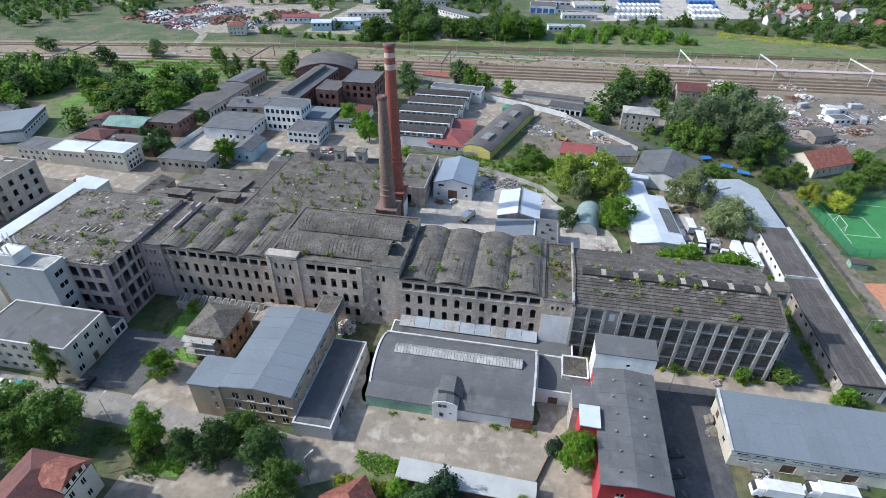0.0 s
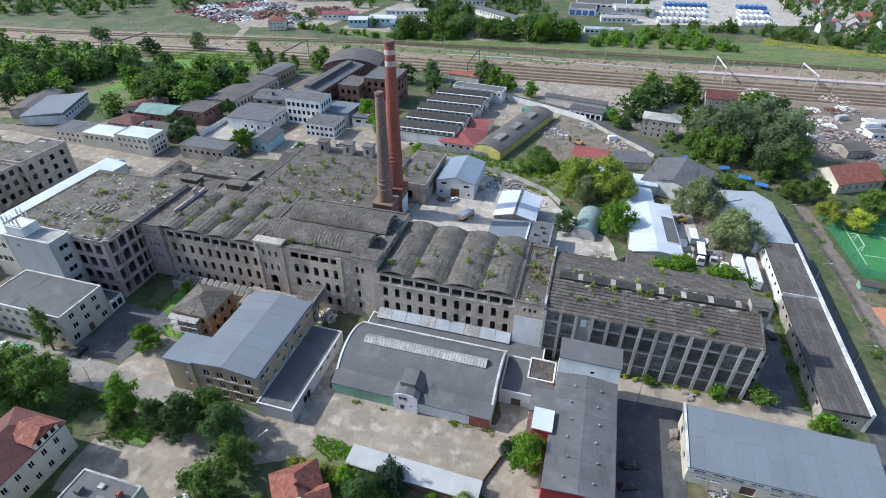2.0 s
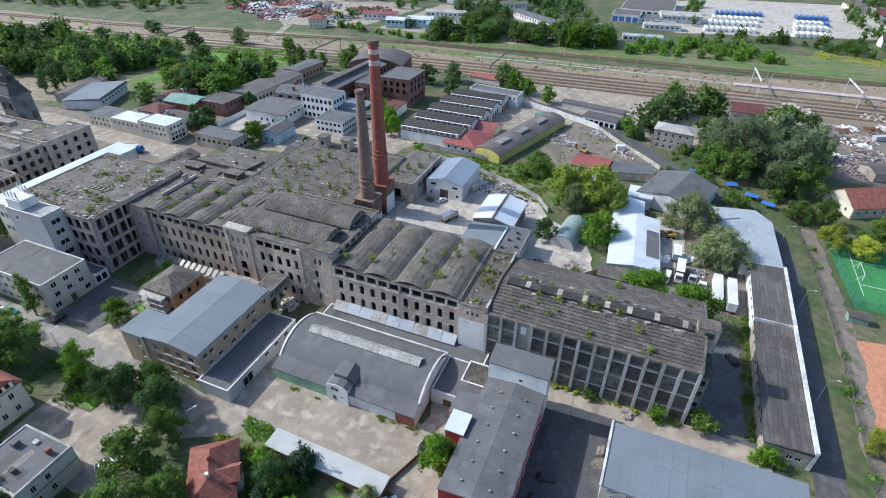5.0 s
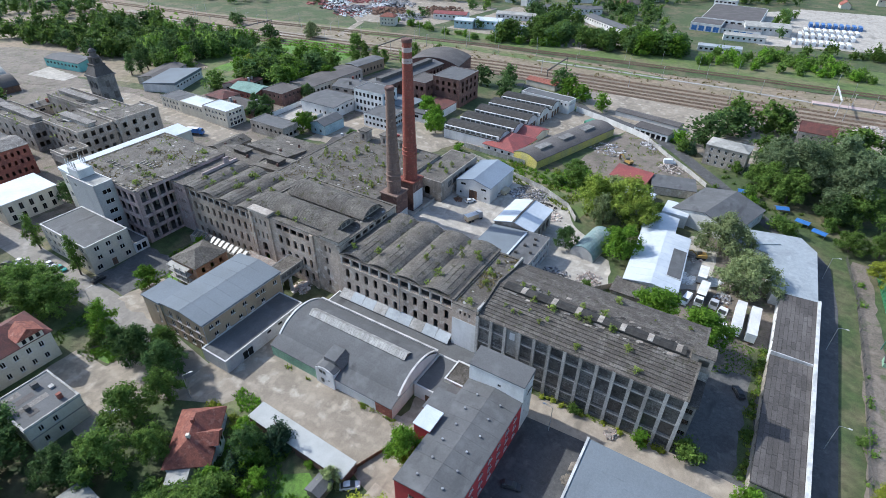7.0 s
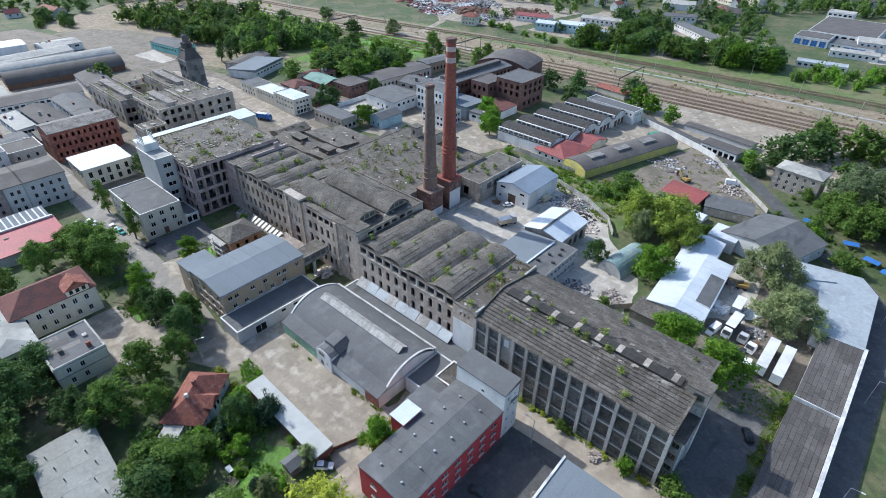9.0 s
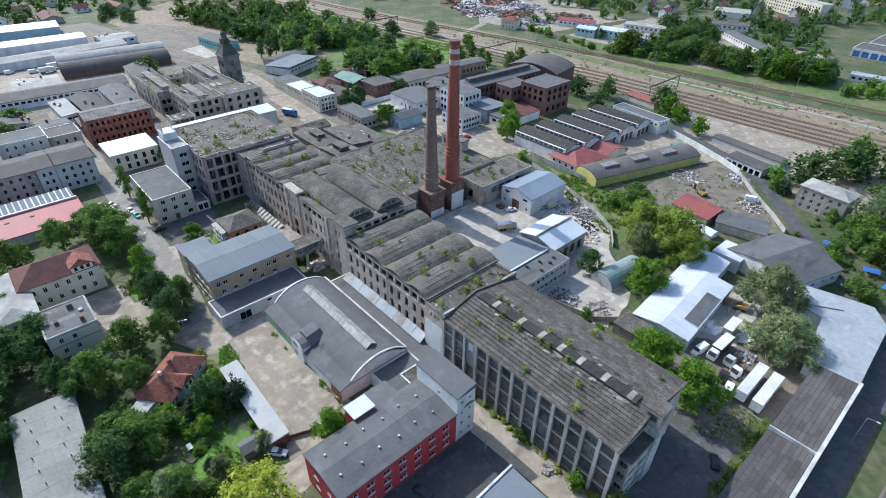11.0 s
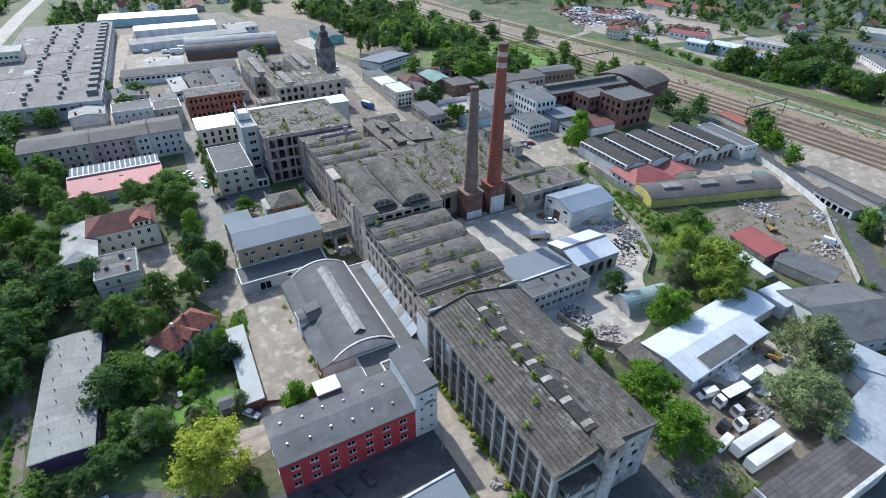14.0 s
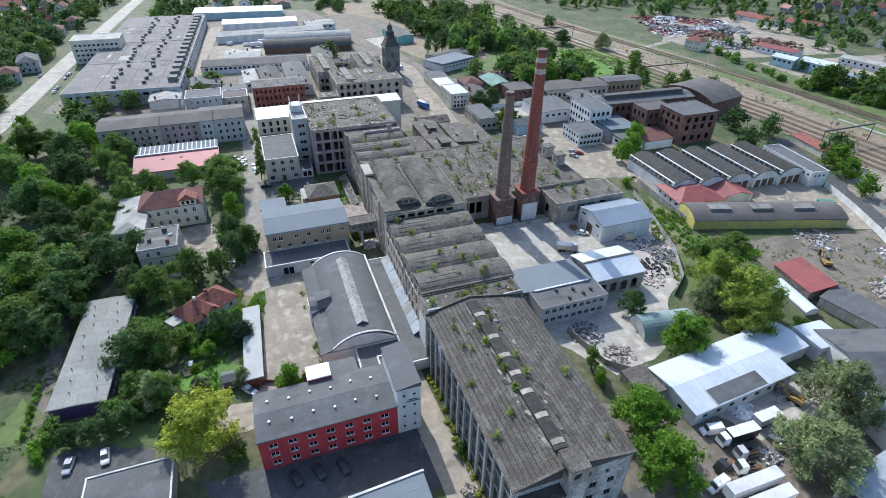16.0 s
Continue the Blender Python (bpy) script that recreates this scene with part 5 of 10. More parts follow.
for k in range(40):
    x = -14.95 + 0.775 * k
    for s in (0, 1):
        y0, y1 = (0.15, 1.68) if s == 0 else (3.25, 1.72)
        part("glazing_bar", prism(bmesh.new(), [(x, y0, 8.52), (x, y0, 8.62), (x, y1, 9.62), (x, y1, 9.52)], (0.69, 0, 0)), M["concrete" if k % 7 else "felt_pale"], sk)
porch = part("dormer", boxes((-3.4, 2.4, -10.6, -6.0, 0, 5.2)), M["white_wall"], H, "white gabled entrance bay")
part("dormer_gable", prism(bmesh.new(), [(-3.4, -10.6, 5.2), (2.4, -10.6, 5.2), (1.3, -10.6, 5.85), (-0.5, -10.6, 6.15), (-2.3, -10.6, 5.85)], (0, 0.35, 0)), M["white_wall"], porch)
part("dormer_roof", prism(bmesh.new(), [(-3.6, -10.4, 5.22), (2.6, -10.4, 5.22), (1.4, -10.4, 5.95), (-0.5, -10.4, 6.28), (-2.4, -10.4, 5.95)], (0, 4.6, 0)), M["felt"], porch)
part("dormer_house", prism(bmesh.new(), [(-2.4, -8.2, 5.4), (-2.4, -4.2, 5.4), (-2.4, -4.2, 8.0), (-2.4, -8.2, 7.2)], (3.6, 0, 0)), M["felt"], porch, "felt-covered roof house")
part("dormer_slope", prism(bmesh.new(), [(1.22, -8.3, 7.1), (1.22, -4.1, 7.9), (3.2, -4.1, 6.2), (3.2, -8.3, 5.4)], (0, 0, 0.15)), M["felt_brown"], porch)
for x, z, w, h in ((-1.6, 4.2, 0.8, 0.9), (-0.5, 4.2, 0.8, 0.9), (-1.3, 1.0, 0.9, 1.3), (0.8, 2.2, 0.4, 0.4)):
    part("window", boxes((x - w / 2, x + w / 2, -10.66, -10.605, z, z + h)), M["glass_old"], porch)
block("annex", "low flat-roofed strip between hall and factory", "annex", -32, 16, 99.2, 105.9, 3.4, "white_wall", "felt", coping=None)
block("annex", "low white flat-roofed annex beside the hall", "annex", 7.2, 15.5, 87.5, 99.1, 4.4, "white_wall", "felt", sides={"s": [("door", 1, 2.2, 2.3, 0.05, 1, 1)]})
block("annex", "small walled terrace with a mossy floor", "annex", 13.0, 19.3, 92, 98.9, 5.4, "cream_wall", "felt_old")

_w = lambda n, z, ww=1.5, hh=1.6, m0=1.0, m1=1.0, st="white": (st, n, ww, hh, z, m0, m1)
OC = block("office_building", "ochre plastered three-storey building with a blue-grey felt roof", "building", -62.4, -45.6, 70, 96.6, 10.4, "ochre_wall", "felt_blue", "gable_y", 1.0,
           sides={"s": [_w(4, 7.0, 1.7, 2.0, 1.4, 0.8), _w(4, 3.8, 1.7, 2.0, 1.4, 0.8), _w(4, 0.9, 1.7, 1.8, 1.4, 0.8)], "e": [_w([2, 4, 9, 13, 17.5, 19.5, 24], 7.6, 1.3, 1.3), _w([3, 6.5, 11, 15, 19], 4.6, 1.3, 1.3)]})
for _s in (-1, 1):
    roof_sheets(OC, (_s * 8.6, -13.5, 10.65), (_s * 8.6, 13.5, 10.65), (0, 13.5, 11.66), (0, -13.5, 11.66), 7, 1, "felt_blue", seed=3 + _s)
for _x, _y in ((8.48, -13.2), (8.48, 0.0), (8.48, 13.2), (-8.3, -13.36)):
    part("drainpipe", tube(bmesh.new(), (_x, _y, 0.1), (_x, _y, 10.3), 0.09, 0.09, 6), M["metal_grey"], OC)
part("gutter", boxes((8.7, 8.9, -13.5, 13.5, 10.22, 10.4)), M["metal_grey"], OC)
for _z in (3.45, 6.6):
    part("string_course", boxes((-8.45, 8.45, -13.42, -13.305, _z, _z + 0.18)), M["beige_wall"], OC)
block("office_building", "ochre plastered front wing with a blue-grey felt roof", "building", -69.8, -62.42, 69.6, 78, 10.2, "ochre_wall", "felt_blue", "mono_e", 0.3, coping=None, over=0.25, sides={"s": [_w([5.6], 7.0, 0.7, 2.4), _w([5.6], 3.2, 0.7, 2.4)]})
block("annex", "low extension with dark felt roof and white side wall", "annex", -45.58, -36.6, 68.2, 95.2, 4.2, "grey_wall", "felt", sides={"e": [("white", [6.5], 3.4, 2.8, 0.05, 0, 0), ("dark", [14, 18, 22], 1.4, 0.9, 2.6, 0, 0)]})
br = block("footbridge", "covered corridor bridge between two buildings", "bridge", -52, -46.4, 96.7, 106.5, 3.0, "concrete_dark", "felt_old", z0=5.6, sides={"e": [("grid", 4, 1.6, 1.4, 1.0, 0.5, 0.5)]}, coping=None)
part("pier", boxes((-2.4, -1.8, -1, 0, -5.6, 0)), M["concrete"], br)
part("pier", boxes((1.8, 2.4, -1, 0, -5.6, 0)), M["concrete"], br)
OB = block("brick_house", "abandoned old brick house with collapsing balconies", "house", -81.5, -70.5, 86.5, 97.8, 8.0, "old_brick", "ruin_roof", "hip", 2.4, sides={"s": [("open", 3, 1.1, 1.7, 5.2, 0.5, 0.5), ("open", 3, 1.1, 1.7, 1.6, 0.5, 0.5)], "e": [("open", 3, 1.1, 1.7, 5.2, 0.5, 0.5), ("open", 3, 1.1, 1.7, 1.6, 0.5, 0.5)]})
for z in (2.4, 4.6, 6.6):
    part("balcony", prism(bmesh.new(), [(-6.2, -7.6, z - 0.25), (2.8, -7.6, z - 0.1), (2.8, -5.7, z + 0.2), (-6.2, -5.7, z)], (0, 0, 0.16)), M["felt_pale"], OB)
for x in (-6, -3, 0, 2.6):
    part("post", boxes((x - 0.08, x + 0.08, -7.35, -7.2, 0, 7.2)), M["wood_grey"], OB)
block("ruined_annex", "roofless low brick shell with debris", "ruin", -70.4, -53, 98.2, 106.4, 3.2, "plaster_grey", "rubble", coping=None, sides={"s": [("open", 3, 1.4, 1.6, 0.9, 1, 1)]})
BG = block("office_building", "beige three-storey office with a white-edged flat roof", "building", -130.4, -104.6, 73.6, 87.4, 10.2, "beige_wall", "felt", sides={"e": [_w(3, 7.4), _w(3, 4.2), _w([1.8, 11.3], 1.0, 1.7, 1.7), ("door", [6.5], 1.6, 2.6, 0.05, 0, 0)], "s": [_w(8, 7.4), _w(8, 4.2), _w(8, 1.0)]})
block("glazed_link", "low white link building with shop windows", "annex", -116, -104.8, 87.5, 92.5, 3.6, "white_wall", "felt", sides={"e": [("dark", 2, 1.5, 2.2, 0.6, 0.2, 0.2)]})

# red building and its white stair tower
RB = block("red_building", "long bright red three-storey building with grey felt roof", "building", 19.8, 33, 62.4, 92, 9.2, "red_wall", "felt", "gable_y", 0.8, over=0.2,
           sides={"e": [_w(7, 6.6, 1.8, 1.25, 0.6, 0.6), _w(7, 3.9, 1.8, 1.25, 0.6, 0.6), _w(7, 1.2, 1.8, 1.25, 0.6, 0.6)], "s": [_w([4], 5.8, 1.7, 1.3), _w([9], 5.8, 1.7, 1.3), _w([4, 9], 2.4, 1.7, 1.3)], "w": [_w(6, 6.6, 1.7, 1.3, 0.8, 9)]})
_vm = mesh_of("vent_pipe", tube(tube(bmesh.new(), (0, 0, 0), (0, 0, 0.55), 0.16), (0, 0, 0.55), (0, 0, 0.75), 0.26), M["metal_grey"])
for _s in (-1, 1):
    roof_sheets(RB, (_s * 6.7, -14.9, 9.43), (_s * 6.7, 14.9, 9.43), (0, 14.9, 10.26), (0, -14.9, 10.26), 8, 1, "felt", seed=5 + _s)
for k in range(6):
    for x in (-3.1, 2.6):
        shared("vent_pipe", _vm, RB, (x + 0.5 * (k % 2), -12 + 4.6 * k, 9.62))
block("stair_tower", "white stair tower with small windows and a sloping felt roof", "tower", 19.6, 33.1, 92.02, 97.4, 14.2, "white_wall", "felt", "mono_n", 0.9, over=0.15, coping=None, sides={"e": [("dark", [1.2, 3.6], 0.6, 0.8, z, 0, 0) for z in (1.6, 4.9, 8.2, 11.6)], "s": [("dark", [7.6], 0.8, 0.8, 11.0, 0, 0)]})
part("sign_bar", boxes((6.74, 6.78, 16.9, 20.0, 9.8, 10.15)), M["frame_dark"], RB, "dark bar of faded wall writing")
part("sign_bar", boxes((6.74, 6.78, 17.4, 19.4, 10.35, 10.7)), M["frame_dark"], RB, "dark bar of faded wall writing")
block("annex", "low felt-roofed annex of the red building", "annex", 15.2, 19.75, 86.2, 91.6, 4.6, "plaster_grey", "felt", "mono_w", 0.2, coping=None, over=0.1)
block("annex", "plastered side wing of the red building with a felt roof", "annex", 14.9, 19.78, 79.8, 86.1, 8.9, "plaster_grey", "felt", "mono_e", 0.3, coping=None, over=0.12, sides={"w": [_w(2, 5.4, 1.4, 1.3), _w(2, 2.2, 1.4, 1.3)]})
block("white_hut", "small hut with a bright white sheet roof", "hut", 16.2, 20.1, 74.5, 79.6, 10.2, "red_wall", "white_roof", "mono_n", 0.12, coping=None, over=0.2)

# sheds on the south and east
BS = block("storage_shed", "broad storage shed with a blue-grey felt roof", "shed", 48.4, 85.5, 78.2, 92.8, 4.9, "cream_wall", "felt_blue", "mono_n", 1.7, over=0.25, coping=None, sides={"s": [("white", 10, 2.4, 0.6, 3.7, 0.6, 0.6), ("white", [3, 6, 17, 20], 2.2, 0.5, 1.9, 0, 0), ("door", [12, 24], 2.8, 2.6, 0.05, 0, 0)], "w": [("dark", [9.5], 1.4, 1.3, 1.6, 0, 0), ("door", [3.2], 1.5, 2.2, 1.6, 0, 0)]})
part("gable_coping", prism(bmesh.new(), [(-19.0, -7.7, 4.95), (-19.0, -7.7, 5.4), (-19.0, 7.7, 7.15), (-19.0, 7.7, 6.7)], (0.5, 0, 0)), M["coping"], BS)
roof_sheets(BS, (-18.5, -7.5, 5.16), (18.7, -7.5, 5.16), (18.7, 7.5, 6.83), (-18.5, 7.5, 6.83), 12, 2, "felt_blue", seed=9)
for _x in (-14, -3.2, 6.0, 15.5):
    part("loading_ramp", boxes((_x, _x + 2.6, -8.6, -7.35, 0, 0.8)), M["concrete_dark"], BS)
for _k in range(5):
    part("timber_stair", boxes((-20.6 + 0.3 * _k, -20.3 + 0.3 * _k, 2.6, 5.0, 0, 0.35 + 0.3 * _k)), M["wood_grey"], BS)
part("wall_conduit", boxes((-18.5, 18.5, -7.38, -7.31, 3.3, 3.42)), M["metal_grey"], BS)
SD = block("long_shed", "long narrow shed with striped dark felt roof", "shed", 79.2, 88.4, 102.4, 143.8, 4.6, "plaster_grey", "bitumen", "mono_e", 0.5, over=0.2, coping=None, sides={"s": [("white", [5.5, 7.2], 1.2, 1.2, 1.6, 0, 0)], "w": [("dark", 10, 1.4, 1.2, 2.6, 1, 1)]})
SD2 = block("long_shed", "long narrow shed with striped dark felt roof", "shed", 79.4, 88.4, 144.2, 172.6, 4.9, "white_wall", "bitumen", "mono_e", 0.5, over=0.2, coping=None, sides={"w": [("dark", 6, 1.4, 1.2, 2.6, 1, 1)]})
for ob, ly in ((SD, 41.4), (SD2, 28.4)):
    _z = 4.87 if ob is SD else 5.17
    roof_sheets(ob, (-4.7, -ly / 2, _z), (4.6, -ly / 2, _z + 0.48), (4.6, ly / 2, _z + 0.48), (-4.7, ly / 2, _z), 9, 9 if ob is SD else 7, "felt_brown", seed=int(ly), gap=0.09)
part("wall_coping", boxes((4.7, 5.5, -20.8, 50, 0, 6.1)), M["coping"], SD, "whitewashed street wall")
part("fire_wall", boxes((-4.8, 4.7, 20.75, 21.05, 4.4, 6.0)), M["coping"], SD)
_cs = thing("curved_shed", "pale grey curved end of the long shed", "shed", 80, 188)
_q = bmesh.new()
prism(_q, [(-3.2, -15.2, 4.9), (8.8, -15.2, 4.9), (7.6, 14, 4.9), (2.6, 21.2, 4.9), (-5.5, 19.5, 4.9), (-20, 16, 4.9), (-19, 8, 4.9), (-6, 5, 4.9)], (0, 0, 0.35))
part("roof", _q, M["pale_metal"], _cs)
_q = bmesh.new()
prism(_q, [(-2.8, -15, 0), (8.5, -15, 0), (7.3, 13.8, 0), (2.4, 20.8, 0), (-5.3, 19.1, 0), (-19.6, 15.6, 0), (-18.7, 8.3, 0), (-5.7, 5.3, 0)], (0, 0, 4.88))
part("wall", _q, M["white_wall"], _cs)
block("garden_shed", "long low shed with a bright white roof", "shed", -20, 8.2, 60.2, 64.6, 2.7, "dark_brick", "roof_light", "mono_n", 0.25, over=0.15, coping=None, rz=-1.5)
_vd = mesh_of("vent_pipe", tube(bmesh.new(), (0, 0, 0), (0, 0, 0.8), 0.11), M["frame_dark"])
LS = block("school_pavilion", "long low pavilion with pale roof sheets and purple trim", "pavilion", -35.5, 4.6, 18.2, 30.2, 3.8, "paint_purple", "felt_worn", "gable_x", 0.25, over=0.3, rz=-3, sides={"n": [("white", 14, 1.8, 1.6, 1.2, 1, 1)], "s": [("white", 14, 1.8, 1.6, 1.2, 1, 1)]})
for _s in (-1, 1):
    roof_sheets(LS, (-20.2, _s * 6.2, 4.06), (20.2, _s * 6.2, 4.06), (20.2, 0, 4.31), (-20.2, 0, 4.31), 8, 2, "felt_worn", seed=21 + _s)
for k in range(9):
    for y in (-3.6, 2.2):
        shared("vent_pipe", _vd, LS, (-16.5 + 4.1 * k, y + 0.7 * (k % 3), 4.15))
HS = block("small_house", "small cottage with a red tiled hipped roof", "house", -32.5, -18.0, 46, 55.0, 3.4, "white_wall", "roof_tile", "hip", 3.6, over=0.5, rz=-52, sides={"s": [("white", 4, 1.1, 1.3, 1.2, 0.5, 0.5)], "e": [("white", 2, 1.1, 1.3, 1.2, 0.5, 0.5)], "n": [("white", 4, 1.1, 1.3, 1.2, 0.5, 0.5)]})
block("cottage_annex", "small whitewashed lean-to beside the cottage", "annex", -23.5, -19, 41, 45, 2.6, "white_wall", "felt_pale", "mono_n", 0.3, coping=None, rz=-52)
block("garden_shed", "small grey garden shed with a felt roof", "shed", 3.2, 6.6, 54.6, 58.6, 2.2, "wood_grey", "felt", "gable_y", 0.7, coping=None)
_gt = thing("garden_table", "white garden table on the lawn", "table", -4.6, 46.6, 0.05)
part("tabletop", boxes((-0.9, 0.9, -0.55, 0.55, 0.7, 0.76)), M["frame_white"], _gt)
for _x in (-0.75, 0.75):
    for _y in (-0.45, 0.45):
        part("leg", boxes((_x - 0.04, _x + 0.04, _y - 0.04, _y + 0.04, 0, 0.7)), M["frame_white"], _gt)
_gp = thing("raised_bed", "timber edged vegetable bed", "bed", -2, 45.6, 0.05, 20)
for _b in ((-1.4, 1.4, -0.75, -0.65), (-1.4, 1.4, 0.65, 0.75), (-1.4, -1.3, -0.65, 0.65), (1.3, 1.4, -0.65, 0.65)):
    part("board", boxes((*_b, 0, 0.35)), M["wood_grey"], _gp)
part("soil", boxes((-1.3, 1.3, -0.65, 0.65, 0, 0.25)), M["bark"], _gp)
part("chimney_stub", boxes((-1.4, -0.7, -0.3, 0.4, 6.2, 8.0)), M["red_brick"], HS)
part("chimney_stub", boxes((2.4, 3.1, -0.3, 0.4, 6.2, 7.8)), M["cream_wall"], HS)
_dg = part("dormer", boxes((-0.2, 3.2, 2.0, 5.6, 0, 4.6)), M["white_wall"], HS)
part("dormer_roof", prism(bmesh.new(), [(-0.7, 5.9, 4.4), (3.7, 5.9, 4.4), (1.5, 5.9, 6.4)], (0, -5.0, 0)), M["roof_tile"], _dg)
for x in (0.7, 2.2):
    part("window", boxes((x - 0.4, x + 0.4, 5.605, 5.66, 2.6, 3.8)), M["glass"], _dg)

# manor house group
MH = block("manor_house", "pale plastered manor house with a dark red mansard roof", "house", -92, -79, 29, 49.5, 8.4, "cream_wall", "roof_tile_dark", "hip", 3.6, over=0.5, sides={"e": [_w(6, 5.2, 1.1, 1.7), _w(6, 1.4, 1.1, 1.7)], "n": [_w(3, 5.2, 1.1, 1.7), _w(3, 1.4, 1.1, 1.7)]})
_dg = part("dormer", boxes((3.2, 6.9, 3.2, 8.8, 8.3, 10.4)), M["cream_wall"], MH)
part("dormer_roof", prism(bmesh.new(), [(7.3, 2.8, 10.3), (7.3, 9.2, 10.3), (7.3, 6.0, 12.6)], (-5.5, 0, 0)), M["roof_tile"], _dg)
for y in (4.4, 6.0, 7.6):
    part("window", boxes((6.905, 6.96, y - 0.45, y + 0.45, 8.8, 10.0)), M["glass"], _dg)
block("manor_wing", "pale plastered wing with a light metal roof", "house", -93, -67, 21.5, 31.5, 7.4, "cream_wall", "felt_pale", "hip", 1.6, sides={"e": [_w(4, 4.4, 1.0, 1.6), _w(4, 1.2, 1.0, 1.6)], "s": [_w(6, 4.4, 1.0, 1.6), _w(6, 1.2, 1.0, 1.6)]})
MW = block("manor_wing", "pale plastered flat-roofed annexe with string courses", "house", -66.9, -53.4, 30.6, 42.4, 7.6, "cream_wall", "felt", coping="concrete", sides={"e": [_w(2, 4.6, 1.0, 1.6, 1, 4), _w(2, 1.2, 1.0, 1.6, 1, 4)], "n": [_w(5, 4.6, 1.0, 1.6), _w(5, 1.2, 1.0, 1.6)]})
on_roof(MW, "chimney_stub", "frame_dark", (-4.2, -3.0, 1.0, 2.4, 7.4, 8.8))
on_roof(MW, "chimney_stub", "frame_dark", (1.0, 2.2, -3.0, -2.0, 7.4, 8.4))
on_roof(MW, "chimney_stub", "red_brick", (3.8, 4.6, 2.6, 3.6, 7.4, 8.9))
on_roof(MW, "roof_hatch", "concrete", (-1.2, 0.0, 3.2, 4.2, 7.5, 7.95))
for _z in (3.9, 7.0):
    part("string_course", boxes((6.76, 6.9, -5.9, 5.9, _z, _z + 0.22), (-6.75, 6.9, 5.91, 6.05, _z, _z + 0.22), (-6.75, 6.9, -6.05, -5.91, _z, _z + 0.22)), M["concrete"], MW)
for _k in range(4):
    part("felt_patch", boxes((-5.6 + 2.7 * _k, -3.9 + 2.7 * _k, -4.6 + 1.3 * (_k % 2), -1.2 + 1.7 * (_k % 3), 7.47, 7.5 + 0.006 * _k)), M["felt_brown" if _k % 2 else "felt_slabs"], MW)
PK = block("pink_roofed_hall", "long low hall with a pink metal roof", "hall", -133.5, -121.5, 21.5, 55, 3.8, "grey_wall", "pink_roof", "mono_w", 2.4, coping=None)
on_roof(PK, "ridge_coping", "coping", (-6.5, -5.7, -16.8, 16.8, 6.2, 6.9))
for y in (-5.6, 1.8):
    part("roof_hatch", boxes((-3.2, -1.8, y - 0.7, y + 0.7, 5.2, 5.75)), M["frame_dark"], PK)
LT = block("lean_to", "ribbed glazed lean-to roof behind the pink hall", "shed", -145, -134.2, 22, 54.5, 5.0, "grey_wall", "felt_blue", "mono_w", 0.6, coping=None)
for k in range(17):
    part("rib", prism(bmesh.new(), [(-4.9, -15.6 + 1.92 * k, 5.9), (4.6, -15.6 + 1.92 * k, 5.32), (4.6, -15.1 + 1.92 * k, 5.32), (-4.9, -15.1 + 1.92 * k, 5.9)], (0, 0, 0.28)), M["white_wall"], LT)
for k, (y0, y1, lab) in enumerate(((4.5, 30.5, "plaster_grey"), (30.6, 47.5, "plaster_pink"), (47.6, 53.8, "grey_wall"), (53.9, 67.5, "grey_wall"))):
    block("tenement", "grey three-storey works tenement with rows of small windows", "building", -175, -157 + (1.5 if k > 1 else 0), y0, y1, 10.6 + (0.6 if k > 1 else 0), lab, "felt_brown", "gable_y", 1.4, group="row of works tenements",
          sides={"e": [("dark", max(2, int((y1 - y0) / 3.2)), 1.0, 1.5, z, 0.6, 0.6) for z in (7.8, 4.6, 1.4)], "n": [("dark", 4, 1.0, 1.5, z, 1, 1) for z in (7.8, 4.6)]})
block("warehouse", "cream building with a bright white roof", "warehouse", -174, -158.4, 73.6, 92.4, 8.0, "cream_wall", "white_roof", "mono_w", 0.5, coping=None, sides={"e": [("dark", 5, 1.3, 2.4, 4.2, 0.5, 0.5), ("dark", 5, 1.3, 2.2, 0.9, 0.5, 0.5)], "s": [("dark", 4, 1.3, 2.4, 4.2, 0.5, 0.5)]})
block("brick_mill", "red brick mill with two rows of windows and felt roof", "building", -208, -193, 74.0, 101.5, 13.0, "red_brick", "felt_slabs", "gable_y", 1.6, sides={"e": [("open", 11, 1.0, 1.7, z, 0.5, 0.5) for z in (9.8, 6.2, 2.4)], "s": [("open", 5, 1.0, 1.7, z, 0.5, 0.5) for z in (9.8, 6.2)]})
block("tenement", "pale gabled house with white roof edges", "building", -199, -186, 24, 37, 8.6, "grey_wall", "felt", "gable_y", 2.4, sides={"e": [_w(3, 5.4, 1, 1.6)]})
block("tenement", "grey ornate three-storey building", "building", -206, -192, 40, 58, 11.2, "grey_wall", "felt", sides={"e": [_w(5, 7.8, 1, 1.7), _w(5, 4.4, 1, 1.7), _w(5, 1.2, 1, 1.7)]})
block("tenement", "dark narrow building between yards", "building", -206, -193, 58.2, 71, 9.4, "plaster_grey", "felt_brown", sides={"e": [("dark", 3, 1, 1.6, 5.6, 1, 1)]})
for k, (x0, x1, y0, y1, h) in enumerate(((-197, -183.5, 134, 154.5, 14), (-214, -186, 118, 133.9, 13), (-190, -180, 107, 117.9, 8.5), (-255, -214.2, 112, 124, 12), (-250, -214.2, 138, 150, 12.5), (-214, -197.2, 134.1, 150, 13))):
    block("derelict_mill", "derelict grey mill block with empty windows", "building", x0, x1, y0, y1, h, "plaster_grey", "ruin_roof", coping=None, group="derelict western mill",
          sides={"e": [("open", 4, 1.8, 2.2, z, 0.6, 0.6) for z in (2, 6.2, 10.2)], "s": [("open", 6, 1.9, 2.4, z, 0.6, 0.6) for z in (2, 6.2, 10.2)]})
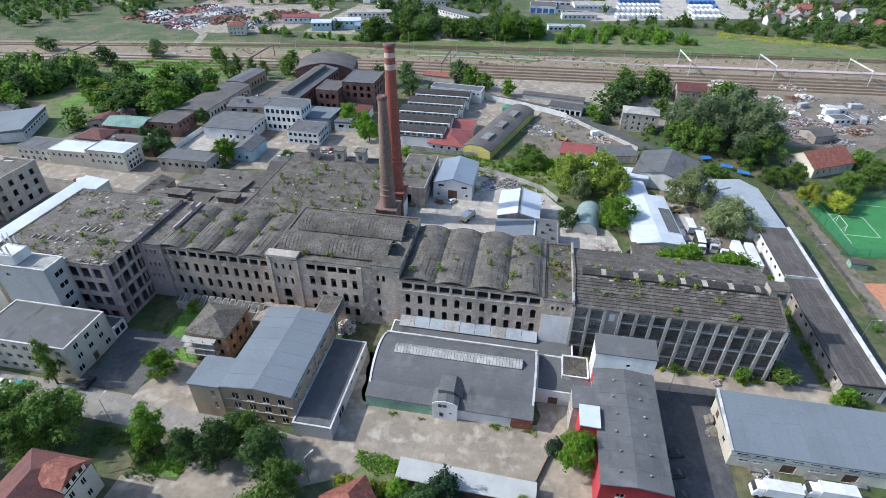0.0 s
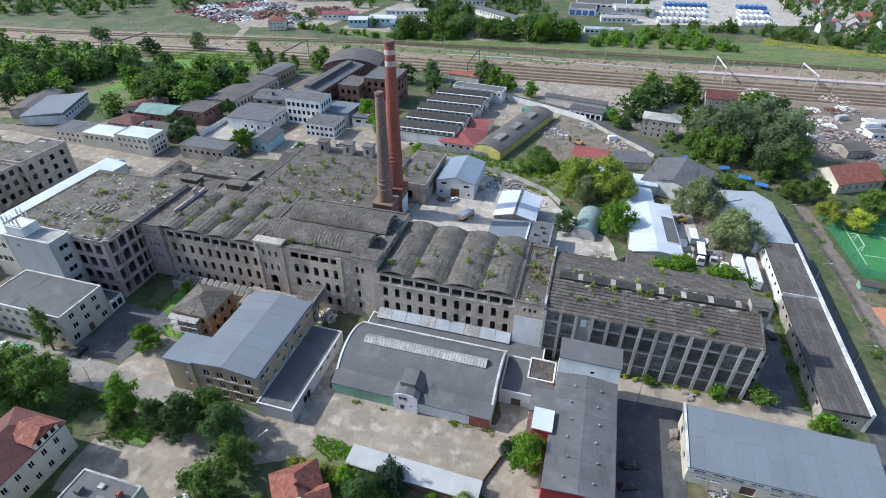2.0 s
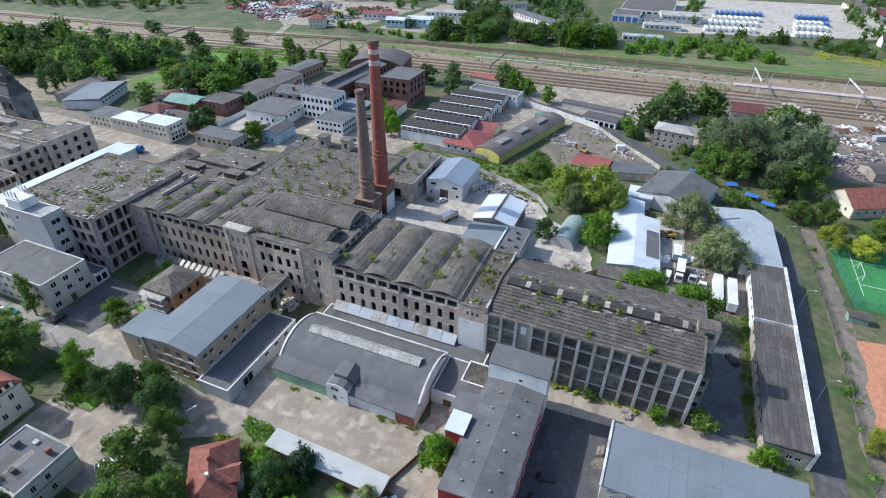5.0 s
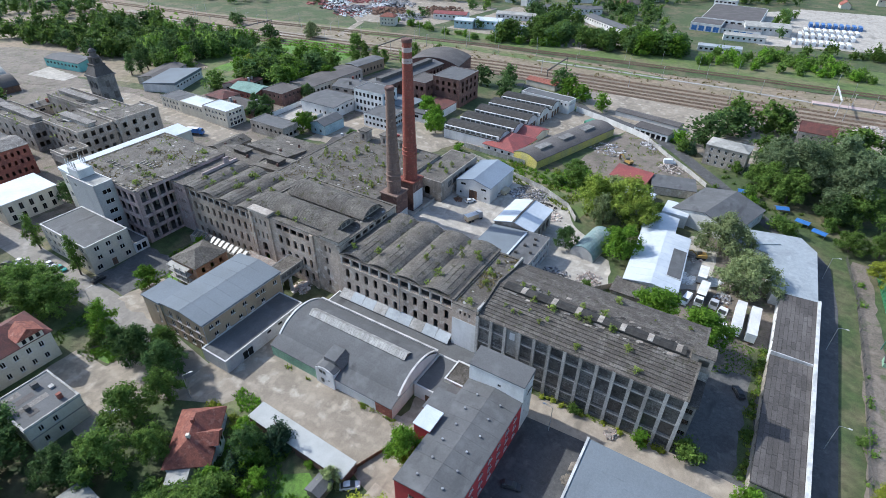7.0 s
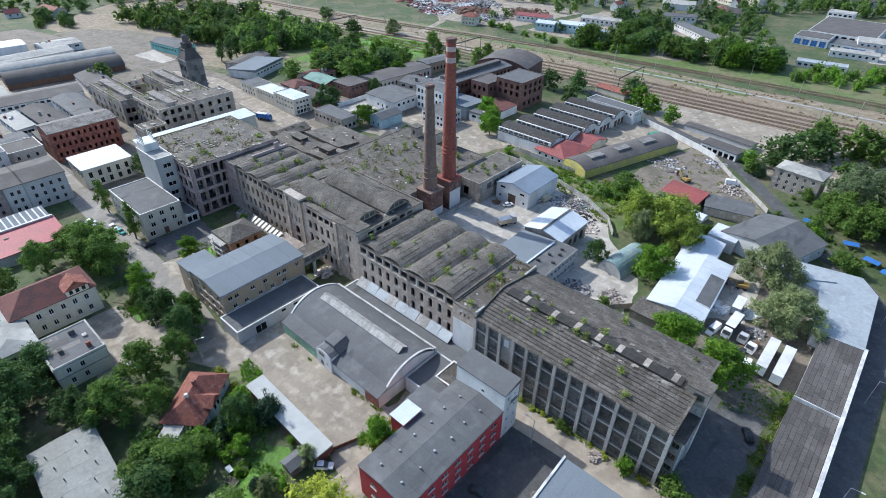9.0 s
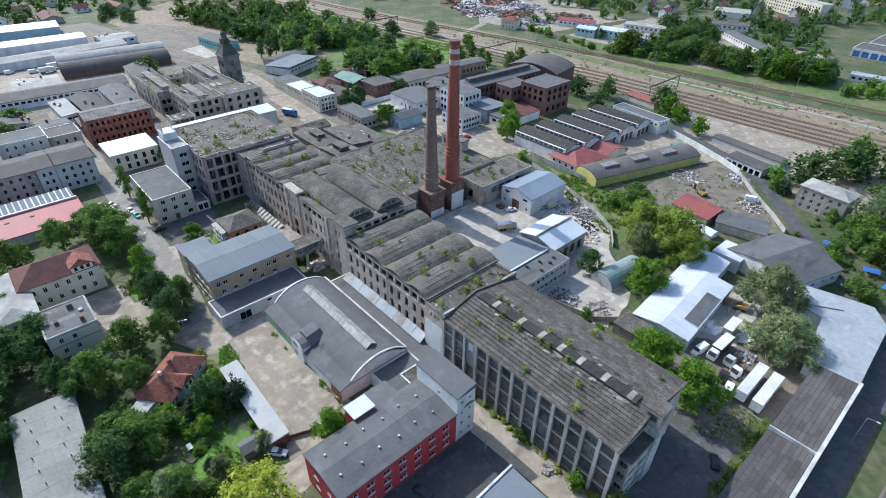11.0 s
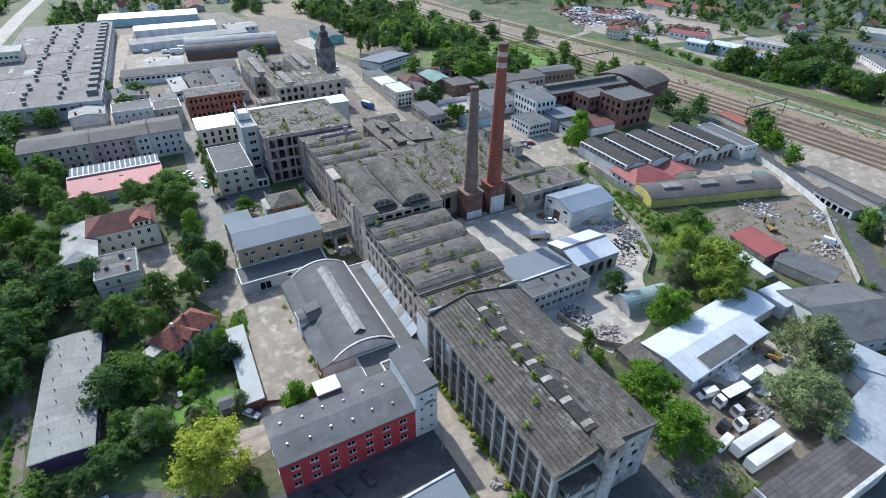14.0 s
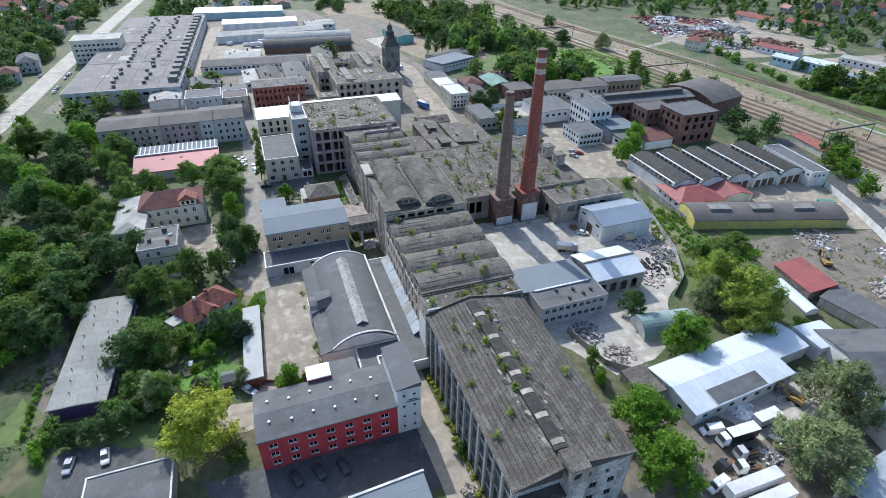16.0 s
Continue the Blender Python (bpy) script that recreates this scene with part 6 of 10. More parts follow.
_mr = random.Random(52)
for ob in [o for o in scene.objects if o.name.startswith("derelict_mill")]:
    lx, ly, h = ob["plan"]
    a, b = lx / 2, ly / 2
    part("parapet", boxes((-a, a, -b, -b + 0.4, h, h + 0.7), (-a, a, b - 0.4, b, h, h + 0.7), (a - 0.4, a, -b + 0.4, b - 0.4, h, h + 0.7)), M["plaster_grey"], ob, "crumbling plaster parapet")
    n = max(2, int(lx * ly / 70))
    for k in range(n):
        x, y, w, d = _mr.uniform(-a + 2.5, a - 2.5), _mr.uniform(-b + 2, b - 2), _mr.uniform(1.0, 3.2), _mr.uniform(0.4, 1.2)
        part("broken_slab", prism(bmesh.new(), [(x - w, y - d, h - 0.1), (x + w * 0.8, y - d * 0.7, h - 0.1), (x + w, y + d, h - 0.1), (x - w * 0.7, y + d * 0.8, h - 0.1)], (_mr.uniform(-0.2, 0.2), 0.1, _mr.uniform(0.1, 0.5))), M[_mr.choice(("concrete", "bitumen", "felt_slabs", "plaster_grey"))], ob)
    if lx > 20:
        part("roof_monitor", boxes((-a * 0.8, a * 0.8, -1.6, 1.6, h - 0.1, h + 1.7)), M["plaster_grey"], ob)
        part("monitor_roof", boxes((-a * 0.84, a * 0.84, -2.0, 2.0, h + 1.7, h + 1.95)), M["felt_slabs"], ob)
    for s_ in (-1, 1):
        part("string_course", boxes((-a - 0.12, a + 0.12, s_ * (b + 0.06) - 0.06, s_ * (b + 0.06) + 0.06, h - 0.9, h - 0.5)), M["plaster_grey"], ob)
TW = thing("clock_tower", "weathered square tower with a stepped lantern top", "tower", -245, 164)
TS = 16.6
part("shaft", wall_mesh((-4.8, -4.8, 0), X, 9.6, TS, [(1.5, 3.2, TS - 6, TS - 2.5), (6.4, 8.1, TS - 6, TS - 2.5)], 9.6), M["concrete_dark"], TW)
part("cornice", boxes((-5.4, 5.4, -5.4, 5.4, TS, TS + 0.8)), M["concrete_dark"], TW)
for _r in (0, 90, 180, 270):
    _rm = Matrix.Rotation(radians(_r), 4, "Z")
    _q = boxes((-3.6, -1.6, -4.95, -4.81, TS - 12, TS - 8.4), (1.6, 3.6, -4.95, -4.81, TS - 12, TS - 8.4), (-1.0, 1.0, -4.95, -4.81, TS - 5.5, TS - 2.2))
    bmesh.ops.transform(_q, matrix=_rm, verts=_q.verts[:])
    part("window", _q, M["frame_dark"], TW)
_q = bmesh.new()
for _z0, _w0, _z1, _w1 in ((TS + 0.8, 4.9, TS + 5.6, 2.7), (TS + 5.6, 3.1, TS + 6.1, 3.1), (TS + 6.1, 2.3, TS + 9.4, 2.2)):
    _v = [_q.verts.new((x * w, y * w, z)) for z, w in ((_z0, _w0), (_z1, _w1)) for x, y in ((-1, -1), (1, -1), (1, 1), (-1, 1))]
    for f in ((3, 2, 1, 0), (4, 5, 6, 7), (0, 1, 5, 4), (1, 2, 6, 5), (2, 3, 7, 6), (3, 0, 4, 7)):
        _q.faces.new([_v[i] for i in f])
part("stepped_roof", _q, M["felt_brown"], TW, "steep dark pyramid roof")
for _s in (-1, 1):
    part("louvre", boxes((-1.2, 1.2, _s * 2.36 - 0.05, _s * 2.36 + 0.05, TS + 6.6, TS + 8.8), (_s * 2.36 - 0.05, _s * 2.36 + 0.05, -1.2, 1.2, TS + 6.6, TS + 8.8)), M["bitumen"], TW)
part("cupola", ring_stack(bmesh.new(), 0, 0, [(TS + 9.4, 2.6), (TS + 9.8, 2.6), (TS + 9.9, 1.7), (TS + 11.6, 1.6), (TS + 12.2, 1.9), (TS + 13.2, 1.3), (TS + 13.8, 0.3), (TS + 15.4, 0.1)], 10), M["felt_brown"], TW)
block("teal_depot", "long low depot with faded turquoise walls", "building", -350, -318, 186, 200, 5.2, "teal_wall", "felt", "gable_x", 1.2, rz=8, sides={"s": [("dark", 9, 1.8, 1.4, 2.4, 1, 1)]})

# far western halls
BH = block("industrial_hall", "vast flat-roofed industrial hall with roof vents", "hall", -434, -226, -19, 41, 8.6, "grey_wall", "hall_roof", rz=-3.0, coping=None, sides={"e": [("dark", 12, 3.0, 1.6, 5, 1, 1)], "n": [("dark", 22, 5.0, 1.6, 5.5, 1, 1)]})
_br = random.Random(19)
for k in range(22):
    x, y, w, d = _br.uniform(-98, 92), _br.uniform(-26, 16), _br.uniform(3, 12), _br.uniform(2, 7)
    part("felt_patch", boxes((x, x + w, y, y + d, 8.4, 8.53 + 0.006 * (k % 5))), M[("felt_slabs", "felt_pale", "felt_brown")[k % 3]], BH)
for y in (-14, 2, 18):
    part("roof_joint", boxes((-103, 103, y - 0.25, y + 0.25, 8.4, 8.62)), M["concrete_dark"], BH)
for x in (-60, -10, 45):
    part("roof_joint", boxes((x - 0.25, x + 0.25, -29, 29, 8.4, 8.64)), M["concrete_dark"], BH)
_hv = mesh_of("roof_vent", boxes((-0.9, 0.9, -0.9, 0.9, 0, 1.3), (-1.2, 1.2, -1.2, 1.2, 1.3, 1.6)), M["concrete_dark"])
_r = random.Random(9)
for k in range(46):
    shared("roof_vent", _hv, BH, (-96 + 4.3 * k, (-6 if k % 2 else 10) + _r.uniform(-2, 2), 8.4), _r.uniform(0, 1))
for k in range(16):
    part("roof_house", boxes((-92 + 12 * k, -86 + 12 * k, 23, 28, 8.5, 11)), M["concrete_dark"], BH)
block("office_building", "pale five-storey office slab", "building", -345, -326, -36, -6, 15, "cream_wall", "felt_pale", sides={"e": [_w(10, z, 1.8, 1.5) for z in (1.5, 4.6, 7.7, 10.8)], "s": [_w(6, z, 1.8, 1.5) for z in (1.5, 4.6, 7.7, 10.8)]})
block("industrial_hall", "long low workshop with a strip of windows", "hall", -291, -272, 46, 113, 4.8, "white_wall", "felt_brown", "gable_y", 1.8, rz=-4, sides={"e": [("dark", 22, 1.8, 1.4, 2.6, 1, 1)]})
for k, (x, y0, y1, m, w) in enumerate(((-322, 88, 151, "felt_brown", "rust"), (-343, 90, 155, "felt_pale", "grey_wall"))):
    block("industrial_hall", "long barrel-roofed sheet metal hall", "hall", x - 9, x + 9, y0, y1, 3.4, w, m, "barrel_y", 4.6, rz=-5, group="barrel halls")
block("industrial_hall", "long pale hall with roof vents", "hall", -378, -360, 54, 138, 5, "white_wall", "felt_pale", "gable_y", 1.6, rz=4)
block("industrial_hall", "industrial hall with a bright white roof", "hall", -420, -400, 60, 121, 5.5, "white_wall", "white_roof", "gable_y", 1.2, rz=-2)
block("industrial_hall", "long blue-fronted hall with a white roof", "hall", -472, -450, 36, 114, 6, "blue_wall", "white_roof", "mono_w", 0.8, rz=-5, coping=None)

# ---- north of the factory ----
block("rail_shed", "long shed with a blue-grey roof and white wall", "shed", -258, -238, 191, 221, 4.6, "white_wall", "felt_blue", "mono_e", 1.2, rz=24, coping=None, sides={"e": [("dark", 8, 1.8, 1.0, 2.6, 1, 1)]})
block("rail_shed", "long dark low shed behind a yard wall", "shed", -272, -258, 196, 226, 4.0, "plaster_grey", "felt_brown", "gable_y", 1.2, rz=24)
for _h in ((-252, -232, 40, 56, 5, "grey_wall", "felt", "gable_x", 1.4, 4), (-226, -210, 20, 36, 5.5, "white_wall", "felt_pale", "gable_x", 1.2, 0), (-262, -234, 70, 78, 4.2, "white_wall", "felt_pale", "mono_n", 0.6, 2), (-262, -220, 80, 92, 5, "grey_wall", "felt_brown", "gable_x", 1.4, 2), (-266, -214, 95, 108, 5.6, "white_wall", "felt", "gable_x", 1.4, 0),
           (-228, -207, 58, 71, 5.4, "plaster_grey", "felt", "gable_y", 1.2, 0), (-184, -178, 40, 58, 4.4, "plaster_grey", "felt_brown", "mono_e", 0.6, 0), (-222, -210, 74, 100, 5.2, "plaster_grey", "ruin_roof", "mono_w", 0.8, 0), (-318, -296, 60, 84, 3.6, "white_wall", "felt_pale", "gable_y", 1.0, -4), (-306, -276, 118, 132, 4.4, "grey_wall", "felt_brown", "gable_x", 1.6, -6),
           (-268, -258, 128, 160, 5.0, "plaster_grey", "ruin_roof", "gable_y", 1.2, 0), (-402, -382, 126, 150, 4.6, "white_wall", "felt_pale", "gable_y", 1.2, 4), (-106, -92, 182, 196, 4.2, "plaster_grey", "felt_brown", "gable_x", 1.2, 8), (-96, -84, 236, 245, 4.4, "white_wall", "felt", "mono_s", 0.5, 0),
           (-158, -134, 246, 262, 4.8, "plaster_grey", "felt", "gable_x", 1.6, 6), (-186, -164, 192, 203, 4.6, "dark_brick", "felt_brown", "gable_x", 1.8, 0), (-214, -200, 214, 232, 4.2, "plaster_grey", "roof_tile_dark", "gable_y", 2.0, 6)):
    hall(*_h)
for _x, _y, _lx, _ly, _hh, _rz in ((-421, -66, 14, 11, 6, 5), (-322, -62, 22, 12, 7, 12), (-296, -67, 14, 12, 6, 12), (-348, -70, 12, 10, 6, 0), (-276, -74, 12, 10, 5.5, 8), (-385, -74, 12, 10, 5.5, -6), (-454, -60, 14, 11, 6, 0)):
    block("house", "roadside house with a pitched roof among trees", "house", _x - _lx / 2, _x + _lx / 2, _y - _ly / 2, _y + _ly / 2, _hh, "grey_wall", "roof_tile_dark" if _lx < 15 else "felt", "hip", 2.8, rz=_rz, group="houses along the main road", sides={"n": [("dark", 4, 1.1, 1.5, z, 0.6, 0.6) for z in (_hh - 2.2, 1.0)], "e": [("dark", 3, 1.1, 1.5, z, 0.6, 0.6) for z in (_hh - 2.2, 1.0)]})
block("shop_row", "two-storey shop row with dark roof", "building", -220, -184.1, 178.5, 190, 6.2, "cream_wall", "felt", sides={"s": [_w(12, 3.6, 1.3, 1.4), _w(12, 0.8, 1.3, 1.6)]}, coping="concrete_dark")
block("shop_row", "two-storey shop with a bright white roof", "building", -203, -184.2, 178, 188.4, 6.7, "cream_wall", "white_roof", coping=None, sides={"s": [_w(6, 4, 1.2, 1.4)]})
block("shop_building", "three-storey cream shop building with a white roof", "building", -184, -166, 177.5, 188.6, 8.2, "cream_wall", "white_roof", sides={"s": [_w(6, 5.6, 1.3, 1.4), _w(6, 2.8, 1.3, 1.4)], "e": [_w(4, 5.6, 1.3, 1.4), _w(4, 2.8, 1.3, 1.4), _w(4, 0.4, 1.6, 1.9)]}, coping="concrete_dark")
block("workshop", "grey plastered workshop with a flat roof", "workshop", -153, -131, 180.6, 190.5, 6.2, "plaster_grey", "felt", sides={"e": [("dark", 3, 1.6, 1.6, 1.4, 0.6, 0.6)], "s": [("dark", 7, 1.4, 1.4, 3, 0.6, 0.6)]}, coping="concrete_dark")
block("workshop", "pale walled workshop with wide grey roof", "workshop", -153, -130, 215.5, 236, 5.8, "white_wall", "felt", "gable_x", 0.7, sides={"s": [("dark", 4, 1.2, 1.6, 1.4, 8, 1)], "e": [("dark", 5, 1.6, 1.4, 3.4, 1, 1)]})
block("workshop", "narrow blue-grey gabled workshop", "workshop", -128, -119, 196, 210, 5, "blue_wall", "felt", "gable_y", 1.8, sides={"s": [("dark", 2, 1, 1.2, 1.4, 1, 1)]})
block("warehouse", "long low pale brick warehouse with a dark felt roof", "warehouse", -178, -161, 233, 276.5, 6.0, "beige_wall", "felt_brown", "gable_y", 0.7, rz=-3, sides={"e": [("dark", 14, 1.3, 2.2, 1.8, 1, 1)], "s": [("dark", 4, 1.3, 2.0, 1.8, 1, 1)]})
block("warehouse", "yellowish rear bay of the brick warehouse", "warehouse", -174, -163.5, 277.5, 302, 6.6, "ochre_wall", "felt", "gable_y", 0.6, rz=-5, sides={"e": [("dark", 7, 1.2, 2.0, 1.8, 1, 1)]})
block("warehouse", "dark brick store with a flat felt roof and small stacks", "warehouse", -180.8, -165.6, 214, 229, 7.0, "dark_brick", "felt_brown", coping="concrete_dark", sides={"e": [("dark", 4, 1.0, 1.4, 4.2, 1, 1)], "s": [("dark", 4, 1.0, 1.4, 4.2, 1, 1)]})
block("workshop", "low house with a brown tiled hipped roof", "house", -206, -192, 196, 208, 4.2, "plaster_grey", "roof_tile_dark", "hip", 2.2)
block("workshop", "dark workshop with a green metal roof", "workshop", -201, -181, 209, 222, 5.4, "red_brick", "green_metal", "gable_x", 2.0, sides={"s": [("dark", 5, 1.0, 1.3, 2.4, 1, 1)]})
block("white_works", "white three-storey works building", "building", -129, -110, 231, 243.5, 12.5, "white_wall", "felt", sides={"s": [("dark", 7, 1.5, 2.0, z, 0.5, 0.5) for z in (8.8, 5, 1.2)], "e": [("dark", 4, 1.5, 2.0, z, 0.5, 0.5) for z in (8.8, 5)]}, coping="concrete_dark")
block("white_works", "white two-storey works front", "building", -112, -97, 217.5, 230.8, 6.6, "white_wall", "felt", sides={"e": [("dark", 6, 1.4, 1.4, z, 0.4, 0.4) for z in (4.2, 1.2)], "s": [("dark", 6, 1.4, 1.4, z, 0.4, 0.4) for z in (4.2, 1.2)]}, coping="concrete_dark")
LW = block("brick_works", "long brick works hall with a ridge lantern", "building", -131, -117, 243.6, 300, 11, "dark_brick", "felt", "gable_y", 1.2, rz=-3, sides={"e": [("open", 16, 1.6, 2.4, z, 0.6, 0.6) for z in (7, 2.4)]})
part("roof_lantern", boxes((-1.8, 1.8, -24, 24, 11.9, 14)), M["frame_dark"], LW)
block("brick_works", "low blue-grey works annex", "building", -116, -98, 236, 252, 5.6, "grey_wall", "felt_blue", "mono_s", 0.6, coping=None)
block("brick_works", "dark red brick boiler house", "building", -101, -84, 265, 286, 15.2, "dark_brick", "felt", sides={"e": [("open", 4, 2.0, 2.4, z, 1, 1) for z in (2, 7.4, 11)], "s": [("open", 4, 1.8, 2.2, z, 1, 1) for z in (7.4, 11)]}, coping="concrete_dark")
block("brick_works", "dark brick works block", "building", -113, -101.2, 258, 274, 12.6, "dark_brick", "felt_brown", sides={"e": [("open", 4, 1.6, 2.2, z, 1, 1) for z in (3, 8)], "s": [("open", 3, 1.6, 2.2, z, 1, 1) for z in (3, 8)]}, coping="concrete_dark")
block("brick_works", "low brick shed with red roof", "building", -98, -84, 246, 262, 4.2, "white_wall", "roof_tile_dark", "mono_w", 0.8, coping=None)
block("depot_hall", "large dark barrel-roofed depot hall", "hall", -146, -112, 304, 330, 8, "dark_brick", "felt_brown", "barrel_y", 4, rz=12)

# garages
for k in range(5):
    y0 = 226.5 + 12.9 * k
    g = block("garage_hall", "white garage hall with a curved dark roof and clerestory", "garage", -70 + 1.2 * k, -40.5 + 1.2 * k, y0, y0 + 12.4, 4.6, "white_wall", "bitumen", "barrel_x", 2.6, over=0.1, group="row of garage halls", sides={"e": [("door", 3, 3.0, 3.4, 0.05, 0.3, 0.3)]})
    part("clerestory", boxes((-14.6, 14.6, -6.1, -5.4, 4.7, 6.6)), M["white_wall"], g)
    for j in range(10):
        part("window", boxes((-13.8 + 2.8 * j, -11.8 + 2.8 * j, -6.16, -6.105, 5.2, 6.3)), M["glass_old"], g)
block("white_block", "long white office with small square windows", "building", -59, -30, 290.4, 299, 6.6, "white_wall", "felt", rz=-6, sides={"s": [("dark", 12, 1.0, 1.0, 4.4, 0.6, 0.6)], "e": [("dark", 3, 1.0, 1.0, 4.2, 0.6, 0.6)]})
RL = block("red_roofed_house", "low white house with a broad red metal roof", "house", -46, -29.5, 223.5, 243, 3.2, "white_wall", "red_metal", "hip", 2.6, over=0.6, rz=-6, sides={"s": [("dark", 4, 1.2, 1.2, 1, 1, 1)], "e": [("white", 5, 1.2, 1.2, 1, 1, 1)]})
block("red_roofed_house", "low white annex with red metal roof", "house", -42, -29, 243.4, 257, 3.0, "white_wall", "red_metal", "gable_x", 1.8, over=0.5, rz=-6)
YB = block("yellow_barrack", "long yellow barrack with an arched dark roof", "barrack", -22.5, -9.0, 219, 277, 3.6, "yellow_wall", "felt_brown", "barrel_y", 1.9, over=0.1, rz=-17)
for y in (-18, -2, 14):
    part("roof_light", boxes((-1.2, 2.6, y - 4, y + 4, 5.2, 6.3)), M["concrete_dark"], YB)
NS = block("metal_shed", "new light grey metal shed with a pitched blue-grey roof", "shed", -35.8, -20.8, 180.5, 201, 6.6, "white_wall", "blue_metal", "gable_y", 2.0, over=0.25, rz=0, sides={"s": [("door", [7.5], 3.6, 3.8, 0.05, 0, 0), ("dark", [3], 2.2, 0.9, 5.2, 0, 0), ("dark", [12], 2.2, 0.9, 4.8, 0, 0), ("dark", [2, 13], 0.9, 0.9, 1.4, 0, 0)]})
BL = block("blue_workshop", "blue-grey two-storey workshop with flat felt roof", "workshop", 3.4, 11.6, 139.5, 161, 6.8, "grey_wall", "felt", coping="concrete_dark", sides={"e": [("white", 9, 1.4, 1.5, 4.4, 0.5, 0.5), ("white", 9, 1.4, 1.5, 1.2, 0.5, 0.5)]})
BL2 = block("blue_workshop", "lower workshop with plain blue-grey felt roof", "workshop", -9.2, 3.2, 136, 160.6, 5.2, "white_wall", "felt_blue", "mono_e", 1.2, over=0.1, coping=None)
for x, y in ((-1, 2), (1.5, 4), (-2, -3), (0.5, 7), (2.2, -1)):
    part("roof_vent", boxes((x - 0.45, x + 0.45, y - 0.35, y + 0.35, 6.7, 7.5)), M["frame_dark"], BL)
part("roof_tarp", boxes((-4.0, -3.4, -9, 9, 6.75, 7.1)), M["white_roof"], BL, "crumpled plastic sheet on the roof edge")
WR = block("arched_workshop", "brick workshop with arched windows and white metal roof", "workshop", -9.2, 5.0, 161.4, 178.6, 6.4, "plaster_grey", "white_roof", "gable_y", 1.8, over=0.4, sides={"e": [("arch_open", 4, 2.2, 3.6, 0.8, 0.8, 0.8)]})
WR_ = part("ridge_gap", boxes((-0.35, 0.35, -9, 9, 8.35, 8.6)), M["felt_old"], WR)
block("quonset_hut", "small arched grey metal hut", "hut", 18.4, 27, 165, 181, 0.6, "grey_wall", "teal_metal", "barrel_y", 3.8, over=0.05, rz=-8)
BW = block("white_roof_shop", "workshop with a broad bright white metal roof", "workshop", 36.6, 52.2, 156.6, 189, 4.1, "white_wall", "white_roof", "gable_y", 1.0, over=0.3, rz=4.5, sides={"s": [("dark", [3], 1.2, 2.2, 0.05, 0, 0), ("dark", [11], 1.4, 1.2, 1.4, 0, 0)], "e": [("dark", 7, 1.6, 1.3, 1.5, 1, 1)]})
for _s in (-1, 1):
    roof_sheets(BW, (_s * 8.05, -16.4, 4.32), (_s * 8.05, 16.4, 4.32), (0, 16.4, 5.36), (0, -16.4, 5.36), 9, 1, "white_roof", "roof_sheet", seed=11 + _s)
part("side_roof", prism(bmesh.new(), [(3.6, -9.6, 4.96), (7.7, -9.6, 4.43), (7.7, 7.0, 4.43), (3.6, 7.0, 4.96)], (0, 0, 0.06)), M["felt"], BW, "dark felt patch set into the roof")
part("roof_curb", prism(bmesh.new(), [(3.5, -9.8, 4.97), (3.5, -9.55, 4.97), (7.8, -9.55, 4.42), (7.8, -9.8, 4.42)], (0, 0, 0.22)), M["white_wall"], BW)
block("white_roof_shop", "narrow rear bay with a white metal roof", "workshop", 34.2, 45.2, 189.3, 201, 4.0, "white_wall", "white_roof", "gable_y", 0.8, over=0.2, rz=4.5)
block("pale_roofed_shed", "low shed with a raised pale blue metal roof", "shed", 65.6, 76, 197.6, 203.2, 5.1, "white_wall", "pale_metal", "mono_s", 0.3, coping=None, rz=31, sides={"s": [("dark", 3, 1.3, 1.0, 3.2, 0.6, 0.6)]})
block("shed", "small felt-roofed grey shed", "shed", 36, 44.5, 149.5, 156.6, 3.4, "plaster_grey", "felt_old", "mono_n", 0.3, coping=None)
block("white_roof_shop", "small building with pale sheet roof", "workshop", 38.5, 47, 203, 213, 4.2, "white_wall", "white_roof", "mono_s", 0.6, coping=None)
DK = block("workshop_hall", "broad workshop under a dark grey pitched roof", "workshop", 44.5, 67, 203.5, 227.5, 4.8, "white_wall", "felt", "gable_y", 3.0, over=0.4, rz=-18, sides={"e": [("white", 5, 1.4, 1.3, 1.6, 0.6, 0.6)], "n": [("white", 3, 1.4, 1.3, 1.6, 0.6, 0.6)]})
block("workshop_hall", "low grey felt-roofed workshop building", "workshop", 28.5, 45, 225.5, 235, 3.4, "plaster_grey", "felt", "mono_n", 0.6, coping=None, rz=14)
block("market_stall", "timber shed with a striped red roof", "shed", 13, 27.6, 223.6, 232.6, 3.2, "wood_grey", "red_metal", "mono_n", 1.6, coping=None, rz=-6)
block("greenhouse", "long low plastic greenhouse", "greenhouse", 18, 32.5, 217.5, 221.6, 1.2, "white_wall", "white_roof", "barrel_x", 1.2, rz=-8)
block("loading_shed", "open loading shed with dark roof", "shed", 7, 24.5, 281.5, 288.5, 3.4, "white_wall", "felt_brown", "mono_n", 0.4, coping=None, rz=-12, sides={"s": [("open", 6, 2.0, 2.2, 0.05, 0.5, 0.5)]})
block("loading_shed", "long narrow freight shed", "shed", -8, 26, 299, 305, 2.6, "grey_wall", "felt_brown", "gable_x", 0.6, rz=-9)
GH = block("apartment_house", "grey three-storey apartment house", "house", 42.5, 59.5, 264, 274, 9.2, "plaster_grey", "felt_pale", "hip", 1.6, rz=-6, sides={"s": [_w(5, 6.4, 1.1, 1.6), _w(5, 3.6, 1.1, 1.6), _w(5, 0.9, 1.1, 1.6)], "w": [_w(3, 6.4, 1.1, 1.6), _w(3, 3.6, 1.1, 1.6)]})
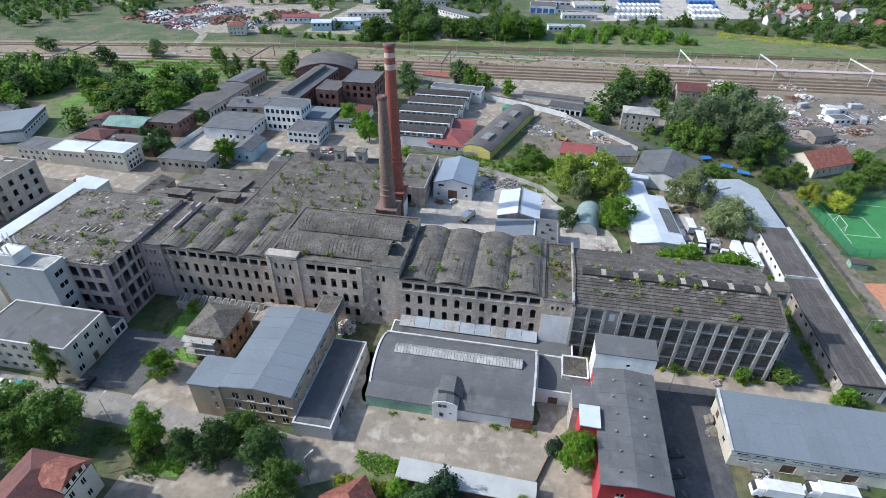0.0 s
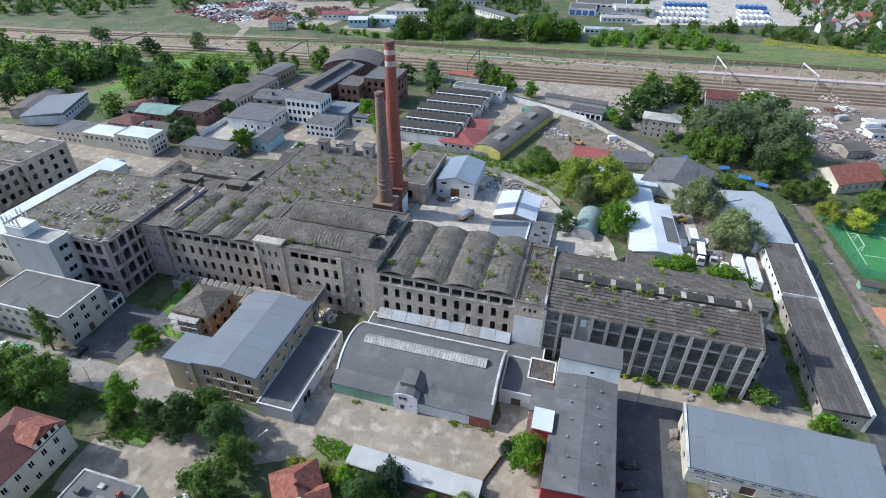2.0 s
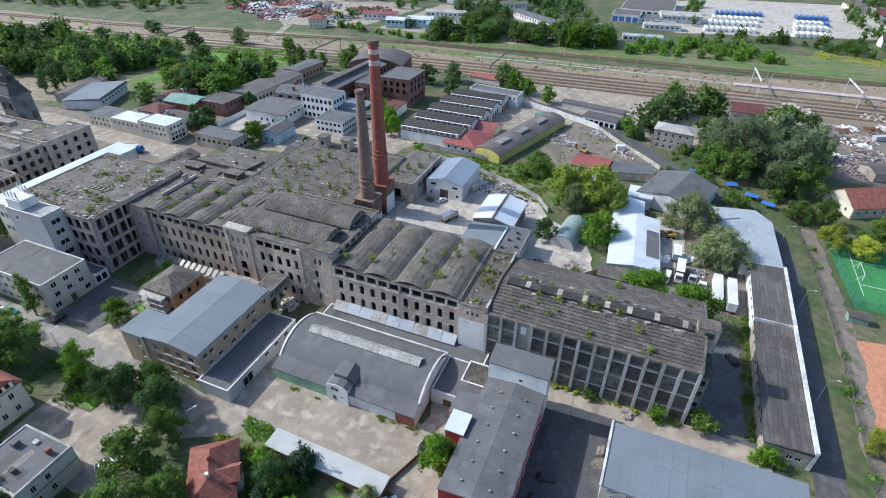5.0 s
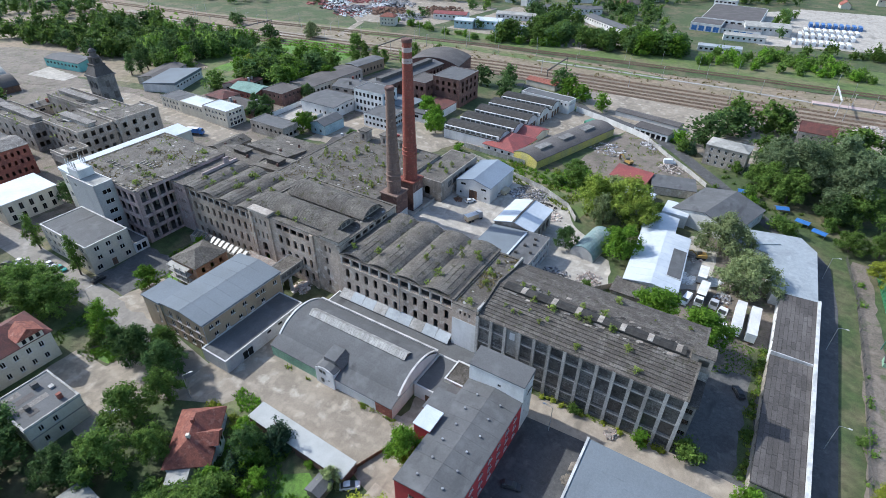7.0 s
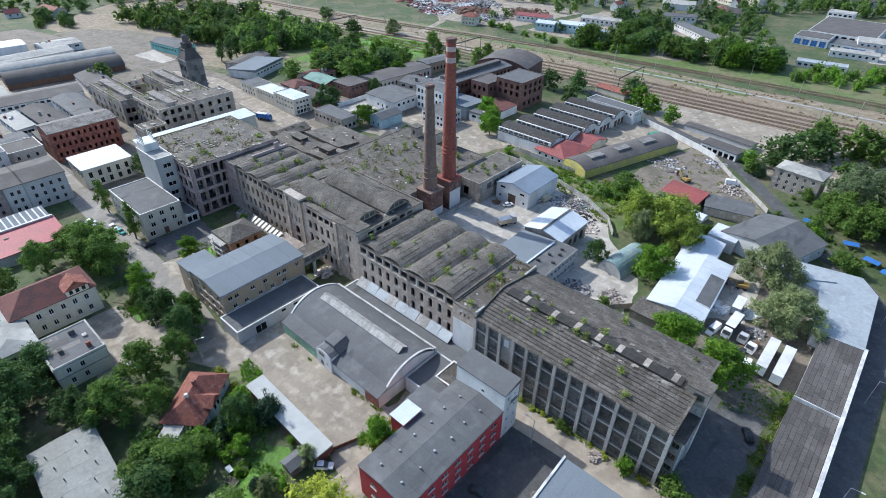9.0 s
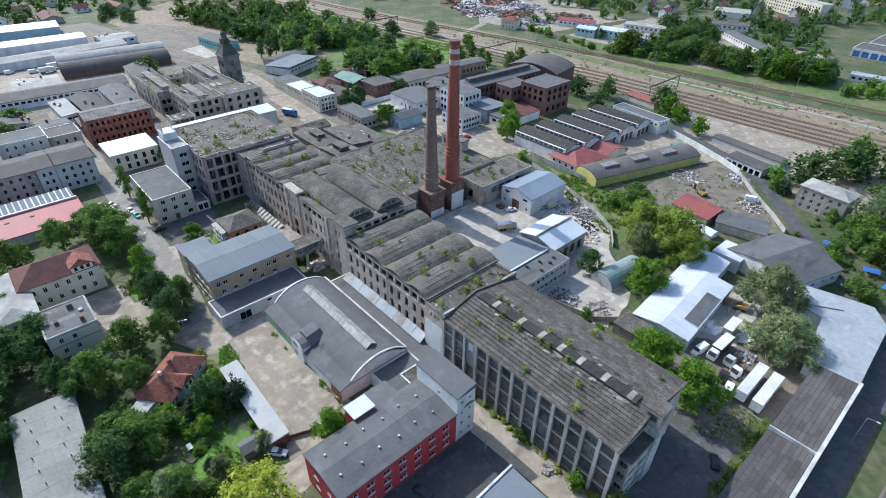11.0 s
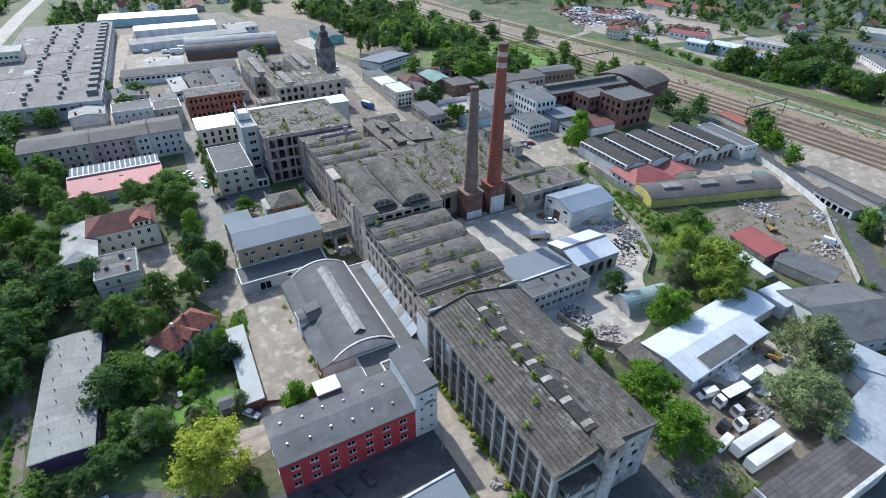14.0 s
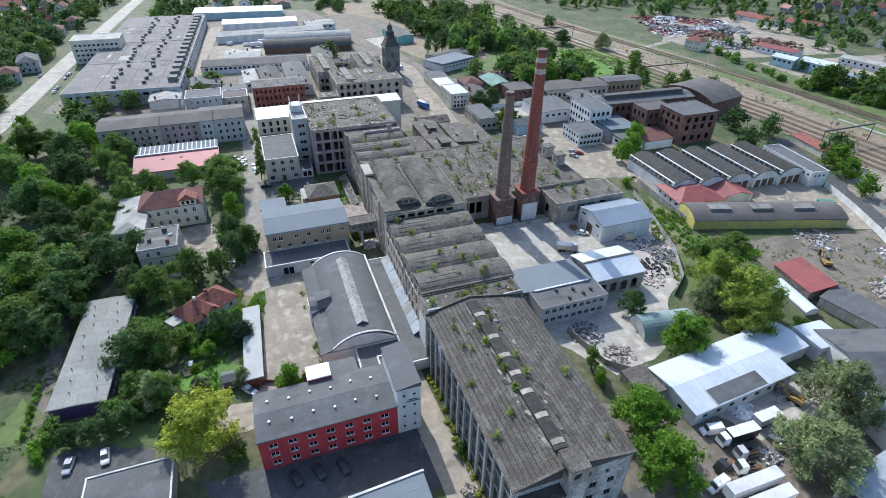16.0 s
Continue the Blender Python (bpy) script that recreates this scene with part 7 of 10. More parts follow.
block("apartment_house", "brown house with dark pitched roof", "house", 76, 91, 312, 322, 6.8, "plaster_grey", "roof_tile_dark", "gable_x", 3.2, sides={"s": [_w(4, 3.8, 1.1, 1.5)]})
block("apartment_house", "cream house with a steep red roof", "house", 112, 134, 231, 246, 4.2, "cream_wall", "roof_tile", "gable_x", 4.6, rz=28, sides={"w": [_w(3, 1.6, 1.1, 1.5)], "s": [_w(6, 1.6, 1.1, 1.5)]})
block("small_hut", "small red freight building beside the rails", "hut", -70, -50, 322, 330, 3.2, "cream_wall", "roof_tile", "gable_x", 1.2, rz=-8)
block("signal_house", "yellow railway house with a red hipped roof", "house", -243, -230, 402, 412, 7, "cream_wall", "roof_tile", "hip", 2.6, rz=20, sides={"s": [_w(4, 4.2, 1.1, 1.5), _w(4, 1.2, 1.1, 1.5)], "e": [_w(3, 4.2, 1.1, 1.5)]})
for x, y, lx, ly, h, w, r, rz in ((-205, 458, 30, 14, 4.6, "white_wall", "red_metal", 18), (-178, 436, 16, 12, 6, "blue_wall", "white_roof", 14), (-160, 446, 22, 14, 6.4, "blue_wall", "white_roof", 14), (-135, 440, 30, 14, 5, "blue_wall", "blue_metal", 10), (-150, 490, 46, 12, 4.5, "white_wall", "felt_pale", 14), (-75, 500, 60, 12, 5, "white_wall", "felt", -40), (40, 560, 34, 22, 6, "white_wall", "felt_pale", 10), (28, 520, 30, 10, 4, "white_wall", "felt_pale", 8)):
    block("workshop", "far workshop building beyond the railway", "workshop", x - lx / 2, x + lx / 2, y - ly / 2, y + ly / 2, h, w, r, "gable_x", 1.4, rz=rz, group="workshops beyond the railway", sides={"s": [("dark", max(3, int(lx / 4)), 1.6, 1.4, h - 2.4, 1, 1)]})

# row of broken sash frames in front of the shells
SK = thing("sash_row", "row of tilted broken skylight sashes on a low wall", "skylights", -82, 103.5)
part("base_wall", boxes((-13.5, 13.5, -1.6, 1.6, 0, 2.6)), M["plaster_grey"], SK)
for k in range(12):
    x = -13 + 2.2 * k
    fr = part("sash", prism(bmesh.new(), [(x, -1.4, 2.7), (x, -1.4, 2.85), (x, 1.2, 4.1), (x, 1.2, 3.95)], (1.6, 0, 0)), M["felt_pale"], SK)
    part("glazing", prism(bmesh.new(), [(x + 0.2, -1.1, 2.99), (x + 0.2, -1.1, 3.03), (x + 0.2, 0.95, 4.02), (x + 0.2, 0.95, 3.98)], (1.2, 0, 0)), M["glass_old"], fr)
BLR = block("flat_roofed_store", "low store with a grey felt roof and white edge", "store", 25.8, 50, 28.5, 45, 3.8, "plaster_grey", "felt")
part("roof_walk", boxes((-1.0, -0.2, -7.7, 7.7, 3.65, 3.8)), M["coping"], BLR, "pale strip along the roof")
part("roof_hatch", boxes((2, 3.6, 2, 4.5, 3.7, 4.0)), M["coping"], BLR)
block("apartment_block", "long cream five-storey apartment block far off", "building", -134, -66, 656, 668, 15, "cream_wall", "felt_pale", rz=-28, sides={"s": [("dark", 20, 1.4, 1.5, z, 1, 1) for z in (2, 5, 8, 11)]})
block("depot_building", "flat-roofed depot hall with a grey-brown roof far off", "building", -12, 34, 560, 634, 6.5, "white_wall", "felt_brown", sides={"s": [("dark", 8, 3.6, 1.6, 3.6, 1, 1)], "w": [("dark", 8, 2, 1.6, 3, 1, 1)]}, coping=None)
block("depot_building", "flat-roofed workshop with blue doors far off", "building", -16, 8, 536, 559.8, 6.0, "white_wall", "felt_brown", sides={"s": [("blue", 4, 4.4, 4.2, 0.05, 0.6, 0.6)]}, coping=None)
block("depot_building", "two-storey pale depot office far off", "building", -14, 6, 634.2, 650, 10, "white_wall", "felt_pale", sides={"s": [("dark", 5, 2.4, 1.4, 7.4, 0.6, 0.6)], "w": [("dark", 4, 2.4, 1.4, 7.4, 0.6, 0.6)]})
block("depot_building", "low white depot annex far off", "building", 8.2, 38, 538, 559, 4, "white_wall", "felt", sides={"s": [("blue", [12, 17, 22], 4.4, 1.4, 1.4, 0, 0), ("dark", [3, 7], 1.6, 1.4, 1.4, 0, 0)]}, coping="concrete_dark")
block("depot_building", "low white shop row beside the bushes far off", "building", 2, 32, 470, 479, 3.8, "white_wall", "pale_metal", sides={"s": [("dark", 8, 2.0, 1.4, 1.2, 0.6, 0.6)]}, rz=8)
block("workshop", "long dark-roofed storage hall far off", "workshop", -160, -96, 534, 548, 5, "white_wall", "felt", "gable_x", 1.6, rz=26, sides={"s": [("dark", 16, 1.6, 1.4, 2.6, 1, 1)]})
block("workshop", "white shop hall beyond the scrap yard", "workshop", -150, -120, 596, 614, 5, "white_wall", "felt_pale", "gable_x", 2.4, rz=20)

# ---- trees and shrubs ----


def leaf_cloud(rng, lumps, count, size, core=0.74, nu=8, nv=5, tuft=6):
    """Leaves in small tufts over overlapping lumps, with a closed heart of folded foliage."""
    vs, fs = [], []
    tot = sum(l[3] ** 2 for l in lumps)
    for cx, cy, cz, r in lumps:
        m = max(2, int(count * r * r / tot / tuft))
        n = m * tuft
        d = rng.normal(size=(m, 3)) + np.array((0, 0, 0.15))
        d /= np.linalg.norm(d, axis=1)[:, None]
        rad = r * (0.70 + 0.42 * rng.random(m) ** 0.8)
        c = np.array((cx, cy, cz)) + d * rad[:, None] * np.array((1, 1, 0.9))
        c = np.repeat(c, tuft, axis=0) + rng.normal(size=(n, 3)) * size * 1.05
        d = np.repeat(d, tuft, axis=0)
        nn = d + 0.7 * rng.normal(size=(n, 3)) + np.array((0, 0, 0.35))
        nn /= np.linalg.norm(nn, axis=1)[:, None]
        s = np.cross(nn, rng.normal(size=(n, 3)))
        s /= np.linalg.norm(s, axis=1)[:, None]
        w = np.cross(nn, s)
        k = size * (0.6 + 0.8 * rng.random(n))[:, None]
        tri = np.stack((c - s * k, c + w * k * 1.1 + nn * k * 0.2, c + s * k), axis=1).reshape(-1, 3)
        o = len(vs)
        vs += tri.tolist()
        fs += [(o + 3 * i, o + 3 * i + 1, o + 3 * i + 2) for i in range(n)]
        if core:
            o = len(vs)
            for j in range(nv + 1):
                th = math.pi * j / nv
                for i in range(nu):
                    ph = 2 * math.pi * (i + 0.5 * j) / nu
                    q = r * core * rng.uniform(0.7, 1.1)
                    vs.append((cx + q * math.sin(th) * math.cos(ph), cy + q * math.sin(th) * math.sin(ph), cz + q * 0.88 * math.cos(th)))
            for j in range(nv):
                for i in range(nu):
                    a, b = o + j * nu + i, o + j * nu + (i + 1) % nu
                    fs.append((a, b, b + nu, a + nu))
    return vs, fs


def lumps_of(rng, kind, h, r):
    """The lumps of a crown: boughs that spiral up an uneven profile, each with smaller lumps on its outside."""
    out = []
    if kind == "conifer":
        n = 11
        for i in range(n):
            f = i / (n - 1)
            rr = r * (1 - 0.92 * f)
            k = max(1, int(6 * (1 - f)))
            for j in range(k):
                a = 2 * math.pi * j / k + i * 0.7
                out.append((0.6 * rr * math.cos(a), 0.6 * rr * math.sin(a), h * (0.12 + 0.84 * f), max(0.3, 0.46 * rr)))
        return out
    base, nb, ns, big, small = {"broad": (0.15, 11, 6, 0.34, 0.19), "far": (0.06, 9, 3, 0.42, 0.27), "birch": (0.12, 9, 3, 0.46, 0.26), "poplar": (0.05, 11, 2, 0.55, 0.32), "willow": (0.06, 17, 5, 0.30, 0.17), "shrub": (0.1, 4, 3, 0.5, 0.3), "wisp": (0.0, 5, 4, 0.34, 0.2)}[kind]
    skew = rng.uniform(-0.12, 0.12, 2) * r
    for i in range(nb):
        f = (i + 0.4) / nb
        prof = r * (1.0 - 0.75 * max(0.0, (f - 0.3) / 0.7) ** 1.6) * (0.72 + 0.28 * min(1, f / 0.3))
        if kind == "poplar":
            prof = r * (0.5 + 0.5 * math.sin(math.pi * (0.15 + 0.8 * f)))
        b = big * r * rng.uniform(0.8, 1.15) * (1.08 - 0.35 * f)
        a = 2.4 * i + rng.uniform(-0.35, 0.35)
        e = max(0.0, prof * rng.uniform(0.85, 1.1) - b)
        z = h * (base + (1 - base) * (0.14 + 0.8 * f)) - 0.4 * b
        cx, cy = e * math.cos(a) + skew[0] * f, e * math.sin(a) + skew[1] * f
        out.append((cx, cy, z, b * 0.85))
        for j in range(ns):
            d = rng.normal(size=3) + np.array((0.6 * math.cos(a), 0.6 * math.sin(a), 0.45))
            d /= np.linalg.norm(d)
            k = small * r * rng.uniform(0.7, 1.25)
            out.append((cx + d[0] * b, cy + d[1] * b, max(z + d[2] * b, k * 0.8), k))
    for f in (0.28, 0.5, 0.72):
        out.append((skew[0] * f, skew[1] * f, h * (base + f * (1 - base)), r * (0.5 - 0.2 * f)))
    return out


def tree_template(kind, seed, mat, h, r, leaves, size):
    rng = np.random.default_rng(seed)
    ob = new("tree" if kind not in ("shrub", "wisp") else "shrub")
    lumps = lumps_of(rng, kind, h, r)
    bm = bmesh.new()
    top = h * (0.92 if kind == "conifer" else 0.62)
    tr = max(0.06, h * 0.022)
    tube(bm, (0, 0, -0.2), (0.02 * h, 0.01 * h, top * 0.5), tr * 1.25, tr * 0.85, 7)
    tube(bm, (0.02 * h, 0.01 * h, top * 0.5), (0, 0, top), tr * 0.85, tr * 0.3, 7)
    if kind != "conifer":
        for x, y, z, rr in lumps[:6]:
            tube(bm, (0.015 * h, 0.01 * h, top * rng.uniform(0.4, 0.7)), (x * 0.85, y * 0.85, z), tr * 0.45, tr * 0.12, 5)
    part("trunk", bm, M["bark"], ob)
    vs, fs = leaf_cloud(rng, lumps, leaves, size, 0.58 if kind == "willow" else 0.0 if mat == "leaf_sap" else 0.62, nu=4, nv=3)
    me = bpy.data.meshes.new("crown")
    me.from_pydata(vs, [], fs)
    me.materials.append(M[mat])
    shared("crown", me, ob)
    return ob


TREES = {}
for _k, _n, _kind, _mat, _h, _r, _lv, _sz in (
        ("broad", 4, "broad", "leaf", 11, 5.2, 6400, 0.2), ("bright", 3, "broad", "leaf_bright", 9, 4.5, 6400, 0.18), ("dark", 3, "broad", "leaf_dark", 11, 5.2, 6400, 0.2), ("yellow", 2, "broad", "leaf_yellow", 11, 5.6, 9000, 0.18),
        ("lime", 2, "broad", "leaf_lime", 13, 6.5, 12000, 0.18), ("grey", 2, "willow", "leaf_grey", 12, 7.2, 13000, 0.2), ("birch", 2, "birch", "leaf", 10, 2.6, 3000, 0.18), ("poplar_grey", 2, "broad", "leaf_silver", 14, 6.5, 12000, 0.2), ("sunny_birch", 1, "birch", "leaf_bright", 12, 3.0, 4500, 0.18), ("poplar", 2, "poplar", "leaf_dark", 13, 2.6, 1500, 0.32), ("fir", 2, "conifer", "needle", 9, 3.0, 4500, 0.19),
        ("shrub", 2, "shrub", "leaf_bright", 2.2, 1.3, 900, 0.13), ("sapling", 4, "wisp", "leaf_sap", 1.9, 0.9, 420, 0.10), ("bush", 2, "shrub", "leaf", 3, 2.0, 1500, 0.17), ("far_broad", 4, "far", "leaf", 11, 5.2, 620, 0.58), ("far_dark", 3, "far", "leaf_dark", 11, 5.2, 620, 0.58), ("far_bright", 2, "far", "leaf_bright", 11, 5.2, 620, 0.58), ("far_bush", 2, "shrub", "leaf", 3, 2.0, 160, 0.42), ("far_shrub", 2, "shrub", "leaf_bright", 3, 2.0, 160, 0.42)):
    TREES[_k] = [(tree_template(_kind, 10 * i + len(_k), _mat, _h, _r, _lv, _sz), _h, _r) for i in range(_n)]
LABEL = dict(broad="leafy green deciduous tree with a full crown", bright="bright green deciduous tree in full sun", dark="dark green deciduous tree with a dense crown", yellow="large tree with yellowing green leaves", lime="tall lime-green tree with a loose crown", grey="broad silvery green willow tree", birch="slender pale green birch tree", poplar_grey="tall silver-green poplar tree with a broad crown", sunny_birch="slim bright green birch tree in full sun", poplar="narrow dark green poplar tree",
             fir="dark green pointed conifer tree", shrub="bright green wild leafy shrub", sapling="yellow-green sapling growing on a roof", bush="rounded dense green leafy bush")
_used = set()
_tr = random.Random(21)


def plant(kind, x, y, h, r, z=0.0, label=""):
    name = kind
    if kind in ("broad", "dark", "bright") and (y > 272 or x < -178):
        kind = "far_" + kind
    i = _tr.randrange(len(TREES[kind]))
    ob, th, rr = TREES[kind][i]
    turn, lean = _tr.uniform(0, 360), _tr.uniform(-2, 2)
    k = _tr.uniform(0.6, 1.1) if kind == "sapling" else 1.0 if kind == "shrub" else 1.14 if name in ("broad", "dark") else 1.12
    h = h * (1.0 if kind in ("sapling", "shrub", "bush") else 1.12)
    z = max(z, ground_z(x, y))
    m = pose(x, y, z, lean, lean, turn) @ Matrix.Diagonal((k * r / rr, k * r / rr, h / th, 1))
    if (kind, i) in _used:
        ob = copy_thing(ob, m @ Matrix.Diagonal((1 / ob.scale[0], 1 / ob.scale[1], 1 / ob.scale[2], 1)))
    else:
        _used.add((kind, i))
        ob.matrix_world = m
    return tagged(ob, label or LABEL[name], "shrub" if kind in ("shrub", "sapling", "bush") else "tree", {"sapling": "saplings on the roofs"}.get(kind, ""))


def row(kind, *items):
    for it in items:
        plant(kind, *it)


# along the street and round the houses
row("bright", (-16, 46, 4, 2.4), (-12, 53, 4.4, 2.6), (-19, 58.5, 4, 2.4), (-7, 51, 4.2, 2.2))
row("shrub", (-13, 50, 3, 2.2), (-14, 55.5, 3.2, 2.2), (-12, 45, 2.6, 2), (-8, 47.5, 2.4, 1.8), (-3, 47.5, 1.6, 1.2), (7, 52, 2.6, 1.6), (-1, 59.6, 2, 1.4))
row("grey", (5.5, 59, 4.5, 2.4), (5, 49.5, 3.4, 2.2))
row("fir", (3, 48.5, 3.4, 1.6))
row("broad", (-96, 58.5, 12, 6.5), (-101, 54, 11, 5.5), (-53.2, 63.4, 10, 3.8), (-42.6, 46, 11, 5.6), (-35.8, 36.5, 11, 5.6), (-41.8, 54.6, 9, 4.0), (-71, 18.6, 10, 4.0), (-115, 54, 9, 5), (-9, 39, 11, 6), (-41, 12, 11, 7), (-30, 44, 9, 4), (-15, 35, 9, 5))
row("birch", (-134, 72, 12, 2.4), (-108.6, 71.2, 13, 2.3), (-54, 16, 9, 4.5), (30, 145, 7, 2))
row("sunny_birch", (-73.6, 60, 12, 3.4))
row("dark", (-65, 58.2, 9, 3.2), (-57, 64.6, 8, 3.0), (-58.2, 59.5, 11, 4.4), (-48.2, 59.4, 11, 4.6), (-14, 55, 8, 3.5), (-8, 34, 11, 6), (-42, 30, 9, 4.5), (-157, 95, 8, 3.5), (-37, 33, 8, 4), (-60, 18, 10, 5))
row("fir", (12.2, 74.6, 4.6, 2.0), (-10, 60, 9, 3.6), (-13.5, 51, 6, 2.6), (36, 272, 8, 2.4), (-60, 296, 10, 2.4))
row("bright", (-85, 79, 6.5, 3.8), (16.2, 71, 11, 4.0), (49.6, 144.6, 11.5, 6.6), (62.4, 141.6, 12, 7.0), (32, 172.5, 11, 6.6), (-81, 235, 10, 5.2), (-76, 228, 9, 4.5))
row("yellow", (21.6, 51, 13, 8.2), (104, 113, 6, 3.5), (107, 202, 8, 5), (116, 199, 7, 5))
row("lime", (26.5, 198, 15, 8.5), (15, 197, 14, 6.5), (33, 192, 12, 6))
row("poplar_grey", (92, 264, 22, 11), (78, 254, 21, 10.5), (97, 246, 20, 10), (103, 258, 20, 9), (70, 264, 17, 8))
row("grey", (20, 190, 11, 4), (60.5, 192.5, 13, 8.3), (70.8, 175, 12.4, 8.1), (20, 204, 11, 6), (6, 40, 8, 4.5))
row("bush", (42, 103.4, 2.4, 1.7), (67.2, 104.6, 5, 3.4), (-75.2, 57.6, 3.4, 2.6), (-12, 46, 5, 3), (-10, 56, 4, 2.8), (50, 179, 3, 1.6), (36, 210, 4, 2.4), (-5, 211, 4, 3.4), (33, 273, 6, 4), (64, 242, 5, 3), (76, 221, 5, 4), (92, 231, 5, 3), (56, 263, 5, 3), (79, 218, 5, 4), (-24, 38, 3.5, 3), (15, 46, 4, 3), (-16, 44, 4, 3), (28, 57, 3, 2.5))
row("shrub", (57.2, 103.4, 4.2, 2.3), (81.2, 101, 4.6, 2.8), (79.2, 100.6, 3.6, 2.2), (-52, 101, 3, 2), (-90, 102, 4, 2.4), (35, 144, 5, 2), (-56, 216, 4, 3), (8, 214, 4, 4), (2, 216, 4, 4.5), (66, 235, 4, 3), (-64, 108.2, 3, 1.2))
row("bush", (100.6, 130, 1.4, 1.4))
# north and east of the factory
row("dark", (-48, 324, 12, 6), (-93, 308, 11, 6), (-79, 318, 11, 5), (-71, 296, 10, 5), (38, 288, 13, 8), (47, 306, 13, 9), (15, 168, 8, 3.6))
row("bright", (-40, 316, 11, 6), (-17, 304, 9, 4.4), (29, 282, 6, 4), (-31, 312, 9, 5))
row("broad", (-1, 221, 7, 5), (2, 213, 8, 4.5), (63, 321, 14, 8), (48, 317, 14, 8), (65, 255, 9, 5), (77, 245, 12, 7), (70, 250, 12, 6), (103, 276, 12, 6), (101, 240, 14, 8), (100, 309, 13, 9), (98, 218, 7, 5), (125, 214, 9, 6), (135, 222, 8, 5), (143, 230, 8, 5), (120, 206, 7, 5))
# park in the south-west
row("broad", (-163, -24, 13, 7), (-197, -12, 13, 7), (-132, 11, 11, 6), (-107, -9, 12, 7), (-83, 12, 9, 5), (-53, 10, 12, 7), (-28, 6, 13, 8), (-69, -8, 12, 7), (-145, 14, 12, 7), (-126, 0, 12, 7), (-117, 18, 10, 5), (-132, -23, 13, 8), (-78, 19, 9, 4.5))
row("dark", (-180, -4, 12, 7), (-150, -8, 13, 7), (-95, -22, 12, 7), (-40, -4, 12, 7), (-60, -24, 13, 8), (-14, -8, 12, 7), (-110, -30, 13, 7), (-88, 0, 11, 6), (-30, -20, 12, 7))
row("bright", (-45, 2, 11, 6), (-20, -2, 10, 6), (-75, -18, 12, 7), (-100, 8, 10, 5.5), (-120, -12, 12, 6), (-140, 8, 10, 5), (-10, -22, 10, 6))
row("bush", (6, 30, 4, 3), (8, 36, 5, 3), (2, 33, 4, 3), (8, 18, 4, 3), (9, 45, 4, 3), (16, 42, 3, 2))
row("broad", (3, 36, 7, 4), (6.5, 41.5, 9, 3.4), (24, 8, 9, 5))
row("dark", (11.6, 22.4, 4.6, 2.7), (12, 26.4, 5, 2.9), (11.6, 30.4, 5.4, 3.0), (10.6, 34.2, 6.4, 3.2))
row("shrub", (12, 15.5, 3, 2.4), (15.4, 16.6, 2.6, 1.9), (10, 17.6, 3.2, 2))
row("shrub", *[(-8 + 2.1 * k, 11.6 + 0.1 * (k % 3), 1.3, 1.0) for k in range(8)])
row("yellow", (-38, -14, 10, 6), (-22, -26, 10, 6))
# west, along the works and the meadow
row("broad", (-239, 278, 13, 7), (-197, 250, 14, 8), (-206, 241, 12, 7), (-220, 214, 10, 6), (-209, 228, 10, 6), (-185, 276, 12, 6), (-210, 332, 9, 5), (-133, 200, 7, 4), (-182, 299, 9, 4), (-156, 318, 10, 5), (-144, 340, 9, 5), (-262, 36, 8, 5), (-248, 52, 9, 6), (-228, 46, 8, 5), (-220, 10, 9, 6), (-216, -4, 9, 6), (-300, 132, 9, 6))
row("dark", (-188, 262, 14, 8), (-217, 236, 12, 7), (-256, 269, 12, 6), (-356, 301, 9, 6), (-281, 314, 10, 7), (-282, 249, 12, 6), (-230, 255, 12, 7), (-160, 196, 7, 4), (-176, 205, 7, 4))
row("bright", (-225, 262, 11, 6), (-212, 262, 10, 5.5), (-175, 262, 9, 5))


def free(x, y, r):
    return not any(a - r < x < b + r and c - r < y < d + r for a, b, c, d in FOOT)


def woods(poly, n, kinds, lo, hi, seed):
    """Separate trees strewn over an area, keeping off the buildings."""
    rng = random.Random(seed)
    xs, ys = [p[0] for p in poly], [p[1] for p in poly]
    made = 0
    while made < n:
        x, y = rng.uniform(min(xs), max(xs)), rng.uniform(min(ys), max(ys))
        inside = False
        for (ax, ay), (bx, by) in zip(poly, poly[1:] + poly[:1]):
            if (ay > y) != (by > y) and x < (bx - ax) * (y - ay) / (by - ay) + ax:
                inside = not inside
        made += 1
        if inside and free(x, y, 3):
            h = rng.uniform(lo, hi)
            plant(rng.choice(kinds), x, y, h, h * rng.uniform(0.42, 0.6))


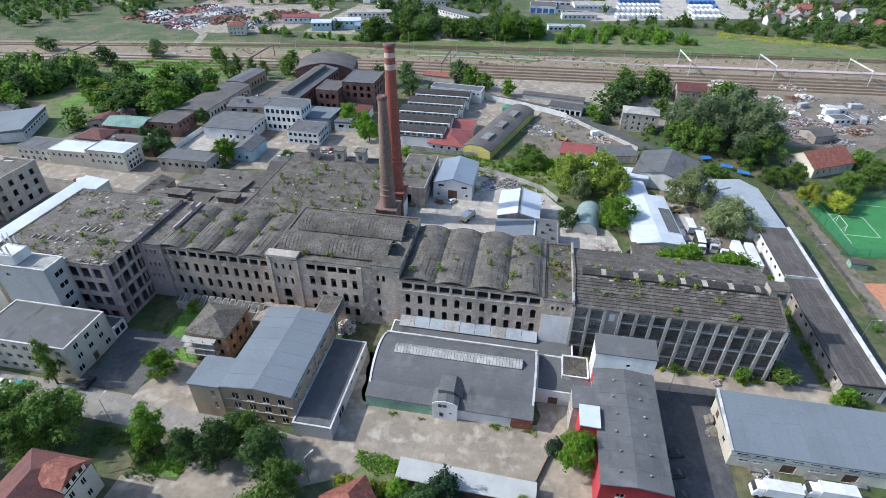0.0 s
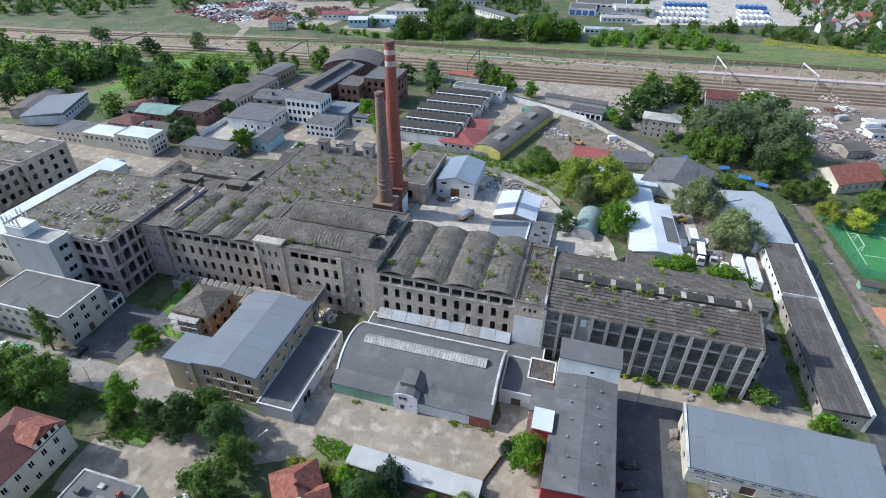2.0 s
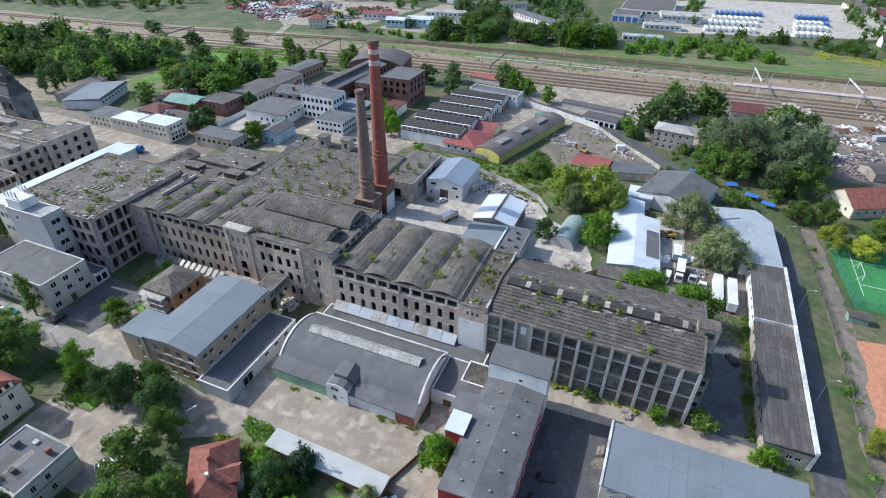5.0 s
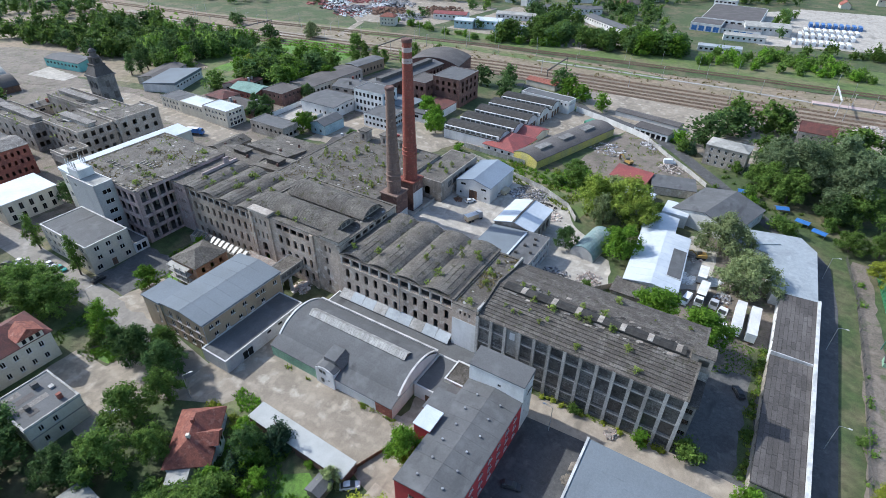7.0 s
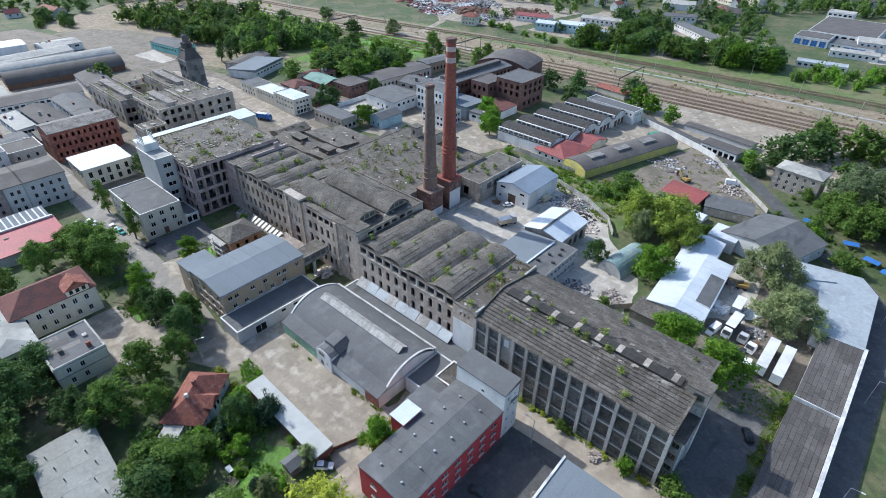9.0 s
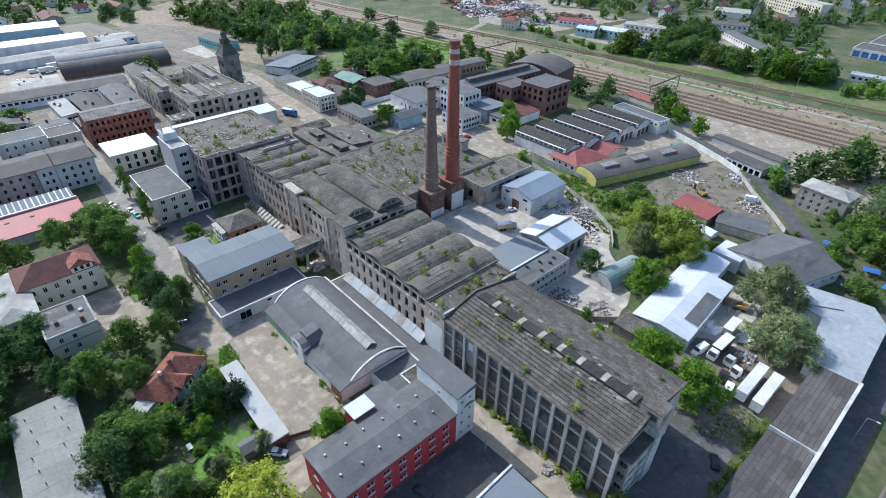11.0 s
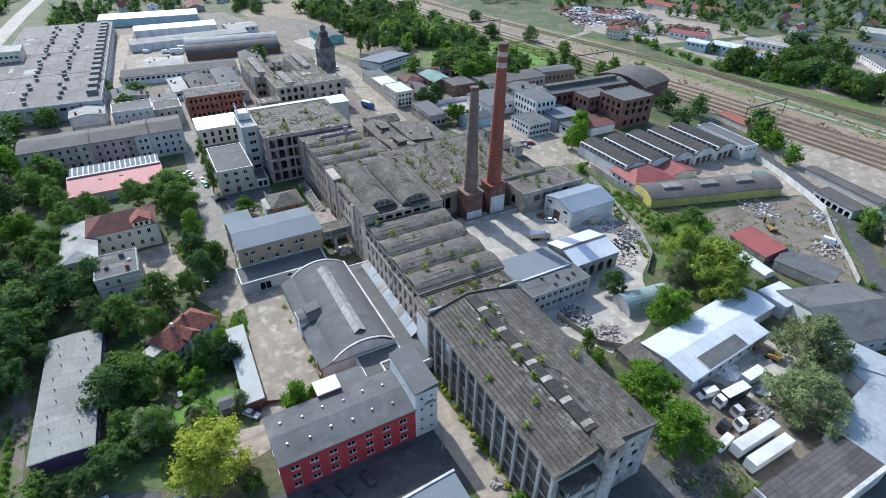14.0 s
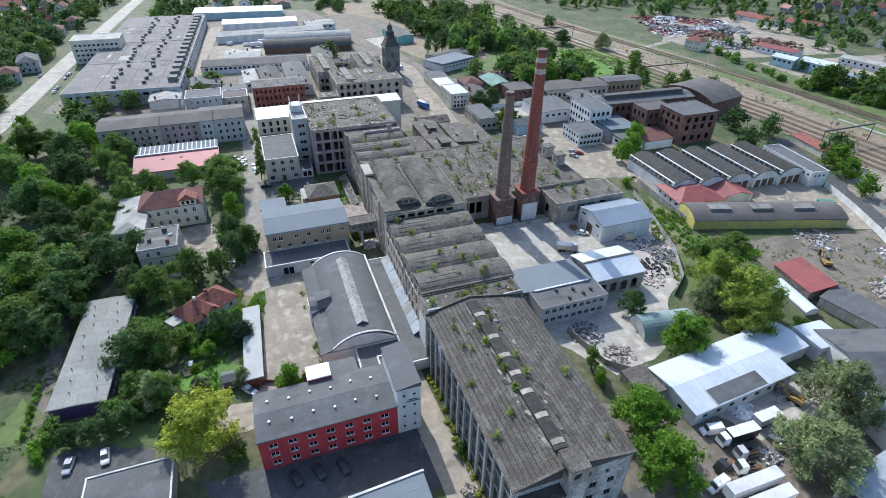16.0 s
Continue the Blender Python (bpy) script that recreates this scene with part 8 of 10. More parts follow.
def grove(poly, n, kinds, lo, hi, seed):
    """Far woodland nobody could count: crowns and trunks of many trees joined into one mass for each leaf colour."""
    rng = random.Random(seed)
    xs, ys = [p[0] for p in poly], [p[1] for p in poly]
    mass = {}
    for k in range(n):
        x, y = rng.uniform(min(xs), max(xs)), rng.uniform(min(ys), max(ys))
        inside = False
        for (ax, ay), (bx, by) in zip(poly, poly[1:] + poly[:1]):
            if (ay > y) != (by > y) and x < (bx - ax) * (y - ay) / (by - ay) + ax:
                inside = not inside
        if not inside or not free(x, y, 3):
            continue
        h = rng.uniform(lo, hi)
        ob, th, rr = rng.choice(TREES[rng.choice(kinds)])
        wide = 1.15 * h * rng.uniform(0.42, 0.6) / rr
        m = pose(x, y, ground_z(x, y), 0, 0, rng.uniform(0, 360)) @ Matrix.Diagonal((wide, wide, 1.1 * h / th, 1))
        for c in ob.children:
            mass.setdefault(c.data.materials[0].name, []).append((c.data, m))
    for mat, items in mass.items():
        vs, fs, o = [], [], 0
        for me, m in items:
            vs += [tuple(m @ v.co) for v in me.vertices]
            fs += [tuple(o + i for i in p.vertices) for p in me.polygons]
            o += len(me.vertices)
        me = bpy.data.meshes.new("grove")
        me.from_pydata(vs, [], fs)
        me.materials.append(M[mat])
        tagged(new("grove", me), "far grove of mixed green trees" if mat != "bark" else "tree trunks of a far grove", "woods", kind="stuff")


row("poplar", *[(-286 + 1.5 * math.sin(2.1 * k), 203 + 6.1 * k, 13 + 2 * math.sin(3.3 * k), 2.7) for k in range(10)], (-250, 261, 14, 3), (-246, 265, 12, 2.6), (-300, 240, 13, 2.6), (-306, 232, 12, 2.6))
row("birch", (-190, 304, 10, 3), (-186, 312, 11, 3.2), (-177, 312, 10, 3), (-166, 307, 10, 3.2), (-214, 333, 9, 3), (-157, 330, 11, 4))
row("yellow", (-223, 243, 11, 6))
row("bright", (-131, 193.5, 9, 4.6), (-92, 246, 10, 5))
row("dark", (-166, 203, 9, 4.4), (-166, 194, 8, 4), (-163, 231, 8, 4), (-104, 199, 5, 3.2))
row("broad", (-108, 57, 12, 7))
row("grey", (-258, 336, 10, 6))
grove([(-462, 205), (-400, 213), (-349, 211), (-320, 222), (-300, 214), (-292, 250), (-318, 262), (-365, 272), (-385, 301), (-453, 262)], 190, ("far_broad", "far_dark", "far_broad", "far_bush"), 6, 12, 1)
grove([(-511, 161), (-467, 146), (-442, 169), (-481, 184)], 26, ("far_broad", "far_dark"), 6, 10, 32)
grove([(-240, 226), (-168, 225), (-180, 270), (-200, 284), (-240, 270)], 60, ("far_broad", "far_dark", "far_dark", "far_bright"), 8, 13, 15)
grove([(-345, 226), (-300, 214), (-264, 228), (-262, 250), (-268, 292), (-300, 302), (-345, 286)], 60, ("far_broad", "far_dark", "far_bush", "far_bright"), 6, 12, 34)
row("dark", (-286, 284, 12, 7), (-276, 276, 10, 6), (-340, 336, 8, 5), (-352, 340, 7, 4))
woods([(-200, -60), (10, -40), (10, 0), (-60, 5), (-200, 0)], 46, ("broad", "dark", "bright"), 9, 14, 2)
# belts of trees and bushes beyond the railway
grove([(-136, 406), (-83, 422), (-17, 431), (2, 446), (-10, 466), (-60, 458), (-122, 446)], 150, ("far_broad", "far_dark", "far_broad", "far_bright"), 8, 14, 4)
grove([(-150, 466), (-100, 452), (-96, 500), (-150, 520)], 40, ("far_broad", "far_dark"), 9, 14, 35)
grove([(-250, 420), (-187, 401), (-152, 398), (-100, 412), (-76, 417), (-84, 424), (-152, 408), (-187, 410), (-244, 428)], 150, ("far_bush", "far_shrub", "far_bush"), 2.5, 5, 11)
grove([(4, 428), (60, 436), (118, 446), (100, 470), (52, 490), (24, 470)], 190, ("far_bush", "far_shrub", "far_bush", "far_bright"), 2.5, 6, 6)
grove([(60, 490), (130, 498), (240, 462), (262, 470), (250, 500), (180, 524), (60, 512)], 110, ("far_bush", "far_dark", "far_broad"), 3, 8, 36)
woods([(100, 205), (180, 225), (180, 250), (140, 260), (104, 232)], 20, ("broad", "bright", "bush"), 5, 9, 8)
woods([(60, 235), (118, 235), (112, 315), (66, 330)], 26, ("broad", "dark", "bush"), 6, 11, 9)
grove([(-320, -160), (-190, -130), (-190, -58), (-470, -56), (-470, -140)], 190, ("far_broad", "far_dark", "far_dark"), 8, 13, 17)
grove([(-290, -22), (-215, -26), (-205, 18), (-228, 30), (-228, -14)], 20, ("far_broad", "far_dark"), 6, 9, 18)
row("dark", (-46, 13, 13, 7), (-35, 12.5, 13, 6.5), (-24, 10, 12, 6), (-55, 22, 12, 6.5), (-62, 30, 9, 5), (-66, 8, 13, 7), (-78, 26, 8, 4.5))
row("broad", (-50, 2, 13, 7), (-18, -6, 11, 6), (-84, 18, 11, 6), (-96, 22, 12, 6), (-104, 30, 11, 6), (-110, 44, 10, 5))

# saplings on the old roofs
_sp = random.Random(33)
ROOFS = [(17, 60, 113.4, 114.4, 19.35, 6), (18, 60, 117.4, 118.6, 19.3, 6), (17, 60, 109, 112.5, 18.2, 7), (18, 62, 106, 108, 17.3, 3), (40, 62, 122, 128, 17.6, 3), (7.5, 14.2, 107, 129, 17.1, 9), (-28, 5, 109, 130, 18.6, 17), (-64, -32, 109, 112, 20.0, 5), (-64, -45, 120, 131, 20.8, 7), (-98, -69, 110, 128, 18.4, 18), (-138, -108, 97, 128, 19.8, 13), (-92, -53, 136, 186, 9.3, 30), (-48, -39, 174, 198, 8.6, 6)]
for x0, x1, y0, y1, z, n in ROOFS:
    for k in range(n):
        s = _sp.uniform(0.6, 1.4)
        plant("sapling", _sp.uniform(x0, x1), _sp.uniform(y0, y1), (2.8 if z < 10 else 1.7) * s, 1.1 * s, z - 0.15 - 0.3 * s, "yellow-green sapling rooted in a mossy roof")


def weeds(name, label, x0, x1, y0, y1, n, seed, mat="leaf_bright", size=0.28):
    """Low tangled growth on open ground, as one mass."""
    rng = np.random.default_rng(seed)
    lumps = [(rng.uniform(x0, x1), rng.uniform(y0, y1), 0.25, rng.uniform(0.5, 1.3)) for _ in range(n)]
    vs, fs = leaf_cloud(rng, lumps, n * 60, size)
    me = bpy.data.meshes.new(name)
    me.from_pydata(vs, [], fs)
    me.materials.append(M[mat])
    return tagged(new(name, me), label, "weeds", kind="stuff")


def tufts(label, poly, n, seed, mat="leaf_lime", size=0.22, z=0.0, h=0.35):
    """Scattered tufts of grass blades over a piece of ground or roof, as one mass."""
    rng = np.random.default_rng(seed)
    xs, ys = [p[0] for p in poly], [p[1] for p in poly]
    vs, fs = [], []
    for k in range(n):
        x, y = rng.uniform(min(xs), max(xs)), rng.uniform(min(ys), max(ys))
        if not in_poly(x, y, poly) or noise.noise((x * 0.13, y * 0.13, seed)) < 0.08:
            continue
        g = max(z, ground_z(x, y) if z < 1 else z)
        for j in range(6):
            a, d = rng.uniform(0, 6.28), rng.uniform(0, size * 1.6)
            px, py, w, t = x + d * math.cos(a), y + d * math.sin(a), size * rng.uniform(0.3, 0.7), h * rng.uniform(0.5, 1.4)
            o = len(vs)
            vs += [(px - w * math.sin(a), py + w * math.cos(a), g), (px + w * math.sin(a), py - w * math.cos(a), g), (px + t * 0.7 * math.cos(a), py + t * 0.7 * math.sin(a), g + t)]
            fs.append((o, o + 1, o + 2))
    me = bpy.data.meshes.new("grass_tufts")
    me.from_pydata(vs, [], fs)
    me.materials.append(M[mat])
    return tagged(new("grass_tufts", me), label, "grass", kind="stuff")


for _i, (_lab, _p, _n, _mt, _sz, _z, _h) in enumerate((
        ("dry grass and moss on the flat hall roof", [(-95, 134), (-51, 134), (-51, 188), (-95, 188)], 1500, "leaf_dry", 0.26, 9.24, 0.3),
        ("green growth on the flat hall roof", [(-94, 140), (-52, 136), (-52, 188), (-90, 186)], 320, "leaf_sap", 0.26, 9.24, 0.7),
        ("dry grass on the gutted wing roof", [(-140, 95), (-107, 95), (-107, 129), (-140, 129)], 900, "leaf_dry", 0.28, 19.68, 0.35),
        ("green growth on the gutted wing roof", [(-140, 95), (-107, 95), (-107, 129), (-140, 129)], 160, "leaf_sap", 0.22, 19.68, 0.6),
        ("grass in the gutter of the shell roofs", [(-29, 107), (5, 107), (5, 109), (-29, 109)], 120, "leaf_sap", 0.25, 17.3, 0.5),
        ("grass in the gutter of the seamed shells", [(-100, 109), (-68, 109), (-68, 111), (-100, 111)], 120, "leaf_sap", 0.25, 17.6, 0.5),
        ("dry grass on the stair bay roof", [(7.5, 106), (14, 106), (14, 130), (7.5, 130)], 260, "leaf_dry", 0.26, 16.95, 0.4),
        ("growth on the derelict mill roofs", [(-255, 112), (-181, 107), (-184, 154), (-250, 150)], 420, "leaf_sap", 0.34, 12.9, 0.7),
        ("long grass at the lawn edge", [(-88, 51), (-64, 52), (-63, 62), (-90, 62)], 900, "leaf", 0.25, 0.0, 0.4),
        # The brighter leaf colour carries on the sunlight painted on this patch.
        ("grass at the lawn edge, sunlight put into its bright green", [(-74, 53.5), (-65, 53), (-65, 59), (-72, 59)], 500, "leaf_bright", 0.22, 0.0, 0.35),
        ("grass beside the cottage", [(-31, 57), (-20, 57), (-20, 66), (-30, 67)], 700, "leaf_bright", 0.22, 0.0, 0.4),
        ("tangled grass in the garden", [(-30, 34), (9, 40), (9, 60), (-22, 60)], 2200, "leaf_bright", 0.25, 0.0, 0.5),
        ("courtyard grass", [(-95, 82), (-78, 82), (-78, 103), (-95, 106)], 700, "leaf_bright", 0.25, 0.0, 0.4),
        ("weeds in the front yard", [(-34, 77.2), (8, 77.2), (8, 79), (-34, 79)], 320, "leaf_lime", 0.25, 0.0, 0.45),
        ("rough grass beside the long shed", [(74, 104), (79, 104), (79, 150), (75, 150)], 900, "leaf_lime", 0.25, 0.0, 0.4),
        ("weeds along the factory lane", [(15, 103), (64, 103.5), (64, 105), (15, 105)], 420, "leaf_lime", 0.2, 0.0, 0.5),
        ("rough grass in the truck yard", [(66, 134), (78, 139), (78, 150), (70, 150)], 500, "leaf_bright", 0.2, 0.0, 0.3),
        ("rough growth behind the yards", [(-44, 212), (14, 188), (18, 204), (0, 224), (-40, 221)], 2600, "leaf_lime", 0.4, 0.0, 0.7),
        ("bright weeds beside the yellow barrack", [(-6, 212), (12, 206), (16, 222), (-2, 232)], 1200, "leaf_bright", 0.4, 0.0, 0.8),
        ("weeds in the dirt lot", [(-4, 228), (34, 226), (46, 240), (22, 272), (4, 280)], 700, "leaf_lime", 0.35, 0.0, 0.5),
        ("park grass", [(-70, 0), (12, 4), (12, 18), (-70, 16)], 1500, "leaf", 0.3, 0.0, 0.4),
        ("dry grass between the railway tracks", [(-300, 345), (0, 366), (240, 380), (240, 420), (0, 395), (-300, 360)], 3200, "leaf_dry", 0.7, 0.0, 0.7),
        ("green meadow growth beside the railway", [(-284, 320), (-214, 337), (-199, 311), (-197, 287), (-257, 298)], 1600, "leaf_bright", 0.6, 0.0, 0.8),
        ("yellow flowers in the meadow", [(132, 474), (238, 456), (232, 470), (190, 486), (140, 498)], 900, "leaf_yellow", 0.8, 0.0, 0.8))):
    tufts(_lab, _p, _n, 300 + _i, _mt, _sz, _z, _h)
weeds("weeds", "tall weeds and brambles along a concrete fence", -34, 8, 206, 220, 110, 1)
weeds("weeds", "rough growth beside the yellow barrack", -6, 12, 212, 224, 50, 2)
weeds("weeds", "weeds along the foot of the factory wall", 16, 64, 103.4, 104.4, 22, 3, "leaf_yellow", 0.16)
weeds("weeds", "tangled garden shrubs round the cottage", -30, -6, 36, 58, 60, 5, "leaf")
weeds("weeds", "brambles beside the street wall", 101.4, 102.4, 100, 200, 16, 6, "leaf")
weeds("weeds", "weeds by the long shed wall", 77.8, 79, 106, 150, 16, 7, "leaf")
for _k, _set in TREES.items():
    for _i, (_ob, _h, _r) in enumerate(_set):
        if (_k, _i) not in _used:
            for _c in list(_ob.children):
                bpy.data.objects.remove(_c)
            bpy.data.objects.remove(_ob)
weeds("weeds", "long grass along the street garden", -32, -20, 57.5, 60, 26, 9, "leaf_yellow", 0.2)
weeds("weeds", "long grass at the lawn edge", -88, -64, 58.6, 61.4, 20, 12, "leaf", 0.2)
weeds("weeds", "wild growth beside the lane", 50, 96, 226, 262, 90, 8, "leaf")

# ---- vehicles ----
def wheel(parent, x, y, r, w):
    if ("wheel", r) not in WIN:
        WIN[("wheel", r)] = (mesh_of("tyre", tube(bmesh.new(), (0, -w / 2, 0), (0, w / 2, 0), r, r, 14), M["rubber"]), mesh_of("rim", tube(bmesh.new(), (0, -w / 2 - 0.01, 0), (0, w / 2 + 0.01, 0), r * 0.55, r * 0.55, 10), M["metal_grey"]))
    a, b = WIN[("wheel", r)]
    shared("wheel", a, parent, (x, y, r))


def car_body(sec, w):
    """A body lofted over side-view sections: (x, z_low, z_high, half width)."""
    bm = bmesh.new()
    prev = None
    for x, z0, z1, hw in sec:
        ring = [bm.verts.new(c) for c in ((x, -hw, z0), (x, -hw, z0 + (z1 - z0) * 0.7), (x, -hw * 0.86, z1), (x, hw * 0.86, z1), (x, hw, z0 + (z1 - z0) * 0.7), (x, hw, z0))]
        if prev:
            for i in range(6):
                j = (i + 1) % 6
                bm.faces.new((prev[i], prev[j], ring[j], ring[i]))
        else:
            bm.faces.new(ring[::-1])
        prev = ring
    bm.faces.new(prev)
    return bm


def car(colour, label):
    ob = new("car")
    part("body", car_body([(-2.15, 0.45, 0.72, 0.78), (-2.0, 0.28, 0.95, 0.86), (-0.9, 0.25, 0.98, 0.88), (0.75, 0.25, 0.95, 0.88), (1.9, 0.28, 0.78, 0.85), (2.15, 0.42, 0.62, 0.76)], 0.88), M["paint_" + colour], ob)
    part("glazing", car_body([(-1.85, 0.9, 0.97, 0.76), (-1.35, 0.9, 1.36, 0.72), (0.2, 0.9, 1.38, 0.72), (1.05, 0.88, 0.96, 0.76)], 0.76), M["glass_old"], ob, "dark glazing")
    part("car_roof", car_body([(-1.3, 1.345, 1.40, 0.66), (-0.6, 1.37, 1.45, 0.68), (0.15, 1.36, 1.42, 0.66)], 0.68), M["paint_" + colour], ob)
    for x in (-1.3, 1.35):
        for y in (-0.8, 0.8):
            wheel(ob, x, y, 0.31, 0.2)
    return tagged(ob, label, "car", "parked cars")


def van(colour, label):
    ob = new("van")
    part("body", car_body([(-2.6, 0.4, 2.1, 0.95), (-2.5, 0.3, 2.25, 0.98), (1.2, 0.3, 2.25, 0.98), (1.75, 0.3, 1.35, 0.96), (2.6, 0.32, 1.0, 0.9)], 0.98), M["paint_" + colour], ob)
    part("windscreen", prism(bmesh.new(), [(1.26, -0.8, 2.14), (1.26, 0.8, 2.14), (1.74, 0.85, 1.4), (1.74, -0.85, 1.4)], (0.05, 0, 0.04)), M["glass_old"], ob)
    for x in (-1.6, 1.7):
        for y in (-0.86, 0.86):
            wheel(ob, x, y, 0.36, 0.24)
    return tagged(ob, label, "van", "parked vans")


def lorry(colour, load, label, length=8.0, box_h=2.7, cab=True):
    ob = new("lorry" if cab else "trailer")
    if cab:
        part("cab", car_body([(length / 2 + 0.15, 0.7, 3.1, 1.2), (length / 2 + 1.6, 0.6, 3.05, 1.2), (length / 2 + 2.1, 0.6, 1.9, 1.18)], 1.2), M["paint_" + colour], ob)
        part("windscreen", prism(bmesh.new(), [(length / 2 + 1.66, -1.0, 2.95), (length / 2 + 1.66, 1.0, 2.95), (length / 2 + 2.1, 1.0, 1.95), (length / 2 + 2.1, -1.0, 1.95)], (0.05, 0, 0.03)), M["glass_old"], ob)
        wheel(ob, length / 2 + 1.2, -1.05, 0.5, 0.3), wheel(ob, length / 2 + 1.2, 1.05, 0.5, 0.3)
    if box_h:
        body = part("cargo_box", boxes((-length / 2, length / 2, -1.25, 1.25, 1.1, 1.1 + box_h)), M["paint_" + load], ob)
        part("box_roof", boxes((-length / 2 - 0.03, length / 2 + 0.03, -1.28, 1.28, 1.1 + box_h, 1.18 + box_h)), M["white_wall"], body)
    part("chassis", boxes((-length / 2, length / 2 + (1.2 if cab else 0), -0.45, 0.45, 0.6, 0.95)), M["rust"], ob)
    for x in (-length / 2 + 1.2, -length / 2 + 2.5):
        for y in (-1.05, 1.05):
            wheel(ob, x, y, 0.5, 0.35)
    return tagged(ob, label, "lorry" if cab else "trailer", "parked lorries")


def coach(colour, label):
    ob = new("coach")
    part("body", car_body([(-5.2, 0.05, 3.0, 1.2), (-5.0, 0.02, 3.2, 1.25), (4.8, 0.02, 3.2, 1.25), (5.2, 0.05, 2.9, 1.2)], 1.25), M["paint_" + colour], ob)
    part("window_band", boxes((-4.6, 4.7, -1.27, 1.27, 1.5, 2.3)), M["glass_old"], ob)
    return tagged(ob, label, "coach", "coaches in the vehicle park")


def park(maker, args, spots):
    first = None
    for x, y, rz in spots:
        if first is None:
            first = maker(*args)
            first.matrix_world = pose(x, y, ground_z(x, y), 0, 0, rz)
        else:
            copy_thing(first, pose(x, y, ground_z(x, y), 0, 0, rz))


park(car, ("white", "white hatchback parked in the open"), [(-121.5, 68.7, 3), (-49.5, 44.5, 55), (9.4, 60.6, 40), (-28, 178, 60), (18.6, 30, 8), (-131, 64.6, 30), (-330, 66, 90)])
park(car, ("black", "black car parked on asphalt"), [(-101, 72.4, 95), (37.4, 68.5, 20), (37.3, 73.3, 20), (37.8, 78.4, 15), (74.6, 130.6, 120), (-133, 61.6, 30), (-127.8, 64.4, 30)])
park(car, ("silver", "silver car parked by the street"), [(-125.8, 64.6, 30), (-129.4, 63.2, 30), (18.6, 23, -6), (-21.3, 188.6, 80), (-92, 212, 30), (-88, 210, 30), (-258, 30, 90), (-282, 36, 95)])
park(car, ("white", "white car parked along the main road"), [(-262 - 9.5 * k, -36.5 + 0.2 * k, 176) for k in (0, 1, 3, 4, 7)] + [(-232 - 8 * k, 44 + 0.3 * k, 178) for k in (0, 2, 3)])
park(car, ("navy", "dark blue car parked along the main road"), [(-266.5, -36.8, 176), (-296, -36, 176), (-240, 44.3, 178), (-372, -44, 4), (-300, -52, 4)])
park(car, ("teal", "turquoise estate car parked by the street"), [(-116.5, 69.3, 5)])
park(car, ("red", "red car parked in a yard"), [(-90, 214, 60), (-330, 74, 20), (-180, 166, 10)])
park(van, ("white", "white panel van in the truck yard"), [(56.1, 160.4, -100), (67.6, 151.6, -80), (-300, 39, 5), (-352, 64, 95), (-345, 76, 90), (-250, 172, 5), (30, 256, 20)])
park(van, ("beige", "beige rusty pickup van"), [(-19.5, 192, 85)])


def digger(colour, label):
    ob = new("digger")
    for y in (-1.0, 1.0):
        part("track", prism(bmesh.new(), [(-1.7, y - 0.25, 0.25), (-1.4, y - 0.25, 0.0), (1.4, y - 0.25, 0.0), (1.7, y - 0.25, 0.25), (1.5, y - 0.25, 0.75), (-1.5, y - 0.25, 0.75)], (0, 0.5, 0)), M["rubber"], ob)
    house = part("body", prism(bmesh.new(), [(-1.9, -1.15, 0.8), (1.3, -1.15, 0.8), (1.3, -1.15, 1.4), (-0.2, -1.15, 1.9), (-1.9, -1.15, 1.8)], (0, 2.3, 0)), M["paint_" + colour], ob)
    part("cab", car_body([(-0.2, 1.2, 2.7, 0.5), (0.2, 1.2, 2.75, 0.5), (1.2, 1.2, 2.5, 0.48)], 0.5), M["glass_old"], house)
    boom = part("boom", prism(bmesh.new(), [(1.0, 0.6, 1.2), (1.2, 0.6, 1.7), (3.2, 0.6, 3.5), (4.6, 0.6, 3.2), (4.5, 0.6, 2.9), (3.3, 0.6, 3.1)], (0, 0.35, 0)), M["paint_" + colour], ob)
    part("bucket", prism(bmesh.new(), [(4.4, 0.3, 3.1), (4.8, 0.3, 3.0), (4.9, 0.3, 1.2), (4.3, 0.3, 0.5), (3.9, 0.3, 0.9), (4.4, 0.3, 1.4)], (0, 0.9, 0)), M["rust"], boom)
    return tagged(ob, label, "digger", "diggers in the yards")


def container(colour, label):
    ob = new("container")
    body = part("body", boxes((-3, 3, -1.2, 1.2, 0.1, 2.5)), M["paint_" + colour], ob)
    for k in range(12):
        part("rib", boxes((-2.85 + 0.5 * k, -2.7 + 0.5 * k, -1.24, 1.24, 0.2, 2.45)), M["paint_" + colour], body)
    part("door", boxes((3.0, 3.06, -1.1, 1.1, 0.2, 2.4)), M["metal_grey"], body)
    return tagged(ob, label, "container", "steel containers")


park(digger, ("ochre", "mud-covered ochre tracked digger"), [(55.5, 186.5, 200), (14.5, 246, 150)])
park(container, ("green", "green steel container in the garage yard"), [(-15.5, 281, 70)])
park(container, ("blue", "blue steel container beside the freight shed"), [(27, 288, 20)])
park(container, ("silver", "grey steel container in the scrap yard"), [(144, 318, 30), (167, 300, 70), (172, 322, 10)])
park(lorry, ("white", "black", "white-cabbed lorry with a dark cargo box", 7.6, 2.5), [(59.7, 165.2, -92)])
park(lorry, ("white", "white", "white box lorry parked in the yard", 7.0, 2.4), [(153, 307, 20), (-348, 88, 95), (-340, 82, 92), (-285, 47.5, 90), (57.2, 72.4, 180), (68, 73.9, 180)])
park(lorry, ("white", "white", "white articulated trailer with a pale roof", 13.2, 2.8, False), [(70.5, 157.6, 90), (74.4, 157.0, 90), (-356, 98, 5), (-352, 104, 5)])
